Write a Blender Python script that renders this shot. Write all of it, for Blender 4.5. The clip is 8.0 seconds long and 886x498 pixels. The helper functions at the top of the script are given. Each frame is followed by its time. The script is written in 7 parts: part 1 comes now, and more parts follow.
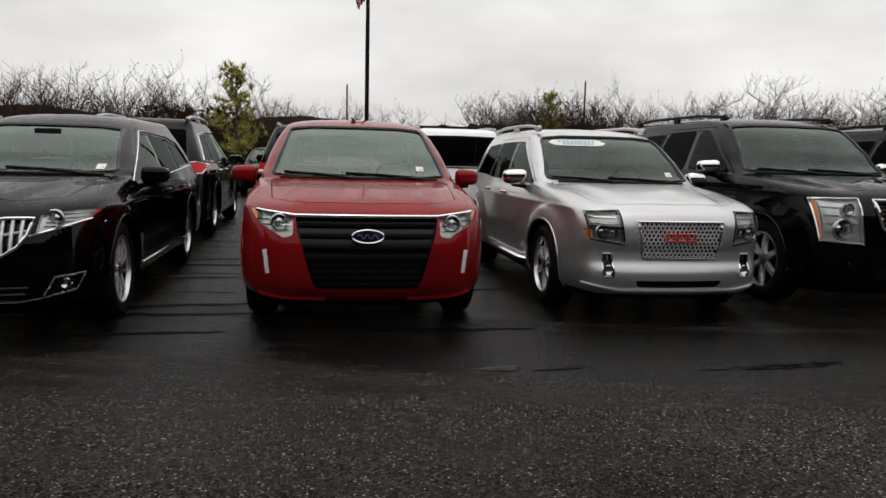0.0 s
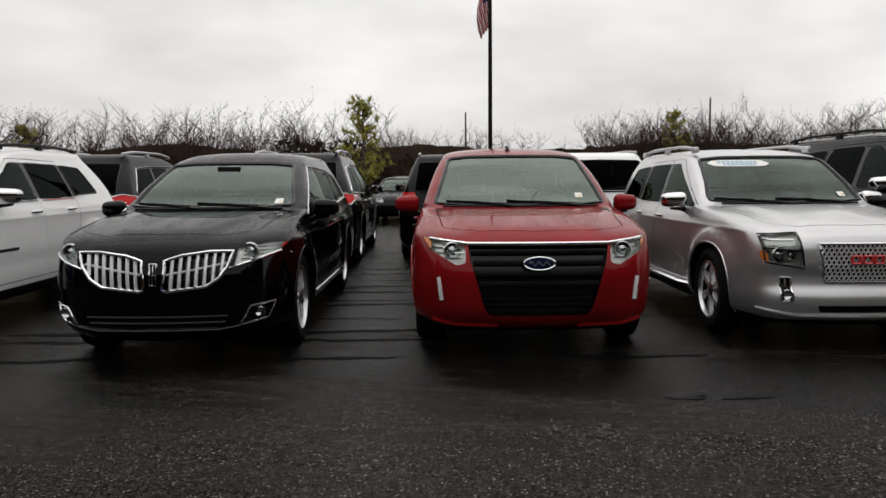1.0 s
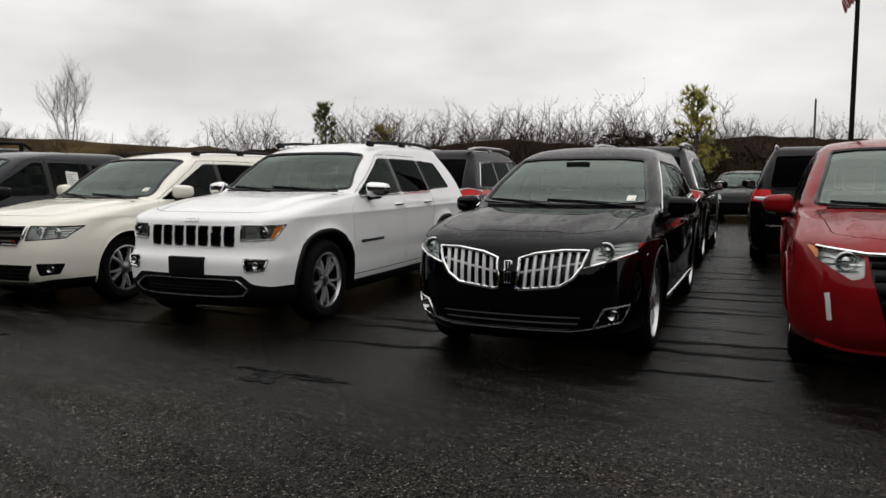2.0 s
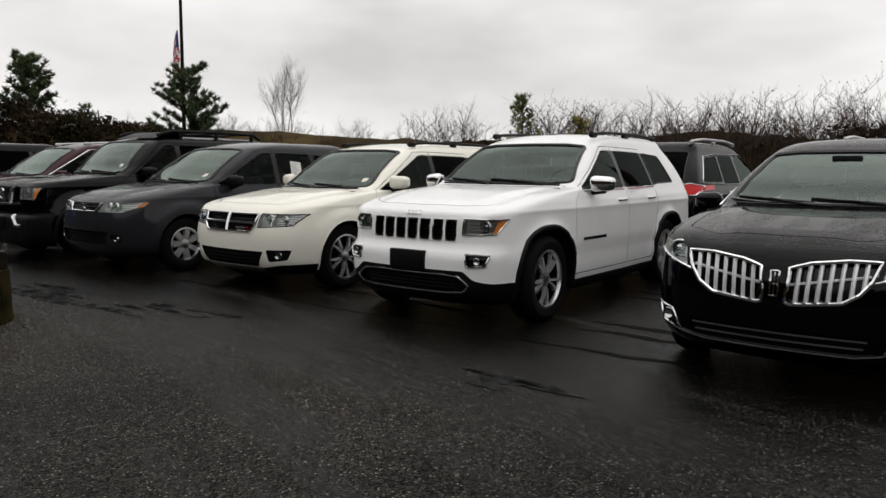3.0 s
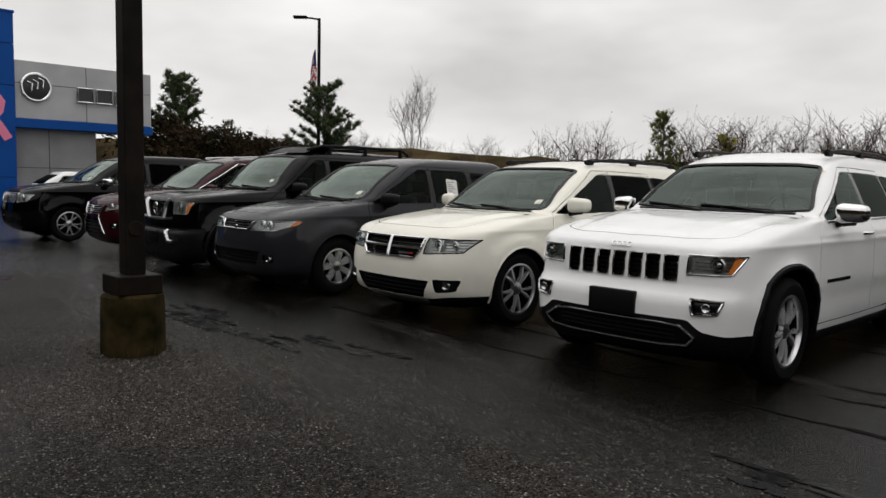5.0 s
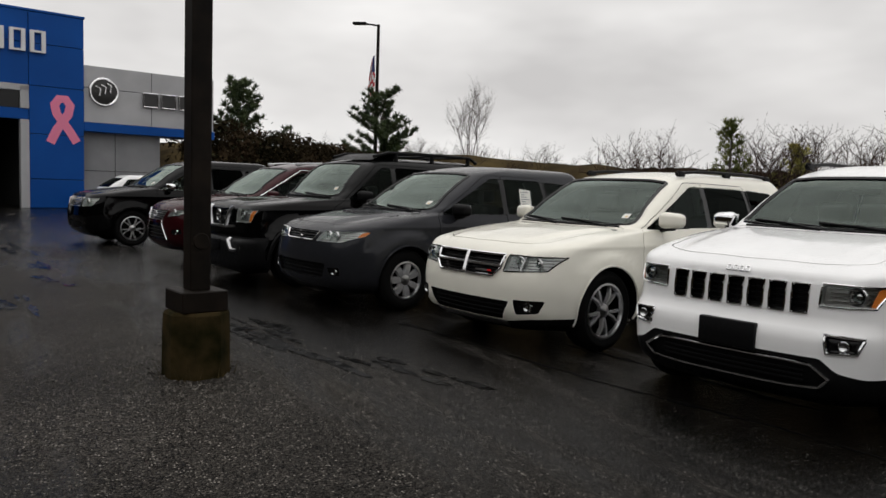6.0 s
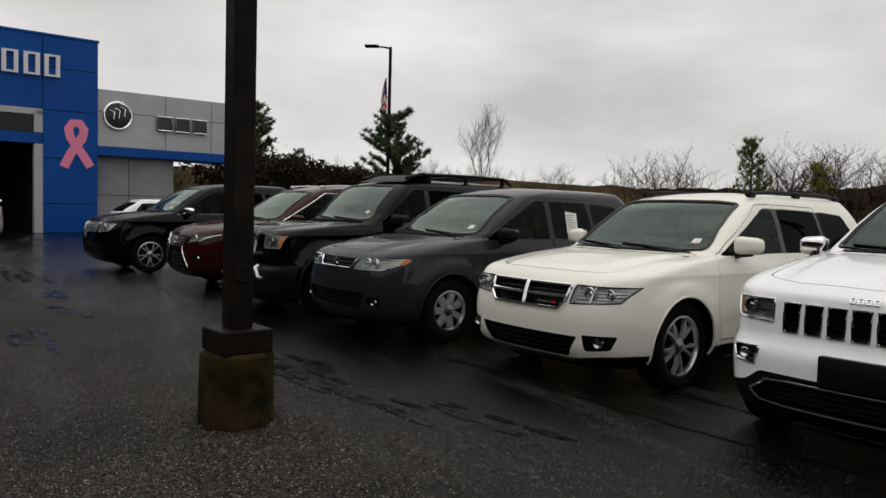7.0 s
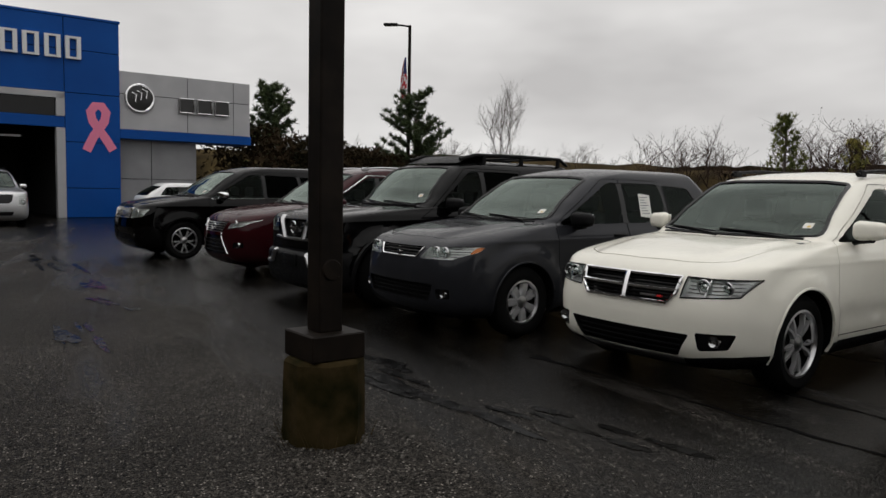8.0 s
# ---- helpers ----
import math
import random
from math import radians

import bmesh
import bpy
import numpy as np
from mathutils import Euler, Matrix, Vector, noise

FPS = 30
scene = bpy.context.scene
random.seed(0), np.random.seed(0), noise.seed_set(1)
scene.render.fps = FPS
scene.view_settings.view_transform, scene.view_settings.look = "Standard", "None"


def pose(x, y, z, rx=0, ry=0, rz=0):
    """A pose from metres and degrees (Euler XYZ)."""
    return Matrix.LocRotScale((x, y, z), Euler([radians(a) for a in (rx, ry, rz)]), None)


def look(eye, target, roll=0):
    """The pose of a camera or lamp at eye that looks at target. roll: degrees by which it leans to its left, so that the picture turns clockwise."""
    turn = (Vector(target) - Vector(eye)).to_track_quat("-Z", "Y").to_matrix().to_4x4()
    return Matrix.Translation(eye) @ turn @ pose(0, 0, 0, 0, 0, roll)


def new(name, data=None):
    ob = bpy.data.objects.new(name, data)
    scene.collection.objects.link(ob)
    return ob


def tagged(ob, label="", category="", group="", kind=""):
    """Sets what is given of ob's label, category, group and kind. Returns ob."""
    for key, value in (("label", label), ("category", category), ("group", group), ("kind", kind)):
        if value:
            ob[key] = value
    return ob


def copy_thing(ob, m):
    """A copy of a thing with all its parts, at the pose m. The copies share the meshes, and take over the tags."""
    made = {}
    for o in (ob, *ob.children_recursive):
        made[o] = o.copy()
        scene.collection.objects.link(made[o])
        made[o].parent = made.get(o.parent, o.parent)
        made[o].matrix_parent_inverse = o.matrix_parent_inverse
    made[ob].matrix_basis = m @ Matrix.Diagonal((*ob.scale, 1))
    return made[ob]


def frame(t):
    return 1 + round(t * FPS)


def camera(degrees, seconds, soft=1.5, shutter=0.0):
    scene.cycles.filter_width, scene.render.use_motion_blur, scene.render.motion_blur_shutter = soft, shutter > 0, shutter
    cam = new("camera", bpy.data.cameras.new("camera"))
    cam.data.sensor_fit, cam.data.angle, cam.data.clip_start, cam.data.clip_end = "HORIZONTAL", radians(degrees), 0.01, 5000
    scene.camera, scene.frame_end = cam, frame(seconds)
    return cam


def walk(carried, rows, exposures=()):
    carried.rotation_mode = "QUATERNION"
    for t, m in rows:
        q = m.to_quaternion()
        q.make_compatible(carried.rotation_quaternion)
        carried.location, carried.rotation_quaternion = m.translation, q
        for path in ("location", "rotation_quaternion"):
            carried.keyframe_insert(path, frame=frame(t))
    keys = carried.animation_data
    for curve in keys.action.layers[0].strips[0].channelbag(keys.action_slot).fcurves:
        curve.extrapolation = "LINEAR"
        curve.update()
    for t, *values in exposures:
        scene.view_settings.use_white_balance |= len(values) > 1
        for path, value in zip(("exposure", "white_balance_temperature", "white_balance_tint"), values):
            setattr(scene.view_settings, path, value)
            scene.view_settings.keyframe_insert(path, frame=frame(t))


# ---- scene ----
cam = camera(61.3, 8.0)
PATH = [
    (0, (-0.057, 0.145, 1.331), (-0.169, 2.126, 1.082), 1.4),
    (0.5, (-0.214, 0.061, 1.349), (-0.331, 2.046, 1.137), 0.8),
    (1, (-0.449, 0.024, 1.352), (-0.868, 1.971, 1.166), -0.4),
    (1.5, (-0.638, 0.119, 1.344), (-1.403, 1.953, 1.124), 0.4),
    (2, (-0.836, 0.25, 1.371), (-2.014, 1.854, 1.173), -0.2),
    (2.1, (-0.871, 0.277, 1.362), (-2.095, 1.847, 1.162), 0.0),
    (2.2, (-0.935, 0.311, 1.352), (-2.23, 1.821, 1.145), 0.3),
    (3.3, (-1.548, 0.366, 1.38), (-3.125, 1.578, 1.172), 0.2),
    (3.5, (-1.694, 0.404, 1.372), (-3.314, 1.56, 1.17), 0.3),
    (4, (-1.988, 0.448, 1.38), (-3.688, 1.48, 1.171), 1.4),
    (4.5, (-2.306, 0.444, 1.391), (-3.99, 1.509, 1.214), 1.8),
    (5, (-2.57, 0.455, 1.388), (-4.29, 1.46, 1.211), 1.3),
    (5.2, (-2.692, 0.476, 1.391), (-4.446, 1.422, 1.219), 1.0),
    (6.3, (-3.356, 0.496, 1.431), (-5.144, 1.377, 1.267), 2.0),
    (6.5, (-3.507, 0.463, 1.424), (-5.283, 1.371, 1.27), 1.5),
    (7, (-3.873, 0.397, 1.43), (-5.674, 1.26, 1.323), 1.6),
    (7.5, (-4.251, 0.287, 1.433), (-6.077, 1.091, 1.296), 1.8),
    (8, (-4.643, 0.133, 1.448), (-6.457, 0.961, 1.288), 1.1),
]
walk(cam, [(t, look(eye, target, roll)) for t, eye, target, roll in PATH], exposures=[(0, 0.0), (2.2, 0.0), (5.0, -0.05), (6.5, -0.15), (8.0, -0.28)])

# ---- world and light ----
world = bpy.data.worlds.new("world")
scene.world = world
world.use_nodes = True
wn = world.node_tree
wn.nodes.clear()
w_out = wn.nodes.new("ShaderNodeOutputWorld")
w_bg = wn.nodes.new("ShaderNodeBackground")
w_tex = wn.nodes.new("ShaderNodeTexCoord")
w_map = wn.nodes.new("ShaderNodeMapping")
w_map.inputs["Scale"].default_value = (1.0, 1.0, 2.6)
w_noise = wn.nodes.new("ShaderNodeTexNoise")
w_noise.inputs["Scale"].default_value = 2.3
w_noise.inputs["Detail"].default_value = 4.0
w_noise.inputs["Roughness"].default_value = 0.52
w_ramp = wn.nodes.new("ShaderNodeValToRGB")
w_ramp.color_ramp.elements[0].position = 0.32
w_ramp.color_ramp.elements[0].color = (0.59, 0.577, 0.572, 1)
w_ramp.color_ramp.elements[1].position = 0.70
w_ramp.color_ramp.elements[1].color = (0.93, 0.915, 0.90, 1)
wn.links.new(w_tex.outputs["Generated"], w_map.inputs["Vector"])
wn.links.new(w_map.outputs["Vector"], w_noise.inputs["Vector"])
wn.links.new(w_noise.outputs["Fac"], w_ramp.inputs["Fac"])
w_sep = wn.nodes.new("ShaderNodeSeparateXYZ")
w_up = wn.nodes.new("ShaderNodeMapRange")
w_up.inputs["From Min"].default_value, w_up.inputs["From Max"].default_value = 0.35, 0.95
w_up.inputs["To Min"].default_value, w_up.inputs["To Max"].default_value = 1.0, 1.65
w_mul = wn.nodes.new("ShaderNodeMath")
w_mul.operation = "MULTIPLY"
w_mul.inputs[1].default_value = 1.10
wn.links.new(w_tex.outputs["Generated"], w_sep.inputs["Vector"])
wn.links.new(w_sep.outputs["Z"], w_up.inputs["Value"])
wn.links.new(w_up.outputs["Result"], w_mul.inputs[0])
wn.links.new(w_mul.outputs["Value"], w_bg.inputs["Strength"])
wn.links.new(w_ramp.outputs["Color"], w_bg.inputs["Color"])
w_bg.inputs["Strength"].default_value = 1.08
wn.links.new(w_bg.outputs["Background"], w_out.inputs["Surface"])

sun_data = bpy.data.lights.new("sun", "SUN")
sun_data.energy, sun_data.angle, sun_data.color = 0.25, radians(60), (1.0, 0.97, 0.93)
sun = new("sun", sun_data)
sun.matrix_world = look((0, 0, 30), (6, 5, 0))


# ---- materials ----
def material(name, color, rough=0.5, metal=0.0, coat=0.0, spec=0.5):
    m = bpy.data.materials.new(name)
    m.use_nodes = True
    p = m.node_tree.nodes["Principled BSDF"]
    p.inputs["Base Color"].default_value = (*color, 1)
    p.inputs["Roughness"].default_value = rough
    p.inputs["Metallic"].default_value = metal
    p.inputs["Coat Weight"].default_value = coat
    p.inputs["Coat Roughness"].default_value = 0.04
    p.inputs["Specular IOR Level"].default_value = spec
    return m


def nodes_of(m):
    nt = m.node_tree
    return nt, nt.nodes["Principled BSDF"], nt.nodes.new, nt.links.new


def speckle(m, scale, low, high, detail=4.0, coords="Object", channel="Base Color", lo=0.35, hi=0.65):
    """Noise between two colours or values on a channel."""
    nt, p, node, link = nodes_of(m)
    tc, nz, rp = node("ShaderNodeTexCoord"), node("ShaderNodeTexNoise"), node("ShaderNodeValToRGB")
    nz.inputs["Scale"].default_value, nz.inputs["Detail"].default_value = scale, detail
    rp.color_ramp.elements[0].position, rp.color_ramp.elements[1].position = lo, hi
    rp.color_ramp.elements[0].color = (*low, 1) if isinstance(low, tuple) else (low, low, low, 1)
    rp.color_ramp.elements[1].color = (*high, 1) if isinstance(high, tuple) else (high, high, high, 1)
    link(tc.outputs[coords], nz.inputs["Vector"])
    link(nz.outputs["Fac"], rp.inputs["Fac"])
    link(rp.outputs["Color"], p.inputs[channel])
    return nz, rp


def bumped(m, scale, strength, distance=0.01, kind="noise", coords="Object"):
    nt, p, node, link = nodes_of(m)
    tc, bp = node("ShaderNodeTexCoord"), node("ShaderNodeBump")
    tx = node("ShaderNodeTexNoise" if kind == "noise" else "ShaderNodeTexVoronoi")
    tx.inputs["Scale"].default_value = scale
    link(tc.outputs[coords], tx.inputs["Vector"])
    link(tx.outputs["Fac" if kind == "noise" else "Distance"], bp.inputs["Height"])
    bp.inputs["Strength"].default_value, bp.inputs["Distance"].default_value = strength, distance
    link(bp.outputs["Normal"], p.inputs["Normal"])
    return bp


def paint(name, color, metal=0.0, flake=0.12, beads=0.25, gloss=1.0):
    """Car paint under a clear coat, wet with rain beads on the upward faces."""
    m = material(name, color, 0.34 if metal > 0.5 else 0.40, metal, gloss, 0.5 if metal > 0.5 else 0.0)
    nt, p, node, link = nodes_of(m)
    p.inputs["Coat IOR"].default_value = 1.5 if gloss == 1.0 else 1.33
    lo = tuple(c * (1 - flake) for c in color)
    hi = tuple(min(1, c * (1 + flake)) for c in color)
    speckle(m, 3.0, lo, hi, 6.0)
    tc, vo, mr, geo, sep, mu, bp = (node("ShaderNodeTexCoord"), node("ShaderNodeTexVoronoi"), node("ShaderNodeMapRange"), node("ShaderNodeNewGeometry"),
                                    node("ShaderNodeSeparateXYZ"), node("ShaderNodeMath"), node("ShaderNodeBump"))
    vo.inputs["Scale"].default_value = 62
    st, sm, sr, m2 = node("ShaderNodeTexNoise"), node("ShaderNodeMapping"), node("ShaderNodeMapRange"), node("ShaderNodeMath")
    sm.inputs["Scale"].default_value = (9.0, 1.1, 1.0)
    st.inputs["Scale"].default_value, st.inputs["Detail"].default_value = 1.0, 3.0
    sr.inputs["From Min"].default_value, sr.inputs["From Max"].default_value = 0.42, 0.58
    link(tc.outputs["Object"], sm.inputs["Vector"])
    link(sm.outputs["Vector"], st.inputs["Vector"])
    link(st.outputs["Fac"], sr.inputs["Value"])
    m2.operation = "MULTIPLY"
    link(tc.outputs["Object"], vo.inputs["Vector"])
    mr.inputs["From Min"].default_value, mr.inputs["From Max"].default_value = 0.15, 0.42
    mr.inputs["To Min"].default_value, mr.inputs["To Max"].default_value = 1.0, 0.0
    link(vo.outputs["Distance"], mr.inputs["Value"])
    link(geo.outputs["Normal"], sep.inputs["Vector"])
    up = node("ShaderNodeMapRange")
    up.inputs["From Min"].default_value, up.inputs["From Max"].default_value = 0.35, 0.9
    link(sep.outputs["Z"], up.inputs["Value"])
    mu.operation = "MULTIPLY"
    link(mr.outputs["Result"], mu.inputs[0])
    link(up.outputs["Result"], mu.inputs[1])
    link(mu.outputs["Value"], m2.inputs[0])
    link(sr.outputs["Result"], m2.inputs[1])
    link(m2.outputs["Value"], bp.inputs["Height"])
    bp.inputs["Strength"].default_value, bp.inputs["Distance"].default_value = min(1.0, beads * 3), 0.008
    link(bp.outputs["Normal"], p.inputs["Coat Normal"])
    return m


def glass(name, tint, rough=0.0, ior=1.95, gloss=1.0):
    """A tinted pane: see-through by its tint, with a mirror sheen by the angle."""
    m = bpy.data.materials.new(name)
    m.use_nodes = True
    nt = m.node_tree
    nt.nodes.clear()
    o, mix, tr, gl, fr = (nt.nodes.new(k) for k in ("ShaderNodeOutputMaterial", "ShaderNodeMixShader", "ShaderNodeBsdfTransparent", "ShaderNodeBsdfGlossy", "ShaderNodeFresnel"))
    tr.inputs["Color"].default_value = (*tint, 1)
    gl.inputs["Color"].default_value, gl.inputs["Roughness"].default_value = (0.86 * gloss, gloss, 0.92 * gloss, 1), rough
    fr.inputs["IOR"].default_value = ior
    nt.links.new(fr.outputs["Fac"], mix.inputs["Fac"])
    nt.links.new(tr.outputs["BSDF"], mix.inputs[1])
    nt.links.new(gl.outputs["BSDF"], mix.inputs[2])
    nt.links.new(mix.outputs["Shader"], o.inputs["Surface"])
    return m


BLACK_PAINT = paint("black_paint", (0.0012, 0.0012, 0.0014), 0.0, 0.1, 0.35, 0.8)
RED_PAINT = paint("red_paint", (0.21, 0.006, 0.008), 0.35, 0.15, 0.3, 0.8)
SILVER_PAINT = paint("silver_paint", (0.56, 0.56, 0.565), 0.85, 0.04, 0.15, 0.9)
WHITE_PAINT = paint("white_paint", (0.86, 0.86, 0.86), 0.0, 0.02, 0.1)
CREAM_PAINT = paint("cream_white_paint", (0.84, 0.82, 0.73), 0.0, 0.02, 0.1)
GREY_PAINT = paint("grey_paint", (0.022, 0.023, 0.027), 0.3, 0.1, 0.2, 0.8)
MAROON_PAINT = paint("maroon_paint", (0.030, 0.004, 0.006), 0.25, 0.1, 0.3, 0.8)
BLUE_PAINT = paint("teal_paint", (0.02, 0.10, 0.14), 0.2, 0.1, 0.2)
CHROME = material("chrome", (0.82, 0.82, 0.83), 0.08, 1.0)
SATIN = material("satin_metal", (0.55, 0.55, 0.56), 0.28, 1.0)
ALLOY = material("alloy", (0.58, 0.58, 0.59), 0.25, 0.6)
DARK_PLASTIC = material("dark_plastic", (0.004, 0.004, 0.0045), 0.55, spec=0.14)
speckle(DARK_PLASTIC, 40, 0.35, 0.65, channel="Roughness")
GLOSS_BLACK = material("gloss_black", (0.003, 0.003, 0.0035), 0.2, spec=0.35)
RUBBER = material("rubber", (0.005, 0.005, 0.005), 0.8, spec=0.08)
bumped(RUBBER, 220, 0.3, 0.003)
CLOTH = material("grey_cloth", (0.055, 0.055, 0.055), 0.9)
TAN_CLOTH = material("tan_leather", (0.16, 0.14, 0.115), 0.6)
SCREEN_GLASS = glass("windscreen_glass", (0.50, 0.57, 0.52), 0.0, 1.62)
# brighter and dimmer screen glass: each car's sky reflection put into tint and IOR
BRIGHT_SCREEN = glass("sky_bright_glass", (0.60, 0.68, 0.63), 0.0, 1.92)
DARK_SCREEN = glass("sky_dim_glass", (0.42, 0.47, 0.43), 0.0, 1.50)
SIDE_GLASS = glass("side_glass", (0.34, 0.38, 0.36), 0.0, 1.22, 0.6)
TINT_GLASS = glass("privacy_glass", (0.03, 0.032, 0.034), 0.0, 1.12, 0.4)
LENS = glass("lens_glass", (0.92, 0.93, 0.92), 0.0, 1.5)
REFLECTOR = material("reflector", (0.55, 0.55, 0.55), 0.28, 0.7)
bumped(REFLECTOR, 9, 0.25, 0.03)
BRIGHT = material("bright_metal", (0.80, 0.80, 0.81), 0.30, 0.55)
BULB = material("projector_glass", (0.55, 0.56, 0.57), 0.08, 1.0)
AMBER = material("amber_lens", (0.55, 0.16, 0.02), 0.2, 0.0, 0.5)
RED_LENS = material("red_lens", (0.50, 0.006, 0.008), 0.25, 0.0, 0.2, 0.2)
CLEAR_LENS = material("clear_lens", (0.65, 0.65, 0.66), 0.12, 0.0, 1.0)
PAPER = material("paper", (0.78, 0.78, 0.74), 0.7)
YELLOW_INK = material("yellow_ink", (0.65, 0.45, 0.05), 0.7)
PALE_BLUE_INK = material("pale_blue_ink", (0.25, 0.42, 0.60), 0.7)
BADGE_RED = material("badge_red", (0.55, 0.03, 0.03), 0.2, 0.0, 0.5)
BADGE_BLUE = material("badge_blue", (0.004, 0.008, 0.045), 0.35, 0.0, 0.0, 0.3)


# ---- mesh helpers ----
def finish(name, bm, mat, parent=None, label="", smooth=True, matrix=None):
    me = bpy.data.meshes.new(name)
    bm.to_mesh(me)
    bm.free()
    for m in (mat if isinstance(mat, (list, tuple)) else [mat]):
        me.materials.append(m)
    if smooth:
        me.shade_smooth()
        me.set_sharp_from_angle(angle=radians(38))
    ob = new(name, me)
    if parent is not None:
        ob.parent = parent
    if matrix is not None:
        ob.matrix_basis = matrix
    if label:
        tagged(ob, label)
    return ob


def part(name, bm, mat, parent, label="", smooth=True, matrix=None):
    """Links a bmesh as one mesh object under a thing or a part."""
    return finish(name, bm, mat, parent, label, smooth, matrix)


def thing(name, label, category, m, group="", kind=""):
    ob = new(name)
    ob.matrix_basis = m
    return tagged(ob, label, category, group, kind)


def box(bm, x0, x1, y0, y1, z0, z1, bevel=0.0, seg=2):
    r = bmesh.ops.create_cube(bm, size=1)
    vs = r["verts"]
    for v in vs:
        v.co = ((x0 + x1) / 2 + v.co.x * (x1 - x0), (y0 + y1) / 2 + v.co.y * (y1 - y0), (z0 + z1) / 2 + v.co.z * (z1 - z0))
    if bevel:
        es = {e for v in vs for e in v.link_edges}
        bmesh.ops.bevel(bm, geom=list(es), offset=bevel, segments=seg, affect="EDGES", profile=0.5)
    return vs


def tube(bm, pts, r, sides=8, closed=False, flat=1.0, up=Vector((0, 0, 1))):
    """A rod along points; r a number or one for each point; flat squeezes it along up."""
    pts = [Vector(p) for p in pts]
    n = len(pts)
    rings = []
    for i, p in enumerate(pts):
        a = pts[i - 1] if (i > 0 or closed) else p
        b = pts[(i + 1) % n] if (i < n - 1 or closed) else p
        d = (b - a).normalized()
        s = d.cross(up)
        if s.length < 1e-3:
            s = d.cross(Vector((0, 1, 0)))
        s.normalize()
        u = s.cross(d).normalized()
        rad = r[i] if isinstance(r, (list, tuple)) else r
        rings.append([bm.verts.new(p + rad * (math.cos(2 * math.pi * (k + 0.5) / sides) * s + flat * math.sin(2 * math.pi * (k + 0.5) / sides) * u)) for k in range(sides)])
    for i in range(n if closed else n - 1):
        A, B = rings[i], rings[(i + 1) % n]
        for k in range(sides):
            bm.faces.new((A[k], B[k], B[(k + 1) % sides], A[(k + 1) % sides]))
    if not closed:
        bm.faces.new(rings[0])
        bm.faces.new(rings[-1][::-1])


def lathe(bm, prof, n=32, axis="x", start=0.0):
    """Spins (radius, along) pairs round an axis."""
    rings = []
    for k in range(n):
        a = start + 2 * math.pi * k / n
        c, s = math.cos(a), math.sin(a)
        ring = []
        for r, h in prof:
            co = {"x": (h, r * c, r * s), "y": (r * c, h, r * s), "z": (r * c, r * s, h)}[axis]
            ring.append(bm.verts.new(co))
        rings.append(ring)
    for k in range(n):
        A, B = rings[k], rings[(k + 1) % n]
        for i in range(len(prof) - 1):
            bm.faces.new((A[i], A[i + 1], B[i + 1], B[i]))
    bmesh.ops.remove_doubles(bm, verts=bm.verts, dist=1e-5)
    bmesh.ops.recalc_face_normals(bm, faces=bm.faces)


def ball(bm, c, r, squash=(1, 1, 1), u=14, v=8):
    res = bmesh.ops.create_uvsphere(bm, u_segments=u, v_segments=v, radius=r)
    for q in res["verts"]:
        q.co = Vector((q.co.x * squash[0], q.co.y * squash[1], q.co.z * squash[2])) + Vector(c)


def rounded(poly, r, seg=4):
    """A polygon with its corners rounded."""
    out, n = [], len(poly)
    for i in range(n):
        p, a, b = Vector(poly[i]), Vector(poly[i - 1]), Vector(poly[(i + 1) % n])
        da, db = (a - p), (b - p)
        k = min(r, da.length * 0.45, db.length * 0.45)
        s, e = p + da.normalized() * k, p + db.normalized() * k
        for j in range(seg + 1):
            t = j / seg
            out.append(tuple((1 - t) ** 2 * s + 2 * t * (1 - t) * p + t * t * e))
    return out


def inside(poly, x, y):
    c, n = False, len(poly)
    for i in range(n):
        (x1, y1), (x2, y2) = poly[i], poly[i - 1]
        if (y1 > y) != (y2 > y) and x < (x2 - x1) * (y - y1) / (y2 - y1) + x1:
            c = not c
    return c


def pchip(xs, ys):
    """A smooth curve through points that never overshoots."""
    xs, ys = np.array(xs, float), np.array(ys, float)
    h = np.diff(xs)
    d = np.diff(ys) / h
    m = np.zeros(len(xs))
    for i in range(1, len(xs) - 1):
        if d[i - 1] * d[i] > 0:
            w1, w2 = 2 * h[i] + h[i - 1], h[i] + 2 * h[i - 1]
            m[i] = (w1 + w2) / (w1 / d[i - 1] + w2 / d[i])
    m[0], m[-1] = d[0], d[-1]

    def value(x):
        x = min(max(x, xs[0]), xs[-1])
        i = min(int(np.searchsorted(xs, x, side="right")) - 1, len(h) - 1)
        t = (x - xs[i]) / h[i]
        return float((1 + 2 * t) * (1 - t) ** 2 * ys[i] + t * (1 - t) ** 2 * h[i] * m[i] + t * t * (3 - 2 * t) * ys[i + 1] + t * t * (t - 1) * h[i] * m[i + 1])
    return value


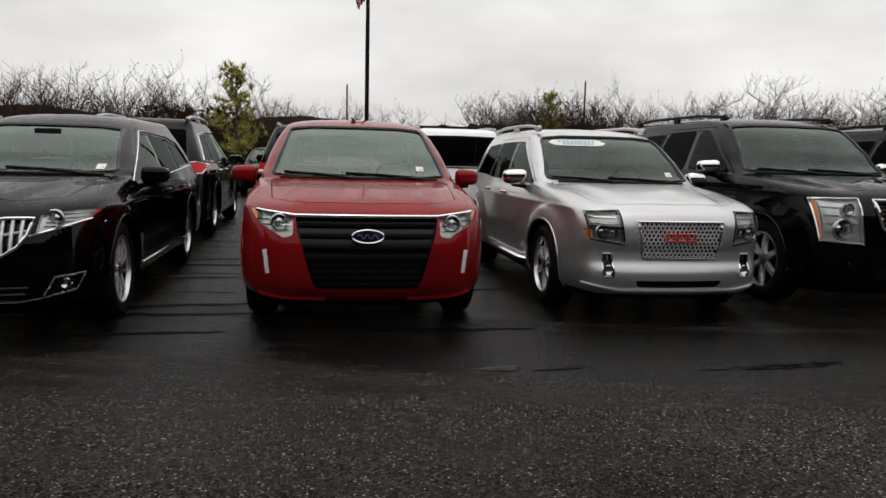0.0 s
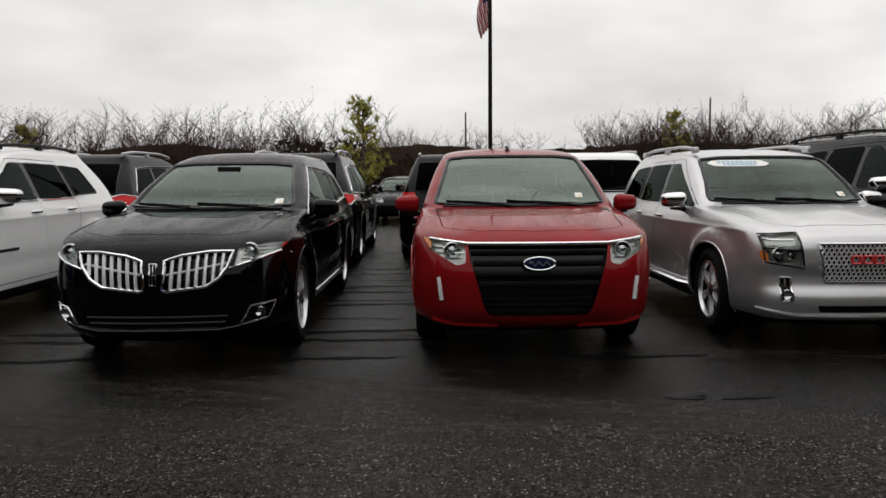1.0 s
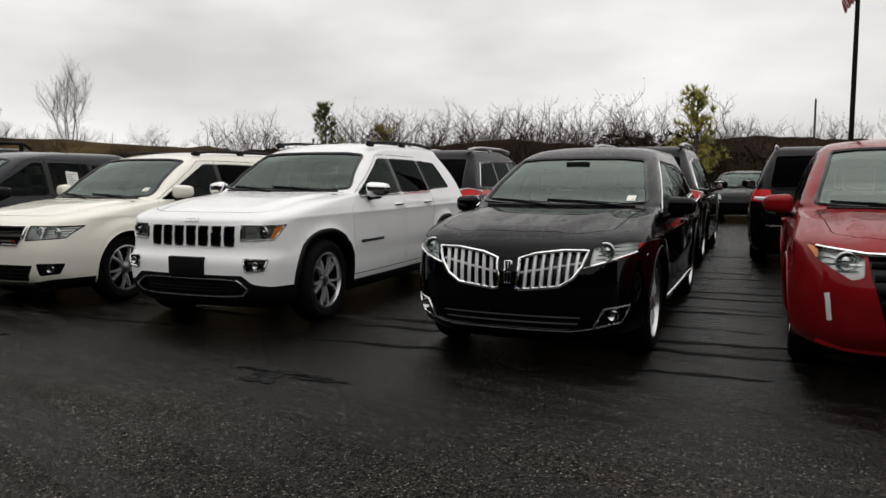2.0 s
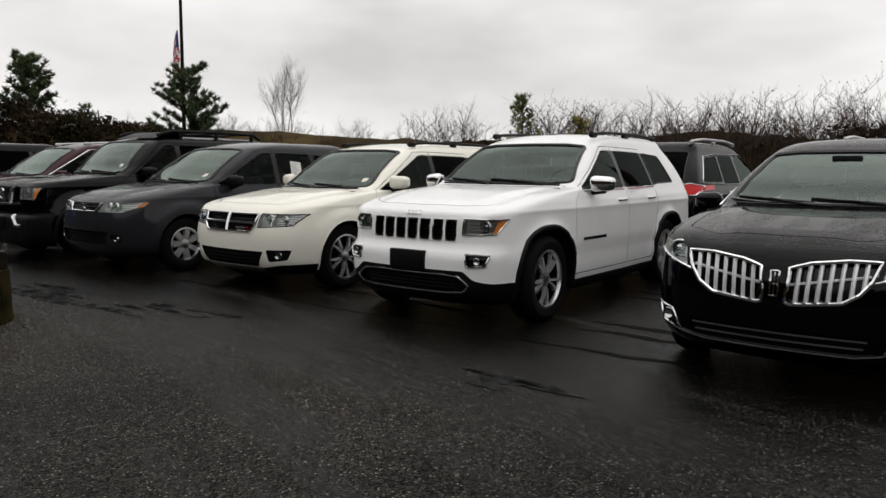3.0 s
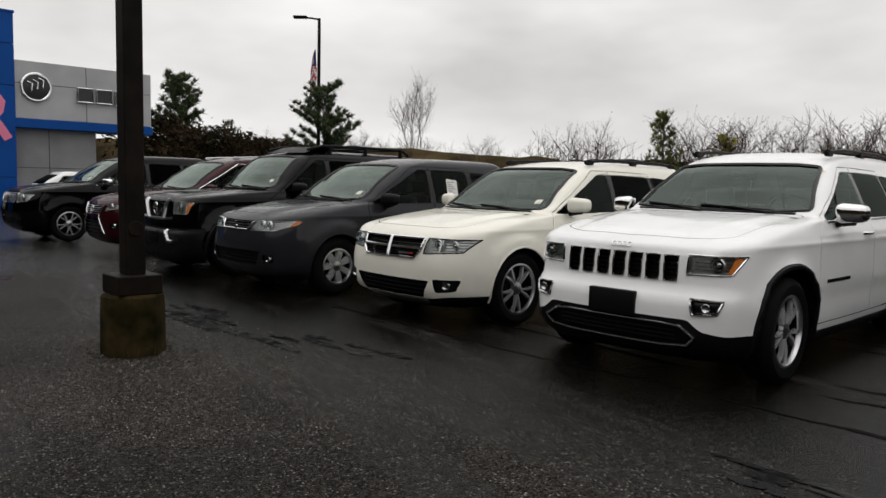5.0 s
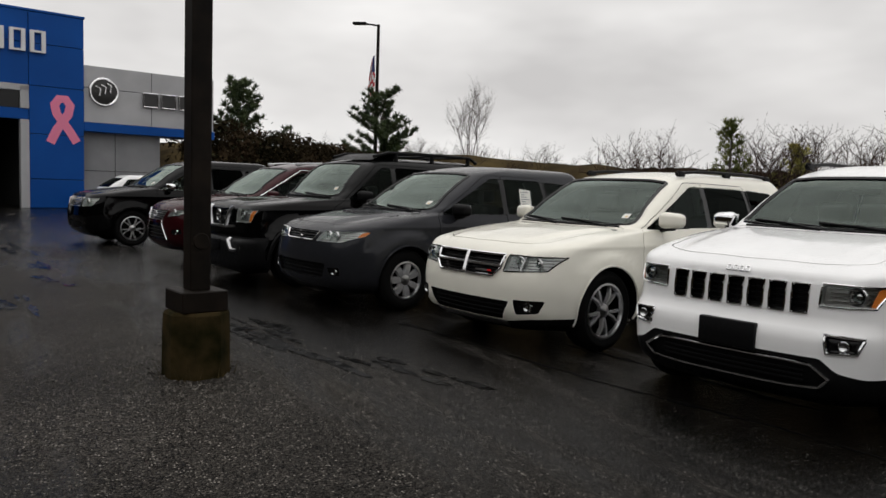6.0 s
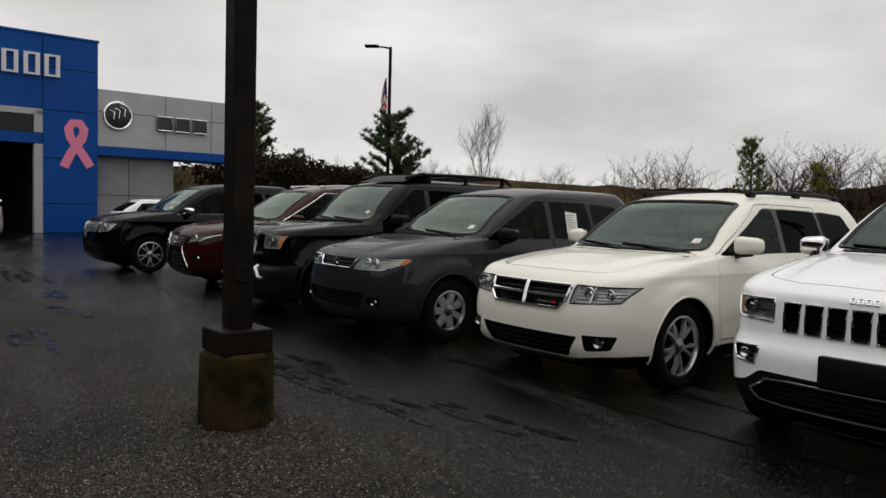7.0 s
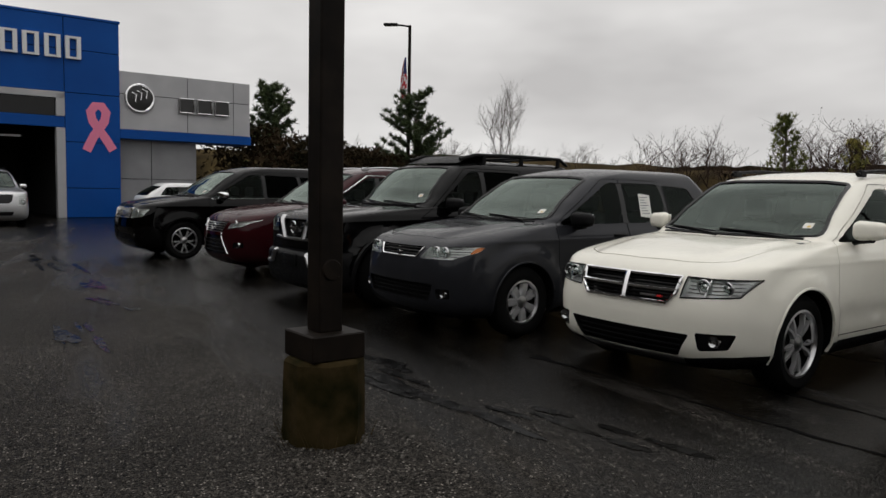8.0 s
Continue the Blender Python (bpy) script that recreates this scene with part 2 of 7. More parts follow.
# ---- the car's outer skin ----
class Skin:
    """The outer surface of a car as a stack of level outlines; the nose at y = 0, the tail at y = length, half of it (x >= 0)."""

    def __init__(self, s):
        self.s, self.known = s, {}
        L, W, H = s["L"], s["W"] / 2, s["H"]
        hz, (yc, zc), (yt, zt), zb = s["hood_z"], s["cowl"], s["top"], s["belt"]
        nose = s.get("nose", [(0.20, 0.20), (0.28, 0.07), (0.40, 0.01), (0.58, 0.0), (hz - 0.16, 0.035), (hz - 0.05, 0.085)])
        dome = s.get("dome", 0.62)
        front = nose + [(hz, s.get("lip", 0.17)), (hz + dome * (zc - hz), 0.45 * yc + 0.12), (zc, yc), ((zc + zt) / 2, (yc + yt) / 2 - 0.02), (zt, yt), (H - 0.022, yt + 0.42), (H, s["peak"])]
        ytop, ztop = s["back_top"]
        rear = s.get("tail", [(0.20, L - 0.22), (0.30, L - 0.06), (0.45, L), (0.62, L), (0.90, L - 0.03)]) + [(zb + 0.02, L - s.get("tuck", 0.08)), (ztop, ytop), (H - 0.022, ytop - 0.22), (H, s["peak"] + 0.25)]
        wr = s["roof_w"]
        side = [(0.20, W - 0.13), (0.30, W - 0.035), (0.45, W - 0.012), (0.62, W), (0.82, W - 0.004), (zb - 0.10, W - 0.022), (zb, W - s.get("shoulder", 0.06)), (zt - 0.02, wr), (H - 0.05, wr - 0.07), (H - 0.022, wr - 0.18), (H - 0.006, wr - 0.36), (H, 0.05)]
        self.front, self.rear, self.side = (pchip(*zip(*q)) for q in (front, rear, side))
        rf = s.get("round", 0.40)
        zs = [0.2, hz - 0.12, hz, zc - 0.01, zc + 0.04, zt, H - 0.01, H]
        self.rx = pchip(zs, [rf, rf, s.get("hood_round", rf + 0.04), min(0.34, s.get("hood_round", 0.34) + 0.04), 0.20, 0.20, 0.3, 0.02])
        self.ry = pchip(zs, [rf + 0.08, rf + 0.08, rf + 0.05, 0.34, 0.20, 0.20, 0.45, 0.1])
        b = s.get("bow", 0.12)
        self.bow = pchip(zs, [b, b, b + 0.03, 0.13, 0.12, 0.13, 0.2, 0.05])
        self.rrx = pchip([0.2, zb, zt, H], [0.28, 0.24, 0.22, 0.02])
        self.rry = pchip([0.2, zb, zt, H], [0.30, 0.26, 0.20, 0.1])
        self.levels = self.pick_levels()

    def pick_levels(self):
        s, H = self.s, self.s["H"]
        fine = np.linspace(0.2, H, 3000)
        acc, last, out = 0, None, [0.2]
        for z in fine:
            q = np.array([self.front(z), self.side(z) * 0.8, z * 1.1])
            if last is not None:
                acc += np.linalg.norm(q - last)
                if acc > 0.05:
                    out.append(float(z))
                    acc = 0
            last = q
        zl = self.crease_z()
        extra = [zl + d for d in (-0.034, -0.014, 0.0, 0.014, 0.034)]
        return sorted([z for z in out if abs(z - zl) > 0.045] + extra) + [H]

    def crease_z(self):
        return self.s["belt"] - self.s.get("crease", 0.135)

    def flare(self, y, z):
        s, f = self.s, 0.0
        amount, reach = s.get("flare", 0.018), s.get("flare_w", 0.12)
        for yw in (s["axle"], s["axle"] + s["wb"]):
            d = math.hypot(y - yw, z - s["R"])
            k = d - s["R"] - 0.05
            if k < 0:
                f = max(f, amount)
            elif k < reach:
                f = max(f, amount * (1 - (k / reach) ** (4 if s.get("hard_flare") else 2)))
        if z > s["belt"] - 0.05:
            f = 0
        f += s.get("crease_h", 0.011) * math.exp(-abs(z - self.crease_z()) / 0.035)
        lo = s.get("crease_z", 0.62)
        f -= 0.012 * math.exp(-((z - lo + 0.1) / 0.07) ** 2) if s["axle"] + 0.5 < y < s["axle"] + s["wb"] - 0.4 else 0
        return f

    def outline(self, z):
        z = round(z, 4)
        if z not in self.known:
            self.known[z] = self.trace(z)
        return self.known[z]

    def trace(self, z):
        s, L = self.s, self.s["L"]
        yf, yr, w = self.front(z), self.rear(z), self.side(z)
        rx, ry, bow = min(self.rx(z), w * 0.8), self.ry(z), self.bow(z)
        qx, qy = min(self.rrx(z), w * 0.8), self.rry(z)
        if yr - yf < ry + qy + bow + 0.1:
            k = max(0.02, (yr - yf)) / (ry + qy + bow + 0.1)
            ry, qy, bow = ry * k, qy * k, bow * k
        pts = []
        for i in range(13):
            x = (w - rx) * i / 13
            pts.append((x, yf + bow * (x / max(w, 0.01)) ** 2))
        b = bow * ((w - rx) / max(w, 0.01)) ** 2
        for i in range(11):
            a = math.pi / 2 * i / 10
            p = s.get("square", 2.3)
            pts.append((w - rx + rx * math.sin(a) ** (2 / p), yf + b + (bow - b) * i / 10 + ry * (1 - math.cos(a) ** (2 / p))))
        y1, y2 = yf + bow + ry, yr - qy - 0.03
        for i in range(1, 42):
            pts.append((w, y1 + (y2 - y1) * i / 42))
        for i in range(11):
            a = math.pi / 2 * i / 10
            pts.append((w - qx + qx * math.cos(a), y2 + qy * math.sin(a)))
        for i in range(1, 8):
            x = (w - qx) * (1 - i / 7)
            pts.append((x, y2 + qy + 0.03 * (1 - (x / max(w - qx, 0.01)) ** 2)))
        mid, tf, tr = L * 0.52, s.get("taper_f", 0.055), s.get("taper_r", 0.05)
        out = []
        for x, y in pts:
            t = tf * max(0, (mid - y) / mid) ** 2 if y < mid else tr * ((y - mid) / (L - mid)) ** 2
            x2 = x * (1 - t)
            if x > w - 0.03 and w > 0.5:
                x2 += self.flare(y, z)
            out.append((x2, y))
        return out

    def ridge(self, x, y, z):
        """How far the bonnet's raised middle stands over its sides."""
        s = self.s
        (yc, zc), hz = s["cowl"], s["hood_z"]
        x0, x1, h = s.get("ridge", (0.46, 0.60, 0.016))
        if not (hz < z < zc - 0.005) or y > yc + 0.25:
            return 0.0
        t = (y - 0.15) / max(0.3, yc - 0.15)
        k = (x0 + (x1 - x0) * t - abs(x)) / 0.055
        fade = max(0.0, min(1.0, (z - hz) / 0.035, (zc - 0.005 - z) / 0.02))
        return h * fade * max(0.0, min(1.0, k + 0.5))

    def nose_y(self, x, z):
        o = self.outline(z)[:24]
        return float(np.interp(abs(x), [p[0] for p in o], [p[1] for p in o]))

    def tail_y(self, x, z):
        o = self.outline(z)[-18:][::-1]
        return float(np.interp(abs(x), [p[0] for p in o], [p[1] for p in o]))

    def side_x(self, y, z):
        o = self.outline(z)[13:-7]
        return float(np.interp(y, [p[1] for p in o], [p[0] for p in o]))

    def hood_zz(self, x, y):
        lo, hi = self.s["hood_z"] - 0.1, self.s["H"]
        for _ in range(24):
            m = (lo + hi) / 2
            if self.nose_y(x, m) < y:
                lo = m
            else:
                hi = m
        return lo

    def mesh(self):
        bm = bmesh.new()
        rings = [[bm.verts.new((x, y, z + self.ridge(x, y, z))) for x, y in self.outline(z)] for z in self.levels]
        for A, B in zip(rings, rings[1:]):
            for i in range(len(A) - 1):
                bm.faces.new((A[i], A[i + 1], B[i + 1], B[i]))
        bm.faces.new(rings[-1])
        bmesh.ops.remove_doubles(bm, verts=bm.verts, dist=1e-5)
        bm.faces.layers.int.new("region")
        return bm


def cut(bm, poly, plane, test, region):
    """Cuts a polygon, seen along an axis, out of the skin's free faces and gives it a region number."""
    ia, ib = {"x": (1, 2), "y": (0, 2), "z": (0, 1)}[plane]
    lay = bm.faces.layers.int["region"]
    n = len(poly)
    pa, qa = min(p[0] for p in poly), max(p[0] for p in poly)
    pb, qb = min(p[1] for p in poly), max(p[1] for p in poly)

    def span(f):
        A, B = [v.co[ia] for v in f.verts], [v.co[ib] for v in f.verts]
        return min(A), max(A), min(B), max(B)

    pool = {}
    for f in bm.faces:
        if f[lay] == 0:
            sp = span(f)
            if sp[0] <= qa and sp[1] >= pa and sp[2] <= qb and sp[3] >= pb and test(f.calc_center_median(), f.normal):
                pool[f] = sp
    for i in range(n):
        (a0, b0), (a1, b1) = poly[i - 1], poly[i]
        if abs(a1 - a0) + abs(b1 - b0) < 1e-5:
            continue
        la, ha, lb, hb = min(a0, a1), max(a0, a1), min(b0, b1), max(b0, b1)
        F = [f for f, sp in pool.items() if sp[0] <= ha and sp[1] >= la and sp[2] <= hb and sp[3] >= lb]
        if not F:
            continue
        co, no = Vector((0, 0, 0)), Vector((0, 0, 0))
        co[ia], co[ib] = a0, b0
        no[ia], no[ib] = -(b1 - b0), a1 - a0
        geom = F + list({e for f in F for e in f.edges}) + list({v for f in F for v in f.verts})
        r = bmesh.ops.bisect_plane(bm, geom=geom, dist=1e-5, plane_co=co, plane_no=no.normalized())
        for f in r["geom"]:
            if isinstance(f, bmesh.types.BMFace) and f.is_valid:
                pool[f] = span(f)
        for f in [f for f in pool if not f.is_valid]:
            del pool[f]
    for f in pool:
        c = f.calc_center_median()
        if inside(poly, c[ia], c[ib]) and test(c, f.normal):
            f[lay] = region


def take(bm, region, mirror=None):
    """A new bmesh of the faces of a region. mirror: None as built, 'other' the other side's, 'both' the two joined."""
    lay = bm.faces.layers.int["region"]
    out = bmesh.new()
    for flip in ((False,), (True,), (False, True))[{None: 0, "other": 1, "both": 2}[mirror]]:
        vm = {}
        for f in bm.faces:
            if f[lay] == region:
                vs = []
                for v in f.verts:
                    if v not in vm:
                        vm[v] = out.verts.new((-v.co.x if flip else v.co.x, v.co.y, v.co.z))
                    vs.append(vm[v])
                try:
                    out.faces.new(vs[::-1] if flip else vs)
                except ValueError:
                    pass
    if mirror == "both":
        bmesh.ops.remove_doubles(out, verts=[v for v in out.verts if abs(v.co.x) < 1e-4], dist=2e-4)
    out.normal_update()
    return out


def border(bm):
    """The closed or open chains of the mesh's border, as lists of points."""
    es = {e for e in bm.edges if len(e.link_faces) == 1}
    chains = []
    while es:
        e = es.pop()
        a, b = e.verts
        ch = [a, b]
        for grow in (0, 1):
            while True:
                nx = next((q for q in ch[-1].link_edges if q in es), None)
                if nx is None:
                    break
                es.remove(nx)
                ch.append(nx.other_vert(ch[-1]))
            ch.reverse()
        chains.append([v.co.copy() for v in ch])
    return chains


def sink(bm, d, along=None):
    """Pushes the piece inwards, with walls round its edge."""
    bm.normal_update()
    nrm = {v.co.copy().freeze(): v.normal.copy() for v in bm.verts}
    old = list(bm.faces)
    r = bmesh.ops.extrude_face_region(bm, geom=old)
    for v in [g for g in r["geom"] if isinstance(g, bmesh.types.BMVert)]:
        q = along if along is not None else -nrm.get(v.co.copy().freeze(), v.normal)
        v.co += q * d
    bmesh.ops.delete(bm, geom=[f for f in old if f.is_valid], context="FACES_ONLY")
    return bm


def panel_gap(bm, g=0.008, d=0.02):
    """Turns the panel's edge inwards, so that a gap shows round it."""
    bm.normal_update()
    edge = {v for e in bm.edges if len(e.link_faces) == 1 for v in e.verts}
    try:
        bmesh.ops.inset_region(bm, faces=list(bm.faces), thickness=g, depth=0, use_boundary=True, use_even_offset=False)
    except RuntimeError:
        return bm
    edge = {v for e in bm.edges if len(e.link_faces) == 1 for v in e.verts}
    for v in edge:
        v.co -= v.normal * d
    return bm


# ---- wheels ----
WHEELS = {}


def wheel_meshes(R, rim_r, style):
    key = (R, rim_r, style)
    if key in WHEELS:
        return WHEELS[key]
    n, kind = style
    bm = bmesh.new()
    lathe(bm, [(rim_r - 0.01, -0.10), (rim_r + 0.03, -0.118), (R - 0.05, -0.122), (R - 0.012, -0.100), (R, -0.075), (R, -0.035), (R - 0.008, -0.033), (R - 0.008, -0.025), (R, -0.023),
               (R, 0.023), (R - 0.008, 0.025), (R - 0.008, 0.033), (R, 0.035), (R, 0.075), (R - 0.012, 0.100), (R - 0.05, 0.122), (rim_r + 0.03, 0.118), (rim_r - 0.01, 0.10)], 40)
    tyre = bm
    rim = bmesh.new()
    lathe(rim, [(rim_r - 0.012, 0.095), (rim_r + 0.004, 0.108), (rim_r - 0.012, 0.112), (rim_r - 0.020, 0.094), (rim_r - 0.024, 0.075)], 40)
    # disc and rim barrel, coloured near-black to stand in for shade behind the spokes
    disc = bmesh.new()
    lathe(disc, [(0.0, -0.03), (rim_r * 0.72, -0.03), (rim_r * 0.72, -0.05), (rim_r - 0.03, -0.06), (rim_r - 0.024, 0.076), (rim_r - 0.012, 0.07), (rim_r - 0.012, -0.09), (0.0, -0.09)], 28)
    sp = bmesh.new()
    for k in range(n):
        a0 = 2 * math.pi * k / n + math.pi / 2
        offs = ((-0.20, -0.48), (0.20, 0.48)) if kind == "twin" else ((0.0, 0.0),)
        for off_in, off_out in offs:
            wi, wo = {"twin": (0.015, 0.014), "wide": (0.028, 0.036), "thin": (0.013, 0.011), "cover": (0.036, 0.052), "slim": (0.020, 0.024)}[kind]
            ri, ro = 0.045, rim_r - 0.012
            vs = []
            for r, hw, off, h in ((ri, wi, off_in * 0.5, 0.088), ((ri + ro) / 2, (wi + wo) / 2, (off_in + off_out) / 2 * 0.5, 0.100), (ro, wo, off_out * 0.5, 0.086)):
                a = a0 + off
                c, s = math.cos(a), math.sin(a)
                q = []
                for t, hh in ((-hw, h - 0.035), (-hw * 0.72, h), (hw * 0.72, h), (hw, h - 0.035)):
                    q.append(sp.verts.new((hh, r * c - t * s, r * s + t * c)))
                vs.append(q)
            for A, B in zip(vs, vs[1:]):
                for i in range(3):
                    sp.faces.new((A[i], A[i + 1], B[i + 1], B[i]))
    bmesh.ops.recalc_face_normals(sp, faces=sp.faces)
    hub = bmesh.new()
    lathe(hub, [(0.0, 0.104), (0.022, 0.104), (0.034, 0.098), (0.062, 0.090), (0.070, 0.06)], 20)
    for k in range(5):
        a = 2 * math.pi * (k + 0.5) / 5
        ball(hub, (0.086, 0.05 * math.cos(a), 0.05 * math.sin(a)), 0.009, u=8, v=5)
    made = []
    for nm, b, m in (("tyre", tyre, RUBBER), ("rim", rim, SATIN), ("brake_disc", disc, DARK_PLASTIC), ("spokes", sp, ALLOY), ("hub_cap", hub, SATIN)):
        me = bpy.data.meshes.new(nm)
        b.to_mesh(me)
        b.free()
        me.materials.append(m)
        me.shade_smooth()
        me.set_sharp_from_angle(angle=radians(35))
        made.append((nm, me))
    WHEELS[key] = made
    return made


def add_wheel(car, x, y, s, spin):
    R = s["R"]
    w = new("wheel")
    w.parent = car
    w.matrix_basis = pose(x, y, R, 0, 0, 0 if x > 0 else 180) @ pose(0, 0, 0, spin, 0, 0)
    for nm, me in wheel_meshes(R, s.get("rim", R * 0.66), s.get("wheel", (5, "wide"))):
        o = new(nm, me)
        o.parent = w


# ---- cars ----
def sides(fn):
    for sg in (1, -1):
        fn(sg)


def surf_line(skin, pts, out=0.0, n=8):
    """Points of the nose's surface along a run of (x, z), pushed out by some metres."""
    res = []
    kx, kz = skin.s.get("xk", 1.0), skin.s.get("zk", 0.0)
    pts = [(x * kx, z + kz) for x, z in pts]
    for (x0, z0), (x1, z1) in zip(pts, pts[1:]):
        for k in range(n):
            t = k / n
            x, z = x0 + (x1 - x0) * t, z0 + (z1 - z0) * t
            res.append((x, skin.nose_y(x, z) - out, z))
    x, z = pts[-1]
    res.append((x, skin.nose_y(x, z) - out, z))
    return res


def bar(skin, parent, name, pts, r, mat, out=0.0, flat=1.0, label="", closed=False, n=8):
    bm = bmesh.new()
    q = surf_line(skin, list(pts) + ([pts[0]] if closed else []), out, n)
    if closed:
        q = q[:-1]
    tube(bm, q, r, 6, closed, flat)
    return part(name, bm, mat, parent, label)


def interior(car, s, skin):
    yc, zc = s["cowl"]
    zb, wr = s["belt"], s["roof_w"]
    cloth = s.get("seat_mat", CLOTH)
    bm = bmesh.new()
    w = s["W"] / 2 - 0.16
    box(bm, -w, w, yc - 0.10, yc + 0.62, 0.62, zc - 0.015, 0.07, 3)
    box(bm, -w + 0.1, -0.12, yc + 0.22, yc + 0.6, zc - 0.05, zc + 0.025, 0.035, 3)
    part("dashboard", bm, DARK_PLASTIC, car)
    bm = bmesh.new()
    q = [(0.19 * math.cos(a), 0.0, 0.19 * math.sin(a)) for a in np.linspace(0, 2 * math.pi, 25)[:-1]]
    tube(bm, q, 0.016, 6, True, 1.0, Vector((0, 1, 0)))
    for a in (0.1, math.pi - 0.1, -math.pi / 2):
        tube(bm, [(0, 0, 0), (0.18 * math.cos(a), 0, 0.18 * math.sin(a))], 0.018, 6)
    ball(bm, (0, -0.01, 0), 0.06, (1, 0.5, 1))
    part("steering_wheel", bm, DARK_PLASTIC, car, "", True, pose(0.37, yc + 0.76, zc - 0.02, -22))
    yB = s["yB"]
    for y in (yB - 0.38, yB + 0.52):
        for x in (-0.38, 0.38):
            bm = bmesh.new()
            box(bm, x - 0.25, x + 0.25, y - 0.28, y + 0.26, 0.42, 0.70, 0.06, 3)
            vs = box(bm, x - 0.24, x + 0.24, y + 0.16, y + 0.30, 0.62, 1.20, 0.06, 3)
            seat = part("seat", bm, cloth, car)
            bm = bmesh.new()
            box(bm, x - 0.13, x + 0.13, y + 0.19, y + 0.29, 1.23, 1.41, 0.04, 3)
            tube(bm, [(x - 0.06, y + 0.24, 1.16), (x - 0.06, y + 0.24, 1.26)], 0.008)
            tube(bm, [(x + 0.06, y + 0.24, 1.16), (x + 0.06, y + 0.24, 1.26)], 0.008)
            part("headrest", bm, cloth, seat)
    bm = bmesh.new()
    yt, zt = s["top"]
    box(bm, -0.11, 0.11, yt - 0.05, yt + 0.0, zt - 0.13, zt - 0.065, 0.02, 2)
    part("rear_view_mirror", bm, DARK_PLASTIC, car)


def make_car(name, label, spec, m, group="cars in the lot", extra=None):
    s = spec
    car = thing(name, label, s.get("category", "car"), m, group)
    skin = Skin(s)
    L, W, H, R, ax, wb = s["L"], s["W"] / 2, s["H"], s["R"], s["axle"], s["wb"]
    (yc, zc), (yt, zt), zb, wr = s["cowl"], s["top"], s["belt"], s["roof_w"]
    body_mat = s["paint"]
    bm = skin.mesh()
    bm.normal_update()
    arch = s.get("arch", 0.05)
    for yw in (ax, ax + wb):
        k = s.get("square_arch", 1.0)
        circle = []
        for a in np.linspace(0, 2 * math.pi, 29)[:-1]:
            c, q = math.cos(a), math.sin(a)
            circle.append((yw + (R + arch) * math.copysign(abs(c) ** k, c), R + (R + arch) * math.copysign(abs(q) ** k, q)))
        cut(bm, circle, "x", lambda c, n: c.x > 0.45, 99)
    # windscreen
    wl = s.get("screen_low", W - 0.20)
    wt = s.get("screen_top", wr - 0.07)
    cut(bm, rounded([(-0.2, zc + 0.015), (wl - 0.25, zc + 0.018), (wl, zc + 0.035), (wt, zt - 0.02), (wt - 0.2, zt + 0.0), (-0.2, zt + 0.005)], 0.035, 3), "y", lambda c, n: c.y < yt + 0.5 and c.z > zc - 0.02, 1)
    # side windows
    yB, yC, yD = s["yB"], s["yC"], s["yD"]
    rise = s.get("rise", 0.02)
    z_low = lambda y: zb + 0.02 + rise * max(0, (y - yc - 0.6)) / 2
    drop = s.get("drop", 0.03)
    z_top = lambda y: zt - 0.055 - drop * max(0, (y - yB)) ** 1.5 / 2
    a0 = s.get("a_low", yc + 0.27)
    w1 = [(a0, z_low(a0)), (yB - 0.035, z_low(yB)), (yB - 0.035 - s.get("b_lean", 0), z_top(yB)), (yt + s.get("a_top", 0.31), zt - 0.055)]
    w2 = [(yB + 0.045, z_low(yB)), (yC - 0.03, z_low(yC)), (yC - 0.03 - s.get("c_lean", 0.06), z_top(yC)), (yB + 0.045, z_top(yB))]
    w3 = [(yC + 0.045, z_low(yC) + 0.015), (yD, z_low(yD) + 0.02), (yD - s.get("d_lean", 0.22), z_top(yD) - 0.01), (yC + 0.045 - s.get("c_lean", 0.06), z_top(yC))]
    win = [(2, w1), (3, w2)] + ([(4, w3)] if yD > yC + 0.15 else [])
    for rg, q in win:
        cut(bm, rounded(q, s.get("win_r", 0.045), 3), "x", lambda c, n: c.x > 0.35, rg)
    for yp, lean, on, rp in ((yB + 0.005, 0.0, True, 6), (yC + 0.008, s.get("c_lean", 0.06), len(win) == 3, 7)):
        if on:
            cut(bm, [(yp - 0.085, z_low(yp) + 0.002), (yp + 0.085, z_low(yp) + 0.002), (yp + 0.085 - lean, z_top(yp) - 0.004), (yp - 0.085 - lean, z_top(yp) - 0.004)], "x", lambda c, n: c.x > 0.35, rp)
    # rear window
    yk, zk = s["back_top"]
    rz0, rw = s.get("rear_glass", (zb + 0.05, wr - 0.02))
    cut(bm, rounded([(-0.2, rz0), (rw, rz0), (rw - 0.07, zk - 0.035), (-0.2, zk - 0.02)], 0.05, 3), "y", lambda c, n: c.y > L * 0.7, 5)
    # nose pieces
    rg = 30
    pieces = []
    for nm, mat, poly, mode, lab in s.get("front", ()):
        half = min(p[0] for p in poly) > 0
        poly = [(x * s.get("xk", 1.0), z + s.get("zk", 0.0)) for x, z in poly]
        cut(bm, poly if len(poly) > 10 else rounded(poly, 0.02, 3), "y", lambda c, n: c.y < ax + 0.1 and c.z < zc, rg)
        pieces.append((rg, nm, mat, mode, half, lab))
        rg += 1
    for nm, mat, poly, mode, lab in s.get("back", ()):
        half = min(p[0] for p in poly) > 0
        cut(bm, rounded(poly, 0.02, 3), "y", lambda c, n: c.y > L - 0.9, rg)
        pieces.append((rg, nm, mat, mode, half, lab))
        rg += 1
    yr0 = ax + wb
    if s.get("cladding"):
        cut(bm, [(ax, 0.0), (yr0, 0.0), (yr0, s["cladding"]), (ax, s["cladding"])], "x", lambda c, n: c.x > 0.4, 27)
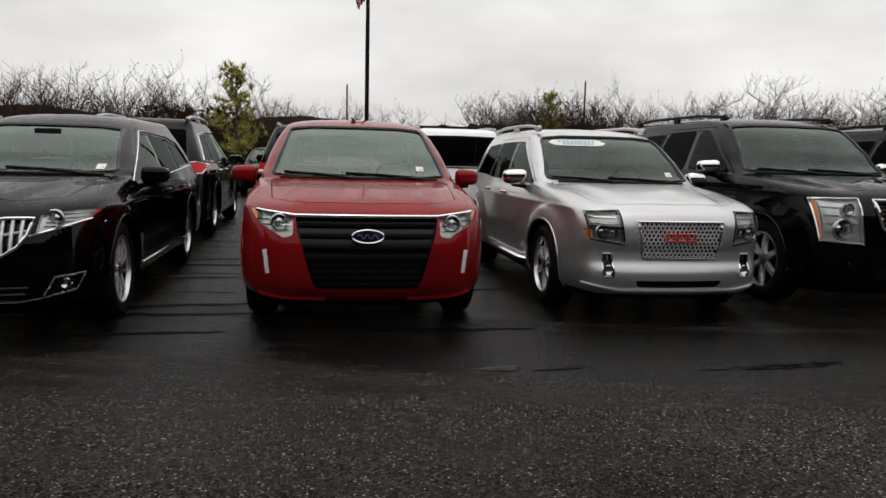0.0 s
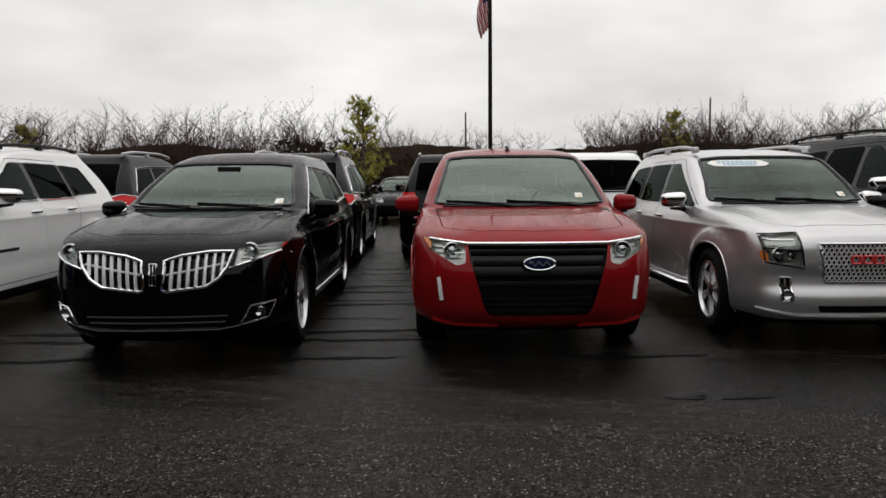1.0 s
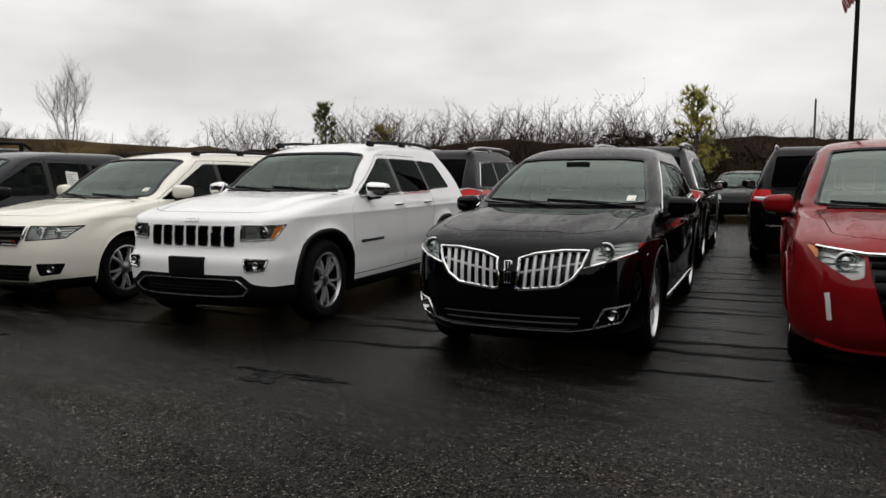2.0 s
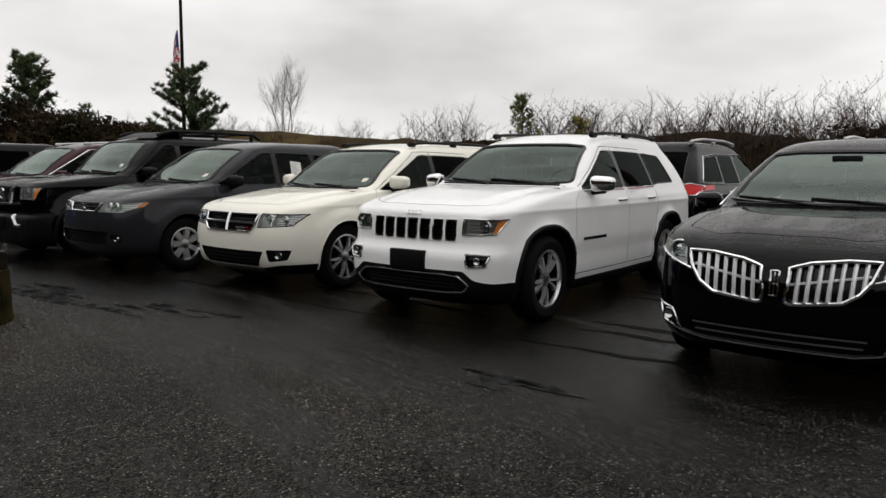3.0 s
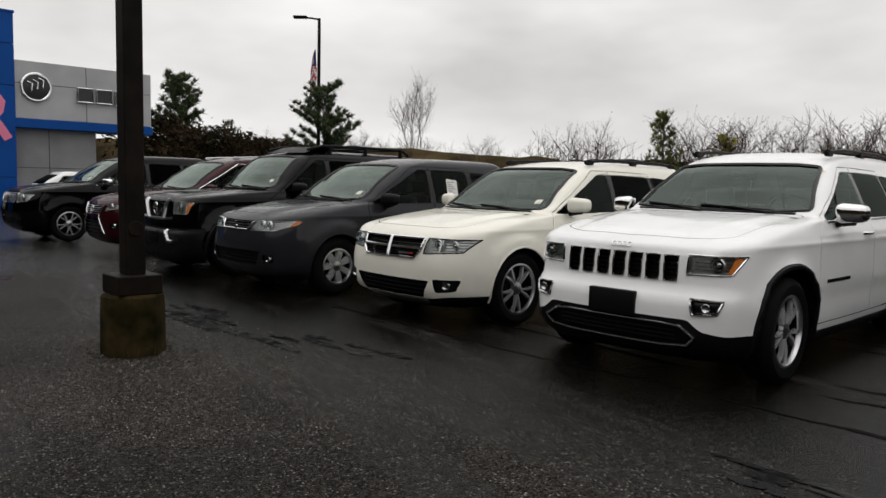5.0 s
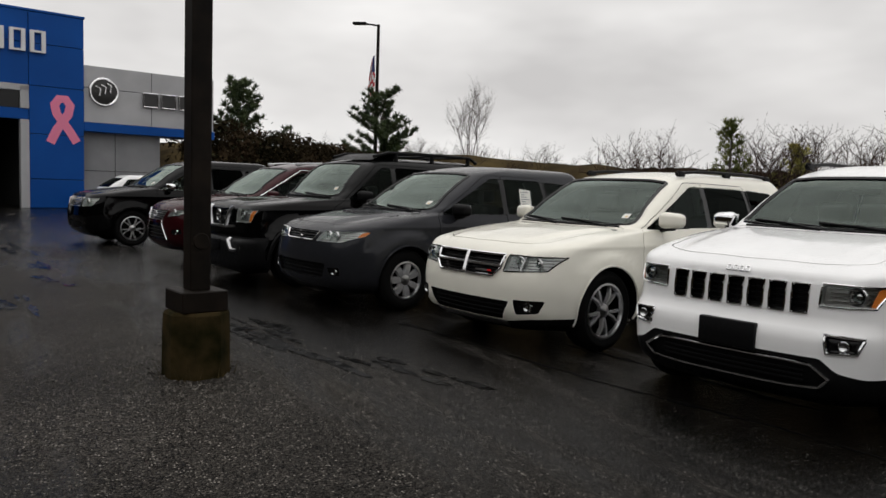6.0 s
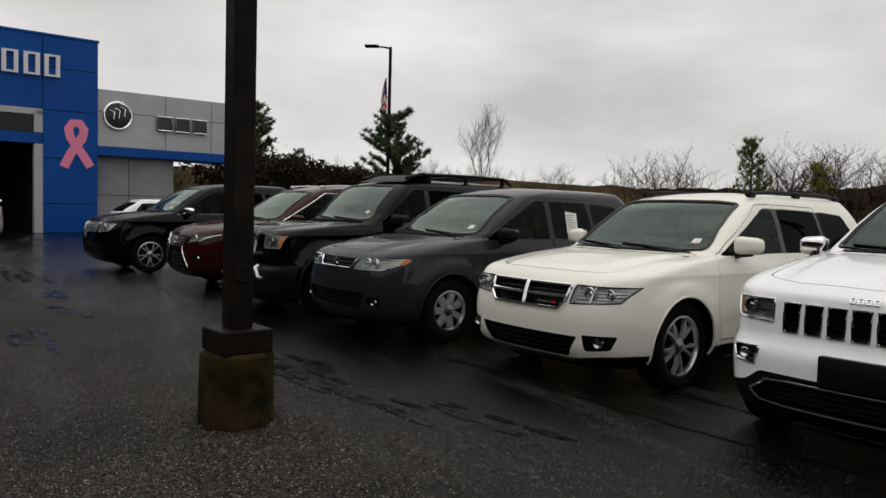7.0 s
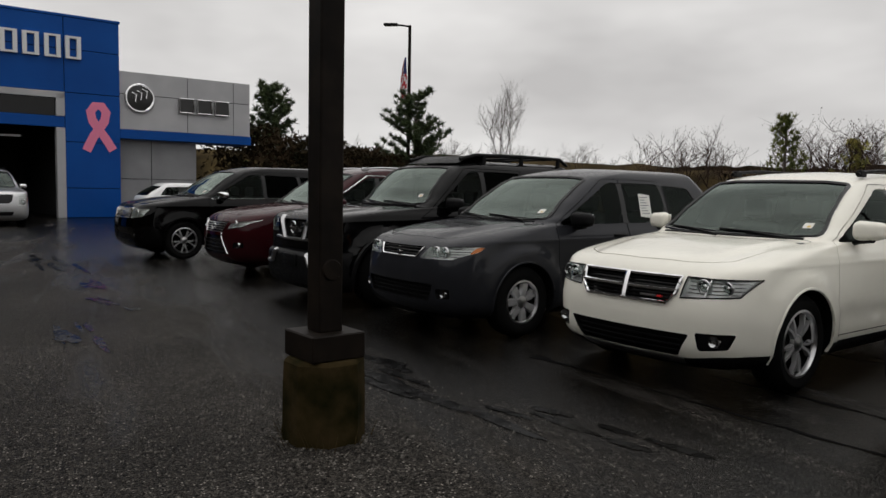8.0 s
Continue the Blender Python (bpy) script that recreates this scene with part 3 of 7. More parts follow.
    # doors and bonnet
    d0 = s.get("door_y", ax + R + 0.14)
    yr = ax + wb
    cut(bm, rounded([(d0, 0.37), (d0 - 0.02, zb - 0.10), (a0 - 0.07, zb + 0.01), (yt + 0.22, zt - 0.012), (yB + 0.005, zt - 0.008), (yB + 0.005, 0.37)], 0.03, 2), "x", lambda c, n: c.x > 0.35, 20)
    cut(bm, rounded([(yB + 0.006, 0.37), (yB + 0.006, zt - 0.008), (yC + 0.005 - s.get("c_lean", 0.06), z_top(yC) + 0.045), (yC + 0.01, zb), (min(yC, yr - 0.10), R + R + 0.16), (yr - R - 0.12, 0.50), (yr - R - 0.14, 0.37)], 0.03, 2), "x", lambda c, n: c.x > 0.35, 21)
    hw = s.get("hood_w", W - 0.20)
    hy = s.get("hood_y", s.get("lip", 0.17) + 0.03)
    cut(bm, rounded([(-0.2, hy), (hw * 0.6, hy + 0.05), (hw - 0.06, hy + 0.22), (hw, yc + 0.10), (-0.2, yc - 0.03)], 0.05, 3), "z", lambda c, n: n.z > 0.3 and c.y < yc + 0.3 and c.z < zc + 0.03, 22)

    def put(nm, region, mode, mat, parent=car, lab="", work=None):
        b = take(bm, region, mode)
        if not b.faces:
            b.free()
            return None
        if work:
            b = work(b)
        return part(nm, b, mat, parent, lab)

    body = put("body", 0, "both", body_mat)
    put("bonnet", 22, "both", body_mat, car, "", panel_gap)
    if s.get("cladding"):
        for md in (None, "other"):
            put("sill_cladding", 27, md, s.get("clad_mat", DARK_PLASTIC))
    shell = take(bm, 0, "both")
    for r2 in (20, 21):
        more = take(bm, r2, "both")
        me = bpy.data.meshes.new("tmp")
        more.to_mesh(me)
        more.free()
        shell.from_mesh(me)
        bpy.data.meshes.remove(me)
    shell.normal_update()
    bmesh.ops.delete(shell, geom=[f for f in shell.faces if f.calc_center_median().z < 0.5 or f.calc_center_median().y < yc - 0.05], context="FACES")
    shell.normal_update()
    for v in shell.verts:
        v.co -= v.normal * 0.022
    part("lining", shell, s.get("lining", CLOTH), car)

    def glazing(b):
        b.normal_update()
        for v in b.verts:
            v.co -= v.normal * 0.004
        return b
    scr = put("windscreen", 1, "both", s.get("screen", SCREEN_GLASS), car, "", glazing)
    rear_pane = put("rear_window", 5, "both", TINT_GLASS, car, "", glazing)
    def seal(ob, r):
        if ob is None:
            return
        pane = bmesh.new()
        pane.from_mesh(ob.data)
        sb = bmesh.new()
        for ch in border(pane):
            if len(ch) > 6:
                closed = (ch[0] - ch[-1]).length < 1e-4
                tube(sb, ch[:-1] if closed else ch, r, 5, closed, 1.0, Vector((0.1, 1, 0.2)))
        pane.free()
        part("seal", sb, GLOSS_BLACK, ob)
    seal(scr, 0.020)
    seal(rear_pane, 0.012)
    doors = {}
    for i, md in enumerate((None, "other")):
        sg = 1 if md is None else -1
        d1 = put("front_door", 20, md, body_mat, car, "", panel_gap)
        d2 = put("rear_door", 21, md, body_mat, car, "", panel_gap)
        doors[sg] = (d1, d2)
        put("window", 2, md, SIDE_GLASS, d1, "", glazing)
        put("window", 3, md, s.get("rear_tint", TINT_GLASS), d2, "dark tinted window", glazing)
        for rp in (6, 7):
            put("pillar_trim", rp, md, GLOSS_BLACK, car, "gloss black pillar trim", glazing)
        qw = put("quarter_window", 4, md, s.get("rear_tint", TINT_GLASS), car, "dark tinted window", glazing)
        seal(qw, 0.009)
        for door, y in ((d1, yB - 0.16), (d2, yC - 0.20 if yC - yB > 0.6 else yC - 0.1)):
            hb = bmesh.new()
            z = zb - s.get("handle_drop", 0.10)
            q = []
            for t in np.linspace(-1, 1, 9):
                yy = y + t * 0.10
                q.append((sg * (skin.side_x(yy, z) + 0.032 * (1 - t ** 4) - 0.004), yy, z))
            tube(hb, q, 0.014, 8, False, 1.0)
            part("handle", hb, s.get("handle", body_mat), door)
        if s.get("trim_chrome"):
            for door, q in ((d1, w1), (d2, w2)):
                for a, b in ((q[0], q[1]),):
                    tb = bmesh.new()
                    tube(tb, [(sg * (skin.side_x(a[0] + (b[0] - a[0]) * t, a[1] + (b[1] - a[1]) * t - 0.012) + 0.004), a[0] + (b[0] - a[0]) * t, a[1] + (b[1] - a[1]) * t - 0.012) for t in np.linspace(0, 1, 10)], 0.009, 6)
                    part("belt_trim", tb, CHROME, door)
        if s.get("trim_arch"):
            tb = bmesh.new()
            top = [(a0 - 0.03, zb + 0.02), (yt + 0.29, zt - 0.028), (yB, z_top(yB) + 0.028), (yC, z_top(yC) + 0.03), (yD - s.get("d_lean", 0.22) + 0.02, z_top(yD) + 0.015), (yD + 0.04, z_low(yD) + 0.0)] + [(yC, z_low(yC) - 0.012), (yB, z_low(yB) - 0.012)]
            q = []
            for a, b in zip(top, top[1:]):
                for t in np.linspace(0, 1, 8)[:-1]:
                    y, z = a[0] + (b[0] - a[0]) * t, a[1] + (b[1] - a[1]) * t
                    q.append((sg * (skin.side_x(y, z) + 0.003), y, z))
            tube(tb, q, 0.010, 6)
            part("window_trim", tb, CHROME, car)
        # mirror
        mb = bmesh.new()
        my, mz = a0 + s.get("mirror_y", 0.20), zb + s.get("mirror_z", 0.075)
        mx = sg * (skin.side_x(my, zb) + 0.125)
        k = s.get("mirror_size", 0.9)
        vs = box(mb, -0.125 * k, 0.125 * k, -0.075, 0.075, -0.088 * k, 0.088 * k, 0.052, 4)
        for v in mb.verts:
            if v.co.y > 0:
                v.co.y *= 0.55
            v.co.z *= 1.0 - 0.25 * max(0, sg * v.co.x / 0.125)
            v.co.y += sg * v.co.x * 0.25
        mir = part("mirror", mb, s.get("mirror", body_mat), car, s.get("mirror_label", ""), True, pose(mx, my, mz))
        mb = bmesh.new()
        tube(mb, [(-sg * 0.17, 0.02, -0.11), (-sg * 0.09, 0.01, -0.085), (sg * 0.02, 0.0, -0.07)], 0.036, 8, False, 0.7)
        part("mirror_arm", mb, DARK_PLASTIC, mir)
        mb = bmesh.new()
        box(mb, -0.105 * k, 0.105 * k, 0.040, 0.046, -0.065 * k, 0.065 * k, 0.002, 1)
        part("mirror_glass", mb, CHROME, mir)
        # arch lips and liners
        for yw in (ax, ax + wb):
            lb = bmesh.new()
            q, qq = [], []
            for a in np.linspace(-0.25, math.pi + 0.25, 25):
                k2 = s.get("square_arch", 1.0)
                c, sn = math.cos(a), math.sin(a)
                y, z = yw + (R + arch) * math.copysign(abs(c) ** k2, c), R + (R + arch) * math.copysign(abs(sn) ** k2, sn)
                if z < 0.22:
                    continue
                q.append((y, z))
            rw_ = s.get("lip_w", 0.012)
            tube(lb, [(sg * (skin.side_x(y, z) - 0.004), y, z) for y, z in q], rw_, 6)
            part("arch_lip", lb, s.get("lip_mat", body_mat), car)
            lb = bmesh.new()
            A = [lb.verts.new((sg * (skin.side_x(y, z) - 0.012), y, z)) for y, z in q]
            B = [lb.verts.new((sg * 0.55, y, z)) for y, z in q]
            for i2 in range(len(q) - 1):
                lb.faces.new((A[i2], A[i2 + 1], B[i2 + 1], B[i2]))
            lb.faces.new(B)
            part("wheel_liner", lb, DARK_PLASTIC, car)
            add_wheel(car, sg * (W - 0.18 + (skin.flare(yw + R + 0.055, R))), yw, s, 17 * i + yw * 40)
        # roof rails
        if s.get("rails"):
            y0, y1, hgt = s["rails"]
            rb = bmesh.new()
            q = []
            for t in np.linspace(0, 1, 15):
                y = y0 + (y1 - y0) * t
                base = H - 0.035
                q.append((sg * (wr - 0.10), y, base + hgt * min(1, 4 * t, 4 * (1 - t)) ** 0.6))
            tube(rb, q, s.get("rail_r", 0.020), 8, False, 0.9)
            for t in (0.04, 0.5, 0.96):
                y = y0 + (y1 - y0) * t
                box(rb, sg * (wr - 0.10) - 0.022, sg * (wr - 0.10) + 0.022, y - 0.06, y + 0.06, H - 0.06, H - 0.02 + hgt * 0.5, 0.01, 1)
            part("roof_rail", rb, s.get("rail_mat", DARK_PLASTIC), car)
    # wipers
    for x0, x1 in ((0.52, -0.12), (-0.08, -0.66)):
        wbm = bmesh.new()
        q = []
        for t in np.linspace(0, 1, 8):
            x = x0 + (x1 - x0) * t
            z = zc + 0.03 + 0.028 * t
            q.append((x, skin.nose_y(x, z) - 0.012, z))
        tube(wbm, q, 0.008, 6)
        x, y, z = q[4]
        tube(wbm, [(x0 + 0.03, skin.nose_y(x0, zc) - 0.02, zc + 0.012), (x, y - 0.02, z + 0.004)], 0.009, 6)
        part("wiper", wbm, DARK_PLASTIC, car)
    cb = bmesh.new()
    tube(cb, [(x, skin.nose_y(x, zc + 0.012) - 0.004, zc + 0.010) for x in np.linspace(-wl + 0.08, wl - 0.08, 16)], 0.022, 6, False, 0.5)
    part("cowl", cb, DARK_PLASTIC, car)
    # nose and tail pieces
    for rg, nm, mat, mode, half, lab in pieces:
        for md in ((None, "other") if half else ("both",)):
            b = take(bm, rg, md)
            if not b.faces:
                b.free()
                continue
            if mode == "lamp":
                b.normal_update()
                area = sum(f.calc_area() for f in b.faces)
                c = sum((f.calc_center_median() * f.calc_area() for f in b.faces), Vector()) / area
                lens_b = b.copy()
                back = part(nm, sink(b, 0.05, Vector((0, 1, 0))), mat, car, lab)
                part("lens", glazing(lens_b), LENS, back)
                bulbs = s.get("bulbs", ((0.0, 0.05),))
                for dx, r in bulbs:
                    sg = 1 if c.x > 0 else -1
                    bb = bmesh.new()
                    x = c.x + sg * dx
                    z = c.z + s.get("bulb_z", 0.0)
                    y = skin.nose_y(x, z)
                    lathe(bb, [(r, 0.004), (r * 1.08, 0.012), (r * 0.98, 0.02), (r * 0.86, 0.028), (r * 0.7, 0.012), (r * 0.35, 0.003), (0.0, 0.0)], 20, "y")
                    part("projector", bb, BULB, back, "", True, pose(x, y + 0.016, z))
                    bb = bmesh.new()
                    lathe(bb, [(r * 1.30, 0.022), (r * 1.30, 0.008), (r * 1.18, 0.002), (r * 1.08, 0.006), (r * 1.06, 0.022)], 20, "y")
                    part("bowl_ring", bb, SATIN, back, "", True, pose(x, y + 0.016, z))
                zs_ = [f_.calc_center_median().z for f_ in bm.faces if f_[bm.faces.layers.int["region"]] == rg]
                xs_ = [abs(f_.calc_center_median().x) for f_ in bm.faces if f_[bm.faces.layers.int["region"]] == rg]
                sg = 1 if c.x > 0 else -1
                for k_ in range(1, 5):
                    z = min(zs_) + (max(zs_) - min(zs_)) * k_ / 5
                    row_ = [x_ for x_, z_ in zip(xs_, zs_) if abs(z_ - z) < 0.03]
                    if len(row_) > 1 and max(row_) - min(row_) > 0.08:
                        fb_ = bmesh.new()
                        tube(fb_, [(sg * x_, skin.nose_y(x_, z) + 0.034, z) for x_ in np.linspace(min(row_) + 0.015, max(row_) - 0.02, 7)], 0.005, 5)
                        part("reflector_fin", fb_, CHROME, back)
            elif mode == "flush":
                part(nm, glazing(b), mat, car, lab)
            elif mode == "proud":
                b.normal_update()
                for v in b.verts:
                    v.co += v.normal * 0.006
                wall = b.copy()
                part(nm, b, mat, car, lab)
                part("lamp_edge", sink(wall, 0.02), mat, car)
            else:
                part(nm, sink(b, mode, Vector((0, 1 if not nm.startswith("rear") else -1, 0))), mat, car, lab)
    bm.free()
    # floor pan and inner block: plain dark boxes added to block light and view
    fb = bmesh.new()
    box(fb, -W + 0.32, W - 0.32, 0.35, L - 0.35, 0.24, 0.36, 0.03, 1)
    box(fb, -0.50, 0.50, 0.30, yc + 0.1, 0.30, s["hood_z"] - 0.22, 0.03, 1)
    box(fb, -W + 0.10, W - 0.10, ax + R + 0.12, ax + wb - R - 0.12, 0.25, 0.40, 0.03, 1)
    part("underbody", fb, DARK_PLASTIC, car)
    interior(car, s, skin)
    if extra:
        extra(car, s, skin)
    return car, skin


def sticker(car, skin, x, z, w=0.07, h=0.042, mat=None):
    """A small paper tag behind the windscreen's glass."""
    bm = bmesh.new()
    vs = []
    for dx, dz in ((-w / 2, -h / 2), (w / 2, -h / 2), (w / 2, h / 2), (-w / 2, h / 2)):
        vs.append((x + dx, skin.nose_y(x + dx, z + dz) - 0.003, z + dz))
    A = [bm.verts.new(v) for v in vs]
    B = [bm.verts.new((v[0], v[1] + 0.002, v[2])) for v in vs]
    bm.faces.new(A)
    bm.faces.new(B[::-1])
    for i in range(4):
        bm.faces.new((A[i - 1], B[i - 1], B[i], A[i]))
    tag = part("price_tag", bm, PAPER, car, "small white paper tag", False)
    bm = bmesh.new()
    y = lambda dz: skin.nose_y(x, z + dz) - 0.005
    q = [(x - w * 0.3, y(-h * 0.3), z - h * 0.3), (x + w * 0.3, y(-h * 0.3), z - h * 0.3), (x + w * 0.3, y(0), z), (x - w * 0.3, y(0), z)]
    bm.faces.new([bm.verts.new(v) for v in q])
    part("print", bm, YELLOW_INK, tag, "", False)


def oval(car, x, y, z, rx, rz, mat, rim=None, depth=0.012, name="badge", tilt=0, sub=None):
    bm = bmesh.new()
    lathe(bm, [(0.0, -depth), (0.86, -depth), (0.97, -depth * 0.6), (1.0, 0.0), (0.9, 0.006), (0.0, 0.006)], 28, "y")
    for v in bm.verts:
        v.co.x *= rx
        v.co.z *= rz
    b = part(name, bm, mat, car, "", True, pose(x, y, z, tilt))
    if rim:
        bm = bmesh.new()
        tube(bm, [(rx * math.cos(a), -depth * 0.6, rz * math.sin(a)) for a in np.linspace(0, 2 * math.pi, 33)[:-1]], 0.008, 6, True, 1, Vector((0, 1, 0)))
        part("badge_rim", bm, rim, b)
    return b


def strokes(parent, name, runs, r, mat, skin, out=0.02, flat=1.0):
    """Plain raised strokes on the nose."""
    bm = bmesh.new()
    for q in runs:
        tube(bm, surf_line(skin, q, out, 2), r, 6, False, flat)
    return part(name, bm, mat, parent)


# ---- ground ----
ASPHALT = material("wet_asphalt", (0.03, 0.03, 0.03), 0.4, spec=0.15)


def build_asphalt(m):
    nt, p, node, link = nodes_of(m)
    tc = node("ShaderNodeTexCoord")

    def noise_tex(scale, detail=4.0, kind="ShaderNodeTexNoise", stretch=None):
        tx = node(kind)
        tx.inputs["Scale"].default_value = scale
        if kind == "ShaderNodeTexNoise":
            tx.inputs["Detail"].default_value = detail
        if stretch:
            mp = node("ShaderNodeMapping")
            mp.inputs["Rotation"].default_value = (0, 0, radians(-13))
            mp.inputs["Scale"].default_value = stretch
            link(tc.outputs["Object"], mp.inputs["Vector"])
            link(mp.outputs["Vector"], tx.inputs["Vector"])
        else:
            link(tc.outputs["Object"], tx.inputs["Vector"])
        return tx

    def ramp(src, a, b, ca=0.0, cb=1.0):
        r = node("ShaderNodeMapRange")
        r.inputs["From Min"].default_value, r.inputs["From Max"].default_value = a, b
        r.inputs["To Min"].default_value, r.inputs["To Max"].default_value = ca, cb
        link(src, r.inputs["Value"])
        return r.outputs["Result"]

    def math_node(op, a, b):
        q = node("ShaderNodeMath")
        q.operation = op
        for i, v in enumerate((a, b)):
            if isinstance(v, (int, float)):
                q.inputs[i].default_value = v
            else:
                link(v, q.inputs[i])
        return q.outputs["Value"]

    stones = noise_tex(95, kind="ShaderNodeTexVoronoi")
    chips = noise_tex(60, kind="ShaderNodeTexVoronoi")
    grit = noise_tex(300, 3)
    big = noise_tex(0.45, 6)
    pools = noise_tex(1.0, 6, stretch=(0.25, 1.1, 1))
    streaks = noise_tex(1.0, 7, stretch=(0.5, 3.2, 1))
    # wet streaks, denser towards the noses; there they also paint the cars' dark reflection
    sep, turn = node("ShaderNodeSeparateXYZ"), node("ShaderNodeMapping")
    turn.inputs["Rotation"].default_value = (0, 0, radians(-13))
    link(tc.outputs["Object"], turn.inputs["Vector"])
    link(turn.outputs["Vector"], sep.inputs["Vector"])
    near_row = ramp(sep.outputs["Y"], NOSE_LINE - 2.5, NOSE_LINE - 0.5, 0.0, 0.24)
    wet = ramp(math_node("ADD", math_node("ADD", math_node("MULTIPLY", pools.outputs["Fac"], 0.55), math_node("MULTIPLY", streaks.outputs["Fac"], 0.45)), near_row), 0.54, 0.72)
    # stones of many greys bedded in tar, with a few pale ones
    tone = ramp(stones.outputs["Color"], 0.15, 0.95)
    pale = ramp(chips.outputs["Color"], 0.66, 0.86)
    blotch = ramp(big.outputs["Fac"], 0.35, 0.65, 0.45, 1.0)
    mix = node("ShaderNodeMix")
    mix.data_type = "RGBA"
    mix.inputs["A"].default_value, mix.inputs["B"].default_value = (0.0022, 0.0021, 0.0020, 1), (0.104, 0.093, 0.081, 1)
    # wet takes the base towards black, the cars' painted reflection with it
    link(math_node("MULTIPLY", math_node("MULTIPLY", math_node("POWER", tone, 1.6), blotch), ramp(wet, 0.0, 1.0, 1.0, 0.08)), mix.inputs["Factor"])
    mix2 = node("ShaderNodeMix")
    mix2.data_type = "RGBA"
    mix2.inputs["B"].default_value = (0.42, 0.39, 0.35, 1)
    link(mix.outputs["Result"], mix2.inputs["A"])
    shape = ramp(chips.outputs["Distance"], 0.25, 0.40, 1.0, 0.0)
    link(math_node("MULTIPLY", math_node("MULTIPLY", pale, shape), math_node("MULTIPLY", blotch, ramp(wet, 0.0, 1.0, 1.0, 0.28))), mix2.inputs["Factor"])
    link(mix2.outputs["Result"], p.inputs["Base Color"])
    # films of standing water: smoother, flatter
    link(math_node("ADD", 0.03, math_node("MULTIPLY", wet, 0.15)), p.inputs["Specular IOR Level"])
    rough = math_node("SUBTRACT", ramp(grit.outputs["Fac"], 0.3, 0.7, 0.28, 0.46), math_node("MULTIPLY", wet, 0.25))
    link(rough, p.inputs["Roughness"])
    bp = node("ShaderNodeBump")
    bp.inputs["Distance"].default_value = 0.009
    link(math_node("ADD", math_node("MULTIPLY", stones.outputs["Distance"], -1.0), math_node("MULTIPLY", grit.outputs["Fac"], 0.4)), bp.inputs["Height"])
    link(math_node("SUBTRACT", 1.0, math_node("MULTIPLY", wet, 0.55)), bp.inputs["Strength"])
    link(bp.outputs["Normal"], p.inputs["Normal"])


# the nose line across the row, in the ground's own turned coordinates
NOSE_LINE = -10.7
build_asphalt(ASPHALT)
ROW = 13.0


def lot(u, v, z=0.0):
    """World place of u metres along the row of cars and v metres behind their noses."""
    c, s = math.cos(radians(ROW)), math.sin(radians(ROW))
    return Vector((c * u - s * v - 0.90, s * u + c * v + 5.44, z))


bm = bmesh.new()
bmesh.ops.create_grid(bm, x_segments=40, y_segments=40, size=60)
tagged(finish("ground", bm, ASPHALT, matrix=pose(-20, 12, 0)), "wet dark asphalt car lot, darkened towards the cars, with pale stone chips and puddles", "ground", kind="structure")
EARTH = material("winter_grass", (0.10, 0.085, 0.05), 0.95, spec=0.03)
speckle(EARTH, 0.4, (0.020, 0.015, 0.008), (0.075, 0.055, 0.024), 6)
bm = bmesh.new()
bmesh.ops.create_circle(bm, cap_ends=True, segments=48, radius=1500)
tagged(finish("field", bm, EARTH, matrix=pose(0, 0, -0.05)), "dull brown winter grass field round the lot", "ground", kind="structure")

# ---- car specifications ----
EDGE = dict(L=4.68, W=1.93, H=1.68, R=0.37, axle=0.95, wb=2.82, hood_z=0.93, cowl=(1.18, 1.10), top=(2.05, 1.57), peak=2.75, belt=1.05, roof_w=0.70, back_top=(4.15, 1.56),
            yB=2.62, yC=3.45, yD=4.05, paint=RED_PAINT, rim=0.255, wheel=(5, "wide"), lip=0.15, round=0.36, bow=0.10,
            bulbs=((-0.03, 0.052),), seat_mat=TAN_CLOTH, screen=BRIGHT_SCREEN, hood_round=0.26, ridge=(0.50, 0.64, 0.020),
            front=[("turn_signal", AMBER, [(0.79, 0.85), (0.80, 0.83), (0.86, 0.92), (0.79, 0.905)], "flush", ""),
                   ("grille", GLOSS_BLACK, [(-0.55, 0.865), (0.52, 0.865), (0.50, 0.74), (0.46, 0.62), (0.40, 0.40), (0.36, 0.345), (-0.55, 0.345)], 0.05, "black horizontal-bar grille"),
                   ("headlight", REFLECTOR, [(0.535, 0.735), (0.60, 0.715), (0.80, 0.83), (0.86, 0.92), (0.80, 0.91), (0.535, 0.855)], "lamp", ""),
                   ("bumper_lip", DARK_PLASTIC, [(-0.5, 0.15), (0.98, 0.15), (0.98, 0.30), (0.80, 0.275), (0.62, 0.245), (-0.5, 0.24)], "flush", "")])
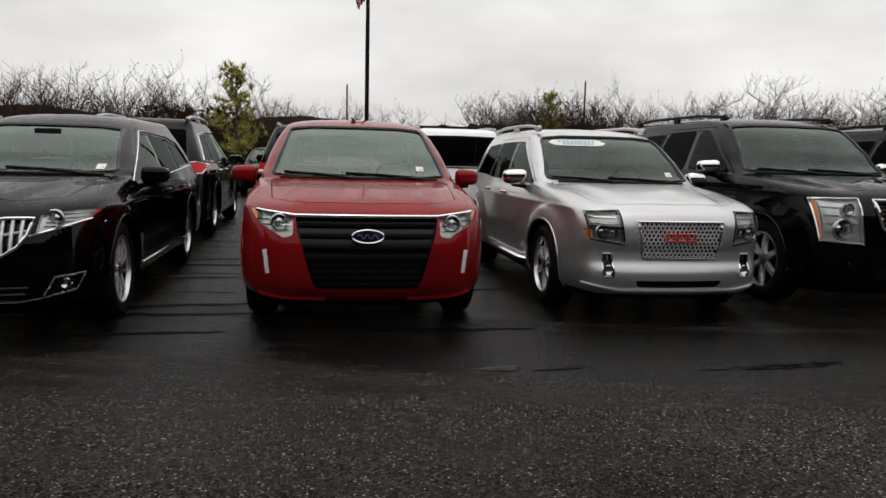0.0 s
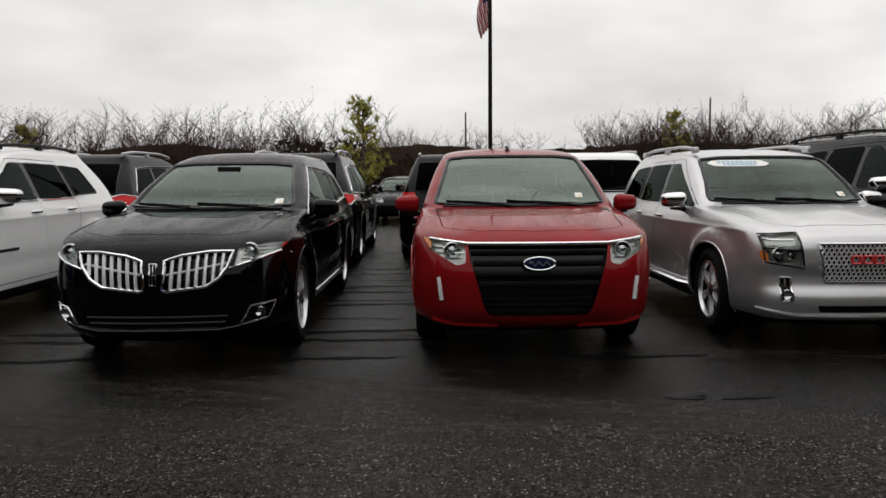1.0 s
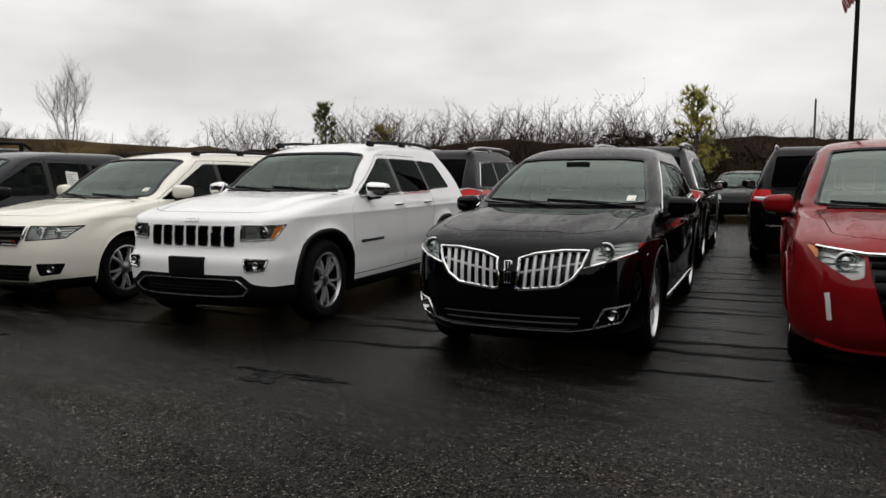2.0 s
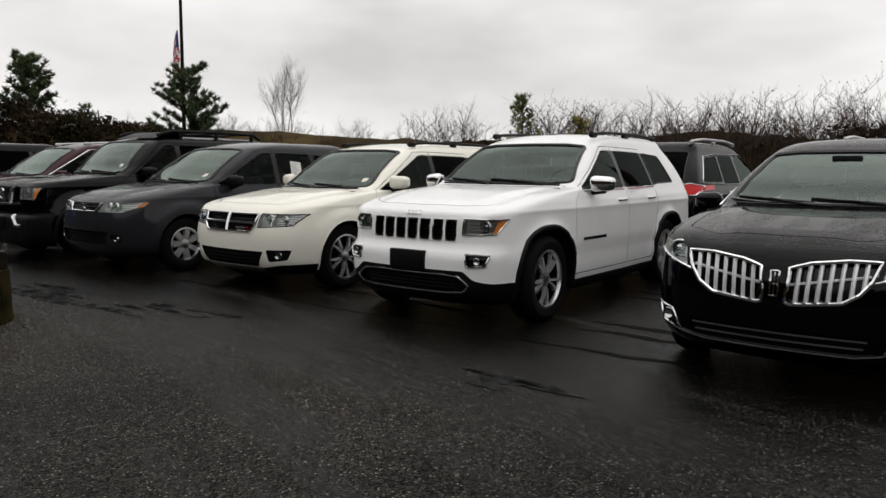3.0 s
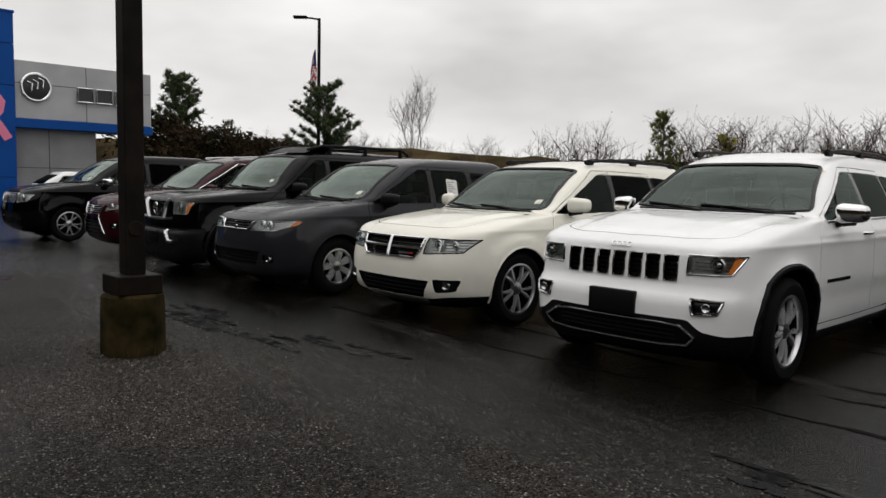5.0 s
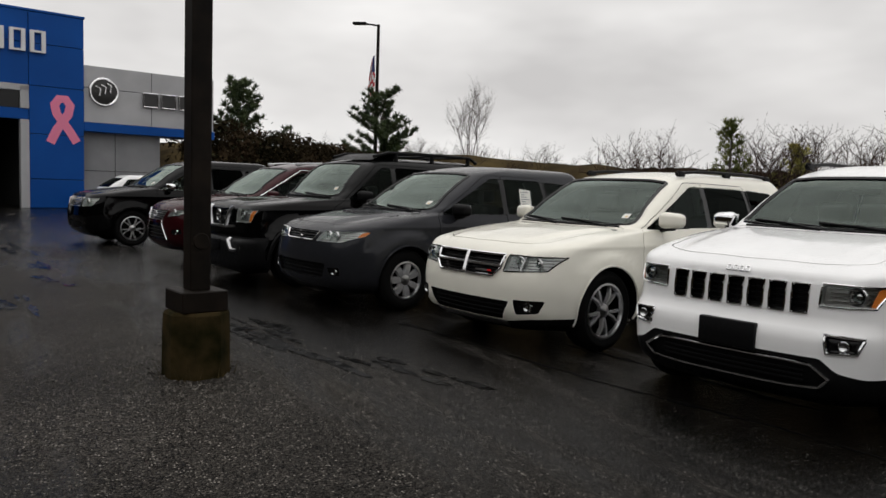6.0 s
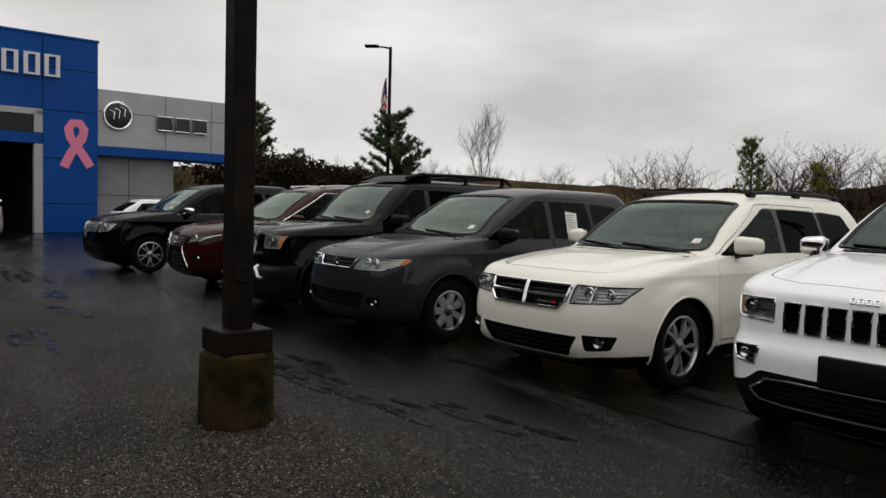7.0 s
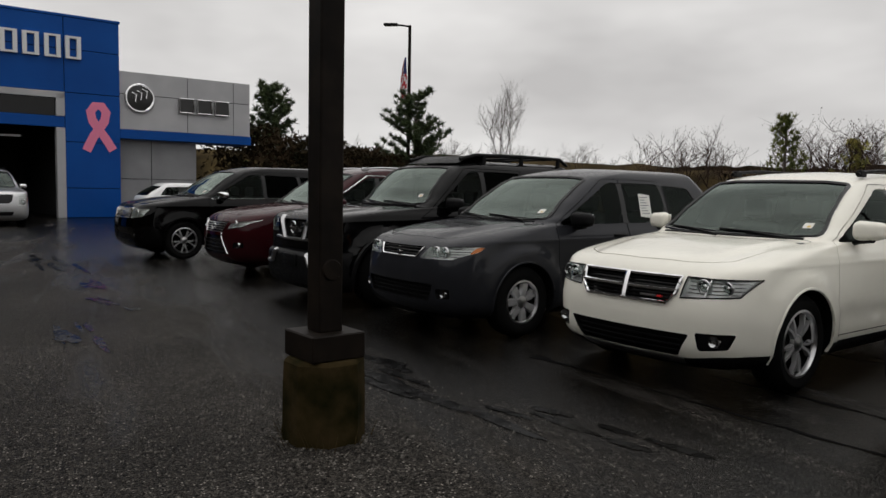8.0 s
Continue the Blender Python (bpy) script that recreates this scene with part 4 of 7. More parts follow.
TERRAIN = dict(L=4.70, W=1.82, H=1.66, R=0.37, axle=0.93, wb=2.857, hood_z=0.945, cowl=(1.22, 1.10), top=(1.98, 1.55), peak=2.75, belt=1.06, roof_w=0.68, back_top=(4.25, 1.55),
               yB=2.55, yC=3.40, yD=4.20, d_lean=0.28, paint=SILVER_PAINT, rim=0.25, wheel=(6, "wide"), lip=0.13, round=0.27, taper_f=0.14, xk=0.90, hood_round=0.22, ridge=(0.40, 0.56, 0.026), screen=DARK_SCREEN, crease_h=0.014, bow=0.10, flare=0.04, flare_w=0.13, hard_flare=True, square_arch=0.85,
               handle=CHROME, mirror=CHROME, mirror_label="chrome mirror", rails=(2.15, 4.15, 0.055), rail_mat=SILVER_PAINT, square=2.8, nose=[(0.20, 0.14), (0.28, 0.03), (0.40, 0.0), (0.47, 0.005), (0.50, 0.035), (0.62, 0.04), (0.66, 0.015), (0.80, 0.02), (0.90, 0.06)],
               bulbs=((0.02, 0.05), (-0.06, 0.035)), bulb_z=-0.05, cladding=0.30,
               front=[("turn_signal", AMBER, [(0.785, 0.70), (0.83, 0.71), (0.845, 0.78), (0.80, 0.78)], "flush", ""),
                   ("grille", GLOSS_BLACK, [(-0.55, 0.835), (0.40, 0.835), (0.345, 0.55), (-0.55, 0.55)], 0.03, "chrome mesh grille"),
                      ("headlight", REFLECTOR, [(0.52, 0.66), (0.80, 0.70), (0.835, 0.905), (0.56, 0.92)], "lamp", ""),
                      ("fog_pod", GLOSS_BLACK, [(0.60, 0.40), (0.70, 0.40), (0.70, 0.58), (0.62, 0.58)], 0.03, ""),
                      ("air_intake", DARK_PLASTIC, [(-0.3, 0.315), (0.38, 0.315), (0.41, 0.37), (-0.3, 0.37)], 0.03, ""),
                      ("bumper_lip", DARK_PLASTIC, [(-0.5, 0.15), (1.0, 0.15), (1.0, 0.275), (0.70, 0.25), (-0.5, 0.245)], "flush", "")])
MKT = dict(L=5.27, W=1.83, H=1.65, xk=0.95, taper_f=0.075, R=0.385, axle=0.99, wb=2.995, hood_z=0.945, cowl=(1.28, 1.10), top=(2.22, 1.515), peak=3.0, belt=1.03, roof_w=0.66, back_top=(4.55, 1.51),
           yB=2.80, yC=3.72, yD=4.62, d_lean=0.40, drop=0.07, rise=0.06, paint=BLACK_PAINT, rim=0.265, wheel=(10, "thin"), lip=0.16, round=0.42, bow=0.14, trim_arch=True, mirror_z=0.07,
           bulbs=((-0.06, 0.05),), seat_mat=TAN_CLOTH, handle=BLACK_PAINT, hood_round=0.30, ridge=(0.30, 0.62, 0.020),
           front=[("side_marker", RED_LENS, [(0.868, 0.860), (0.90, 0.893), (0.875, 0.896), (0.860, 0.865)], "flush", ""),
                   ("grille", GLOSS_BLACK, [(0.065, 0.595), (0.10, 0.585), (0.38, 0.615), (0.47, 0.67), (0.53, 0.75), (0.565, 0.855), (0.40, 0.855), (0.20, 0.83), (0.085, 0.795)], 0.045, "chrome waterfall grille with vertical bars"),
                  ("headlight", BRIGHT, [(0.575, 0.755), (0.84, 0.835), (0.90, 0.895), (0.80, 0.905), (0.60, 0.880)], "lamp", ""),
                  ("air_intake", DARK_PLASTIC, [(-0.6, 0.325), (0.52, 0.325), (0.55, 0.43), (-0.6, 0.43)], 0.03, ""),
                  ("fog_pod", GLOSS_BLACK, [(0.60, 0.33), (0.78, 0.365), (0.83, 0.475), (0.68, 0.465)], 0.03, "")])
JEEP = dict(L=4.82, W=1.93, H=1.75, xk=0.93, zk=0.03, taper_f=0.12, R=0.385, axle=0.85, a_low=1.57, a_top=0.23, mirror_y=0.17, wb=2.915, hood_z=1.015, cowl=(1.38, 1.195), top=(2.08, 1.61), peak=2.8, belt=1.145, roof_w=0.70, back_top=(4.32, 1.62),
            yB=2.55, yC=3.40, yD=4.10, d_lean=0.22, paint=WHITE_PAINT, rim=0.26, wheel=(5, "twin"), lip=0.16, round=0.34, bow=0.10, flare=0.032, flare_w=0.09, hard_flare=True, hood_round=0.20, ridge=(0.50, 0.66, 0.022), screen=DARK_SCREEN, crease=0.15, crease_h=0.012, lip_mat=DARK_PLASTIC, lip_w=0.024, arch=0.08,
            square_arch=0.85, square=2.7, mirror=CHROME, mirror_label="chrome mirror", handle=CHROME, trim_chrome=True, rails=(2.30, 4.10, 0.04), rail_mat=DARK_PLASTIC, cladding=0.32,
            bulbs=((0.03, 0.045),), lining=CLOTH, crease_z=0.66,
            nose=[(0.20, 0.16), (0.28, 0.05), (0.40, 0.0), (0.58, 0.0), (0.645, 0.012), (0.70, 0.06), (0.86, 0.075), (0.955, 0.085), (0.985, 0.10)],
            front=[("turn_signal", AMBER, [(0.815, 0.79), (0.845, 0.79), (0.89, 0.90), (0.845, 0.90)], "flush", ""),
                   ("headlight", REFLECTOR, [(0.55, 0.775), (0.84, 0.785), (0.90, 0.905), (0.80, 0.91), (0.56, 0.905)], "lamp", ""),
                   ("fog_pod", GLOSS_BLACK, [(0.64, 0.515), (0.79, 0.525), (0.82, 0.61), (0.62, 0.615)], 0.03, ""),
                   ("air_intake", DARK_PLASTIC, [(-0.5, 0.27), (0.60, 0.27), (0.66, 0.36), (0.52, 0.455), (-0.5, 0.455)], 0.04, ""),
                   ("bumper_lip", DARK_PLASTIC, [(-0.5, 0.15), (1.05, 0.15), (1.05, 0.38), (0.84, 0.375), (0.70, 0.405), (0.60, 0.475), (-0.5, 0.475)], "flush", "")]
            + [("grille_slot", GLOSS_BLACK, [(x - 0.048, 0.725), (x + 0.048, 0.725), (x + 0.050, 0.895), (x - 0.050, 0.895)], 0.045, "black grille slot") for x in (0.143, 0.286, 0.429)]
            + [("grille_slot", GLOSS_BLACK, [(-0.3, 0.725), (0.048, 0.725), (0.050, 0.895), (-0.3, 0.895)], 0.045, "black grille slot")])
JOURNEY = dict(L=4.89, W=1.84, H=1.68, R=0.365, axle=0.94, wb=2.89, hood_z=0.93, cowl=(1.28, 1.10), top=(2.10, 1.57), peak=2.85, belt=1.075, mirror_z=0.11, roof_w=0.69, back_top=(4.45, 1.58),
               yB=2.62, yC=3.52, yD=4.35, d_lean=0.30, paint=CREAM_PAINT, rim=0.25, wheel=(5, "twin"), lip=0.15, round=0.36, bow=0.12, flare=0.036, flare_w=0.13, hard_flare=True, cladding=0.33, hood_round=0.24, ridge=(0.46, 0.62, 0.022), screen=DARK_SCREEN,
               rails=(2.35, 4.25, 0.04), rail_mat=DARK_PLASTIC, bulbs=((-0.07, 0.045), (0.06, 0.04)),
               front=[("grille", GLOSS_BLACK, [(-0.6, 0.855), (0.44, 0.855), (0.42, 0.74), (0.36, 0.675), (-0.6, 0.665)], 0.04, "black grille split by a chrome cross"),
                      ("headlight", BRIGHT, [(0.455, 0.72), (0.80, 0.745), (0.86, 0.86), (0.475, 0.865)], "lamp", ""),
                      ("air_intake", DARK_PLASTIC, [(-0.6, 0.30), (0.44, 0.30), (0.54, 0.47), (-0.6, 0.47)], 0.04, ""),
                      ("fog_pod", GLOSS_BLACK, [(0.60, 0.36), (0.76, 0.38), (0.80, 0.49), (0.58, 0.49)], 0.03, ""),
                      ("skid_plate", SATIN, [(-0.5, 0.22), (0.44, 0.22), (0.48, 0.285), (-0.5, 0.285)], "flush", ""),
                      ("bumper_lip", DARK_PLASTIC, [(-0.5, 0.15), (1.0, 0.15), (1.0, 0.335), (0.70, 0.325), (0.50, 0.29), (-0.5, 0.29)], "flush", "")])
OUTLANDER = dict(L=4.64, W=1.80, H=1.72, zk=0.025, R=0.35, axle=0.93, wb=2.67, hood_z=0.945, cowl=(1.20, 1.125), top=(2.02, 1.605), peak=2.7, belt=1.085, roof_w=0.67, back_top=(4.20, 1.595),
                 yB=2.52, yC=3.32, yD=4.05, d_lean=0.25, rear_tint=SIDE_GLASS, paint=GREY_PAINT, rim=0.215, wheel=(7, "cover"), lip=0.15, round=0.38, bow=0.12, flare=0.045, flare_w=0.17, hard_flare=True,
                 mirror=DARK_PLASTIC, handle=DARK_PLASTIC, bulbs=((-0.10, 0.042), (0.0, 0.042)), hood_round=0.26, ridge=(0.36, 0.60, 0.020),
                 front=[("turn_signal", AMBER, [(0.79, 0.815), (0.80, 0.815), (0.83, 0.835), (0.84, 0.88), (0.81, 0.875)], "flush", ""),
                   ("grille", GLOSS_BLACK, [(-0.6, 0.865), (0.36, 0.865), (0.28, 0.765), (-0.6, 0.755)], 0.03, "black slatted grille"),
                        ("headlight", BRIGHT, [(0.34, 0.755), (0.70, 0.76), (0.83, 0.83), (0.84, 0.885), (0.42, 0.87)], "lamp", ""),
                        ("air_intake", DARK_PLASTIC, [(-0.6, 0.36), (0.48, 0.36), (0.55, 0.52), (-0.6, 0.52)], 0.04, ""),
                        ("fog_pod", GLOSS_BLACK, [(0.58, 0.39), (0.70, 0.39), (0.70, 0.48), (0.58, 0.48)], 0.025, "")])
XTERRA = dict(L=4.54, W=1.85, H=1.85, zk=0.045, R=0.385, axle=0.84, wb=2.70, hood_z=1.095, cowl=(1.35, 1.225), top=(1.95, 1.74), peak=2.7, belt=1.185, roof_w=0.70, back_top=(4.35, 1.74), tuck=0.10,
              yB=2.45, yC=3.25, yD=4.15, d_lean=0.06, paint=BLACK_PAINT, rim=0.22, wheel=(6, "slim"), lip=0.12, round=0.26, bow=0.07, flare=0.06, flare_w=0.15, hard_flare=True, square=3.0, arch=0.09, lip_mat=DARK_PLASTIC,
              lip_w=0.03, mirror=DARK_PLASTIC, handle=DARK_PLASTIC, bulbs=((-0.03, 0.055),), cladding=0.40,
              nose=[(0.20, 0.12), (0.28, 0.02), (0.40, 0.0), (0.62, 0.0), (0.66, 0.06), (1.02, 0.07)],
              front=[("turn_signal", AMBER, [(0.775, 0.84), (0.80, 0.84), (0.835, 0.99), (0.795, 0.99)], "flush", ""),
                   ("grille", GLOSS_BLACK, [(-0.6, 1.00), (0.30, 1.00), (0.20, 0.78), (-0.6, 0.78)], 0.04, "black grille between silver struts"),
                     ("headlight", BRIGHT, [(0.50, 0.83), (0.80, 0.83), (0.84, 1.00), (0.52, 1.01)], "lamp", ""),
                     ("grille_slot", GLOSS_BLACK, [(0.39, 0.82), (0.46, 0.82), (0.47, 1.0), (0.41, 1.0)], 0.03, ""),
                     ("bumper", DARK_PLASTIC, [(-0.5, 0.15), (0.92, 0.15), (0.92, 0.64), (-0.5, 0.64)], "flush", "")])
LEXUS = dict(L=4.77, W=1.885, H=1.79, zk=0.05, R=0.37, axle=0.98, wb=2.74, hood_z=0.965, cowl=(1.28, 1.15), top=(2.15, 1.67), peak=2.85, belt=1.11, roof_w=0.68, back_top=(4.15, 1.66),
             yB=2.62, yC=3.45, yD=4.10, d_lean=0.30, paint=MAROON_PAINT, rim=0.25, wheel=(5, "twin"), lip=0.14, round=0.42, bow=0.16, trim_arch=True, rails=(2.4, 4.1, 0.04), rail_mat=SATIN, bulbs=((-0.08, 0.045),),
             front=[("grille", GLOSS_BLACK, [(-0.6, 0.83), (0.42, 0.83), (0.30, 0.66), (-0.6, 0.64)], 0.03, "dark slatted spindle grille"),
                    ("lower_grille", GLOSS_BLACK, [(-0.6, 0.61), (0.31, 0.61), (0.46, 0.32), (-0.6, 0.30)], 0.03, ""),
                    ("headlight", BRIGHT, [(0.46, 0.715), (0.72, 0.76), (0.86, 0.86), (0.70, 0.84), (0.50, 0.79)], "lamp", ""),
                    ("fog_pod", GLOSS_BLACK, [(0.60, 0.42), (0.76, 0.44), (0.76, 0.52), (0.62, 0.51)], 0.02, "")])
MKX = dict(L=4.74, W=1.925, H=1.84, zk=0.07, R=0.37, axle=0.93, wb=2.825, hood_z=1.035, cowl=(1.20, 1.21), top=(2.02, 1.71), peak=2.75, belt=1.16, roof_w=0.70, back_top=(4.15, 1.70),
           yB=2.60, yC=3.45, yD=4.05, paint=BLACK_PAINT, rim=0.245, wheel=(5, "twin"), lip=0.12, round=0.32, bow=0.10, mirror=CHROME, mirror_label="chrome mirror", trim_chrome=True, bulbs=((0.0, 0.05),), square=2.8,
           front=[("grille", GLOSS_BLACK, [(-0.6, 0.91), (0.50, 0.91), (0.47, 0.73), (-0.6, 0.73)], 0.03, "chrome egg-crate grille"),
                  ("headlight", BRIGHT, [(0.53, 0.72), (0.84, 0.75), (0.88, 0.90), (0.54, 0.91)], "lamp", ""),
                  ("air_intake", DARK_PLASTIC, [(-0.6, 0.30), (0.50, 0.30), (0.55, 0.42), (-0.6, 0.42)], 0.03, "")])
YUKON = dict(L=5.13, W=2.01, H=1.86, R=0.40, axle=0.99, wb=2.946, hood_z=1.09, cowl=(1.45, 1.22), top=(2.15, 1.74), peak=3.0, belt=1.20, roof_w=0.75, back_top=(4.90, 1.75), tuck=0.06,
             yB=2.70, yC=3.62, yD=4.75, d_lean=0.08, c_lean=0.12, paint=BLACK_PAINT, rim=0.27, wheel=(6, "wide"), lip=0.14, round=0.34, bow=0.12, mirror=CHROME, mirror_label="chrome-capped mirror", handle=CHROME,
             rails=(2.3, 4.8, 0.05), rail_mat=DARK_PLASTIC, square=2.8, win_r=0.07, bulbs=((-0.01, 0.075),), bulb_z=-0.08, flare=0.02, hood_round=0.24, ridge=(0.50, 0.66, 0.024), screen=DARK_SCREEN,
             front=[("turn_signal", AMBER, [(0.891, 0.69), (0.908, 0.69), (0.932, 1.02), (0.910, 1.03)], "flush", ""),
                   ("grille", GLOSS_BLACK, [(-0.6, 1.02), (0.50, 1.02), (0.44, 0.80), (0.36, 0.74), (-0.6, 0.74)], 0.03, "chrome barred grille"),
                    ("headlight", BRIGHT, [(0.60, 0.66), (0.90, 0.68), (0.93, 1.03), (0.63, 1.04)], "lamp", ""),
                    ("air_intake", DARK_PLASTIC, [(-0.6, 0.36), (0.45, 0.36), (0.50, 0.48), (-0.6, 0.48)], 0.03, "")])
ENCLAVE = dict(L=5.12, W=2.0, H=1.80, R=0.39, axle=1.0, wb=3.02, hood_z=0.98, cowl=(1.30, 1.12), top=(2.20, 1.63), peak=3.0, belt=1.10, roof_w=0.73, back_top=(4.60, 1.66), tuck=0.10,
               yB=2.85, yC=3.70, yD=4.60, d_lean=0.35, paint=BLACK_PAINT, rim=0.26, wheel=(7, "slim"), trim_arch=True, rails=(2.4, 4.5, 0.06), rail_mat=SATIN, rail_r=0.028, handle=CHROME, bulbs=((0.0, 0.05),),
               front=[("headlight", REFLECTOR, [(0.53, 0.74), (0.84, 0.75), (0.88, 0.90), (0.54, 0.91)], "lamp", "")],
               back=[("tail_light", RED_LENS, [(0.42, 0.96), (0.90, 0.98), (0.97, 1.10), (0.80, 1.15), (0.55, 1.10)], "proud", "red tail light with a chrome rim")])
SUV = dict(L=5.0, W=2.0, H=1.78, R=0.39, axle=0.98, wb=2.86, hood_z=1.02, cowl=(1.30, 1.15), top=(2.15, 1.65), peak=2.9, belt=1.12, roof_w=0.73, back_top=(4.70, 1.66), tuck=0.08,
           yB=2.75, yC=3.62, yD=4.55, d_lean=0.20, paint=BLACK_PAINT, rim=0.26, wheel=(5, "wide"), rails=(2.3, 4.5, 0.05), rail_mat=SATIN, bulbs=((0.0, 0.05),), square=2.6,
           front=[("grille", GLOSS_BLACK, [(-0.6, 0.92), (0.50, 0.92), (0.44, 0.70), (-0.6, 0.70)], 0.03, ""),
                  ("headlight", REFLECTOR, [(0.53, 0.78), (0.84, 0.79), (0.88, 0.93), (0.54, 0.93)], "lamp", "")],
           back=[("tail_light", RED_LENS, [(0.66, 0.95), (0.96, 0.97), (0.96, 1.14), (0.70, 1.14)], "proud", "red and clear tail light")])


def spec(base, **kw):
    q = dict(base)
    q.update(kw)
    return q


# ---- details of each car ----
def both(q):
    return (q, [(-x, z) for x, z in q])


def roundel(car, skin, x, z, r, mat=None, name="fog_light"):
    """A small round lamp in its pod."""
    x, z = x * skin.s.get("xk", 1.0), z + skin.s.get("zk", 0.0)
    for sg in (1, -1):
        bb = bmesh.new()
        lathe(bb, [(r * 1.1, 0.02), (r * 1.1, -0.004), (r * 0.92, -0.006), (r * 0.6, 0.004), (0.0, 0.008)], 18, "y")
        part(name, bb, mat or BULB, car, "", True, pose(sg * x, skin.nose_y(x, z) + 0.012, z))


def plates(car, skin, z, w=0.17, h=0.10, y_out=0.02):
    bb = bmesh.new()
    z += skin.s.get("zk", 0.0)
    y = skin.nose_y(0, z)
    box(bb, -w, w, y - y_out, y + 0.03, z - h, z + h, 0.012, 2)
    part("plate_holder", bb, DARK_PLASTIC, car)


def door_text(car, skin, y0, y1, z, sg, mat=None):
    """Small raised bars where the maker's lettering sits."""
    bb = bmesh.new()
    n = 13
    for k in range(n):
        y = y0 + (y1 - y0) * k / n
        x = sg * (skin.side_x(y, z) + 0.003)
        box(bb, min(x, x + 0.004 * sg), max(x, x + 0.004 * sg), y, y + (y1 - y0) / n * 0.7, z - 0.014, z + 0.014)
    part("badge_strip", bb, mat or GLOSS_BLACK, car, "", False)


def running_board(car, s, skin, mat):
    for sg in (1, -1):
        bb = bmesh.new()
        x = sg * (s["W"] / 2 + 0.01)
        y0, y1 = s["axle"] + s["R"] + 0.16, s["axle"] + s["wb"] - s["R"] - 0.16
        tube(bb, [(x - sg * 0.10, y0, 0.33), (x, y0 + 0.10, 0.35), (x, y1 - 0.10, 0.35), (x - sg * 0.10, y1, 0.33)], 0.038, 8, False, 0.7)
        part("side_step", bb, mat, car)


def edge_extra(car, s, skin):
    bar(skin, car, "chrome_strip", [(-0.80, 0.905), (-0.52, 0.872), (0.52, 0.872), (0.80, 0.905)], 0.013, CHROME, 0.004, 1.2)
    for z, w in ((0.815, 0.50), (0.735, 0.48), (0.655, 0.46), (0.585, 0.44)):
        bar(skin, car, "grille_bar", [(-w, z), (w, z)], 0.022, DARK_PLASTIC, -0.015, 0.9)
    for z in (0.53, 0.48, 0.43, 0.385):
        bar(skin, car, "grille_bar", [(-0.40, z), (0.40, z)], 0.006, DARK_PLASTIC, -0.02)
    oval(car, 0, skin.nose_y(0, 0.735) - 0.02, 0.735, 0.115, 0.047, BADGE_BLUE, CHROME, 0.014)
    bb = bmesh.new()
    y = skin.nose_y(0, 0.735) - 0.036
    tube(bb, [(-0.075 + 0.15 * t, y, 0.735 + 0.014 * math.sin(t * 17)) for t in np.linspace(0, 1, 26)], 0.0055, 5)
    part("badge_stroke", bb, SATIN, car)
    for q in both([(0.735, 0.63), (0.715, 0.46)]):
        bar(skin, car, "accent_light", q, 0.017, CLEAR_LENS, 0.004, 1.0)
    for q in both([(0.30, 0.262), (0.62, 0.268), (0.78, 0.30)]):
        bar(skin, car, "bumper_edge", q, 0.014, RED_PAINT, 0.012)
    sticker(car, skin, 0.55, 1.20)
    bb = bmesh.new()
    tube(bb, [(0, 0, 0), (0, 0.03, 0.05)], [0.03, 0.012], 8)
    part("antenna", bb, DARK_PLASTIC, car, "", True, pose(-0.02, 2.35, 1.63))


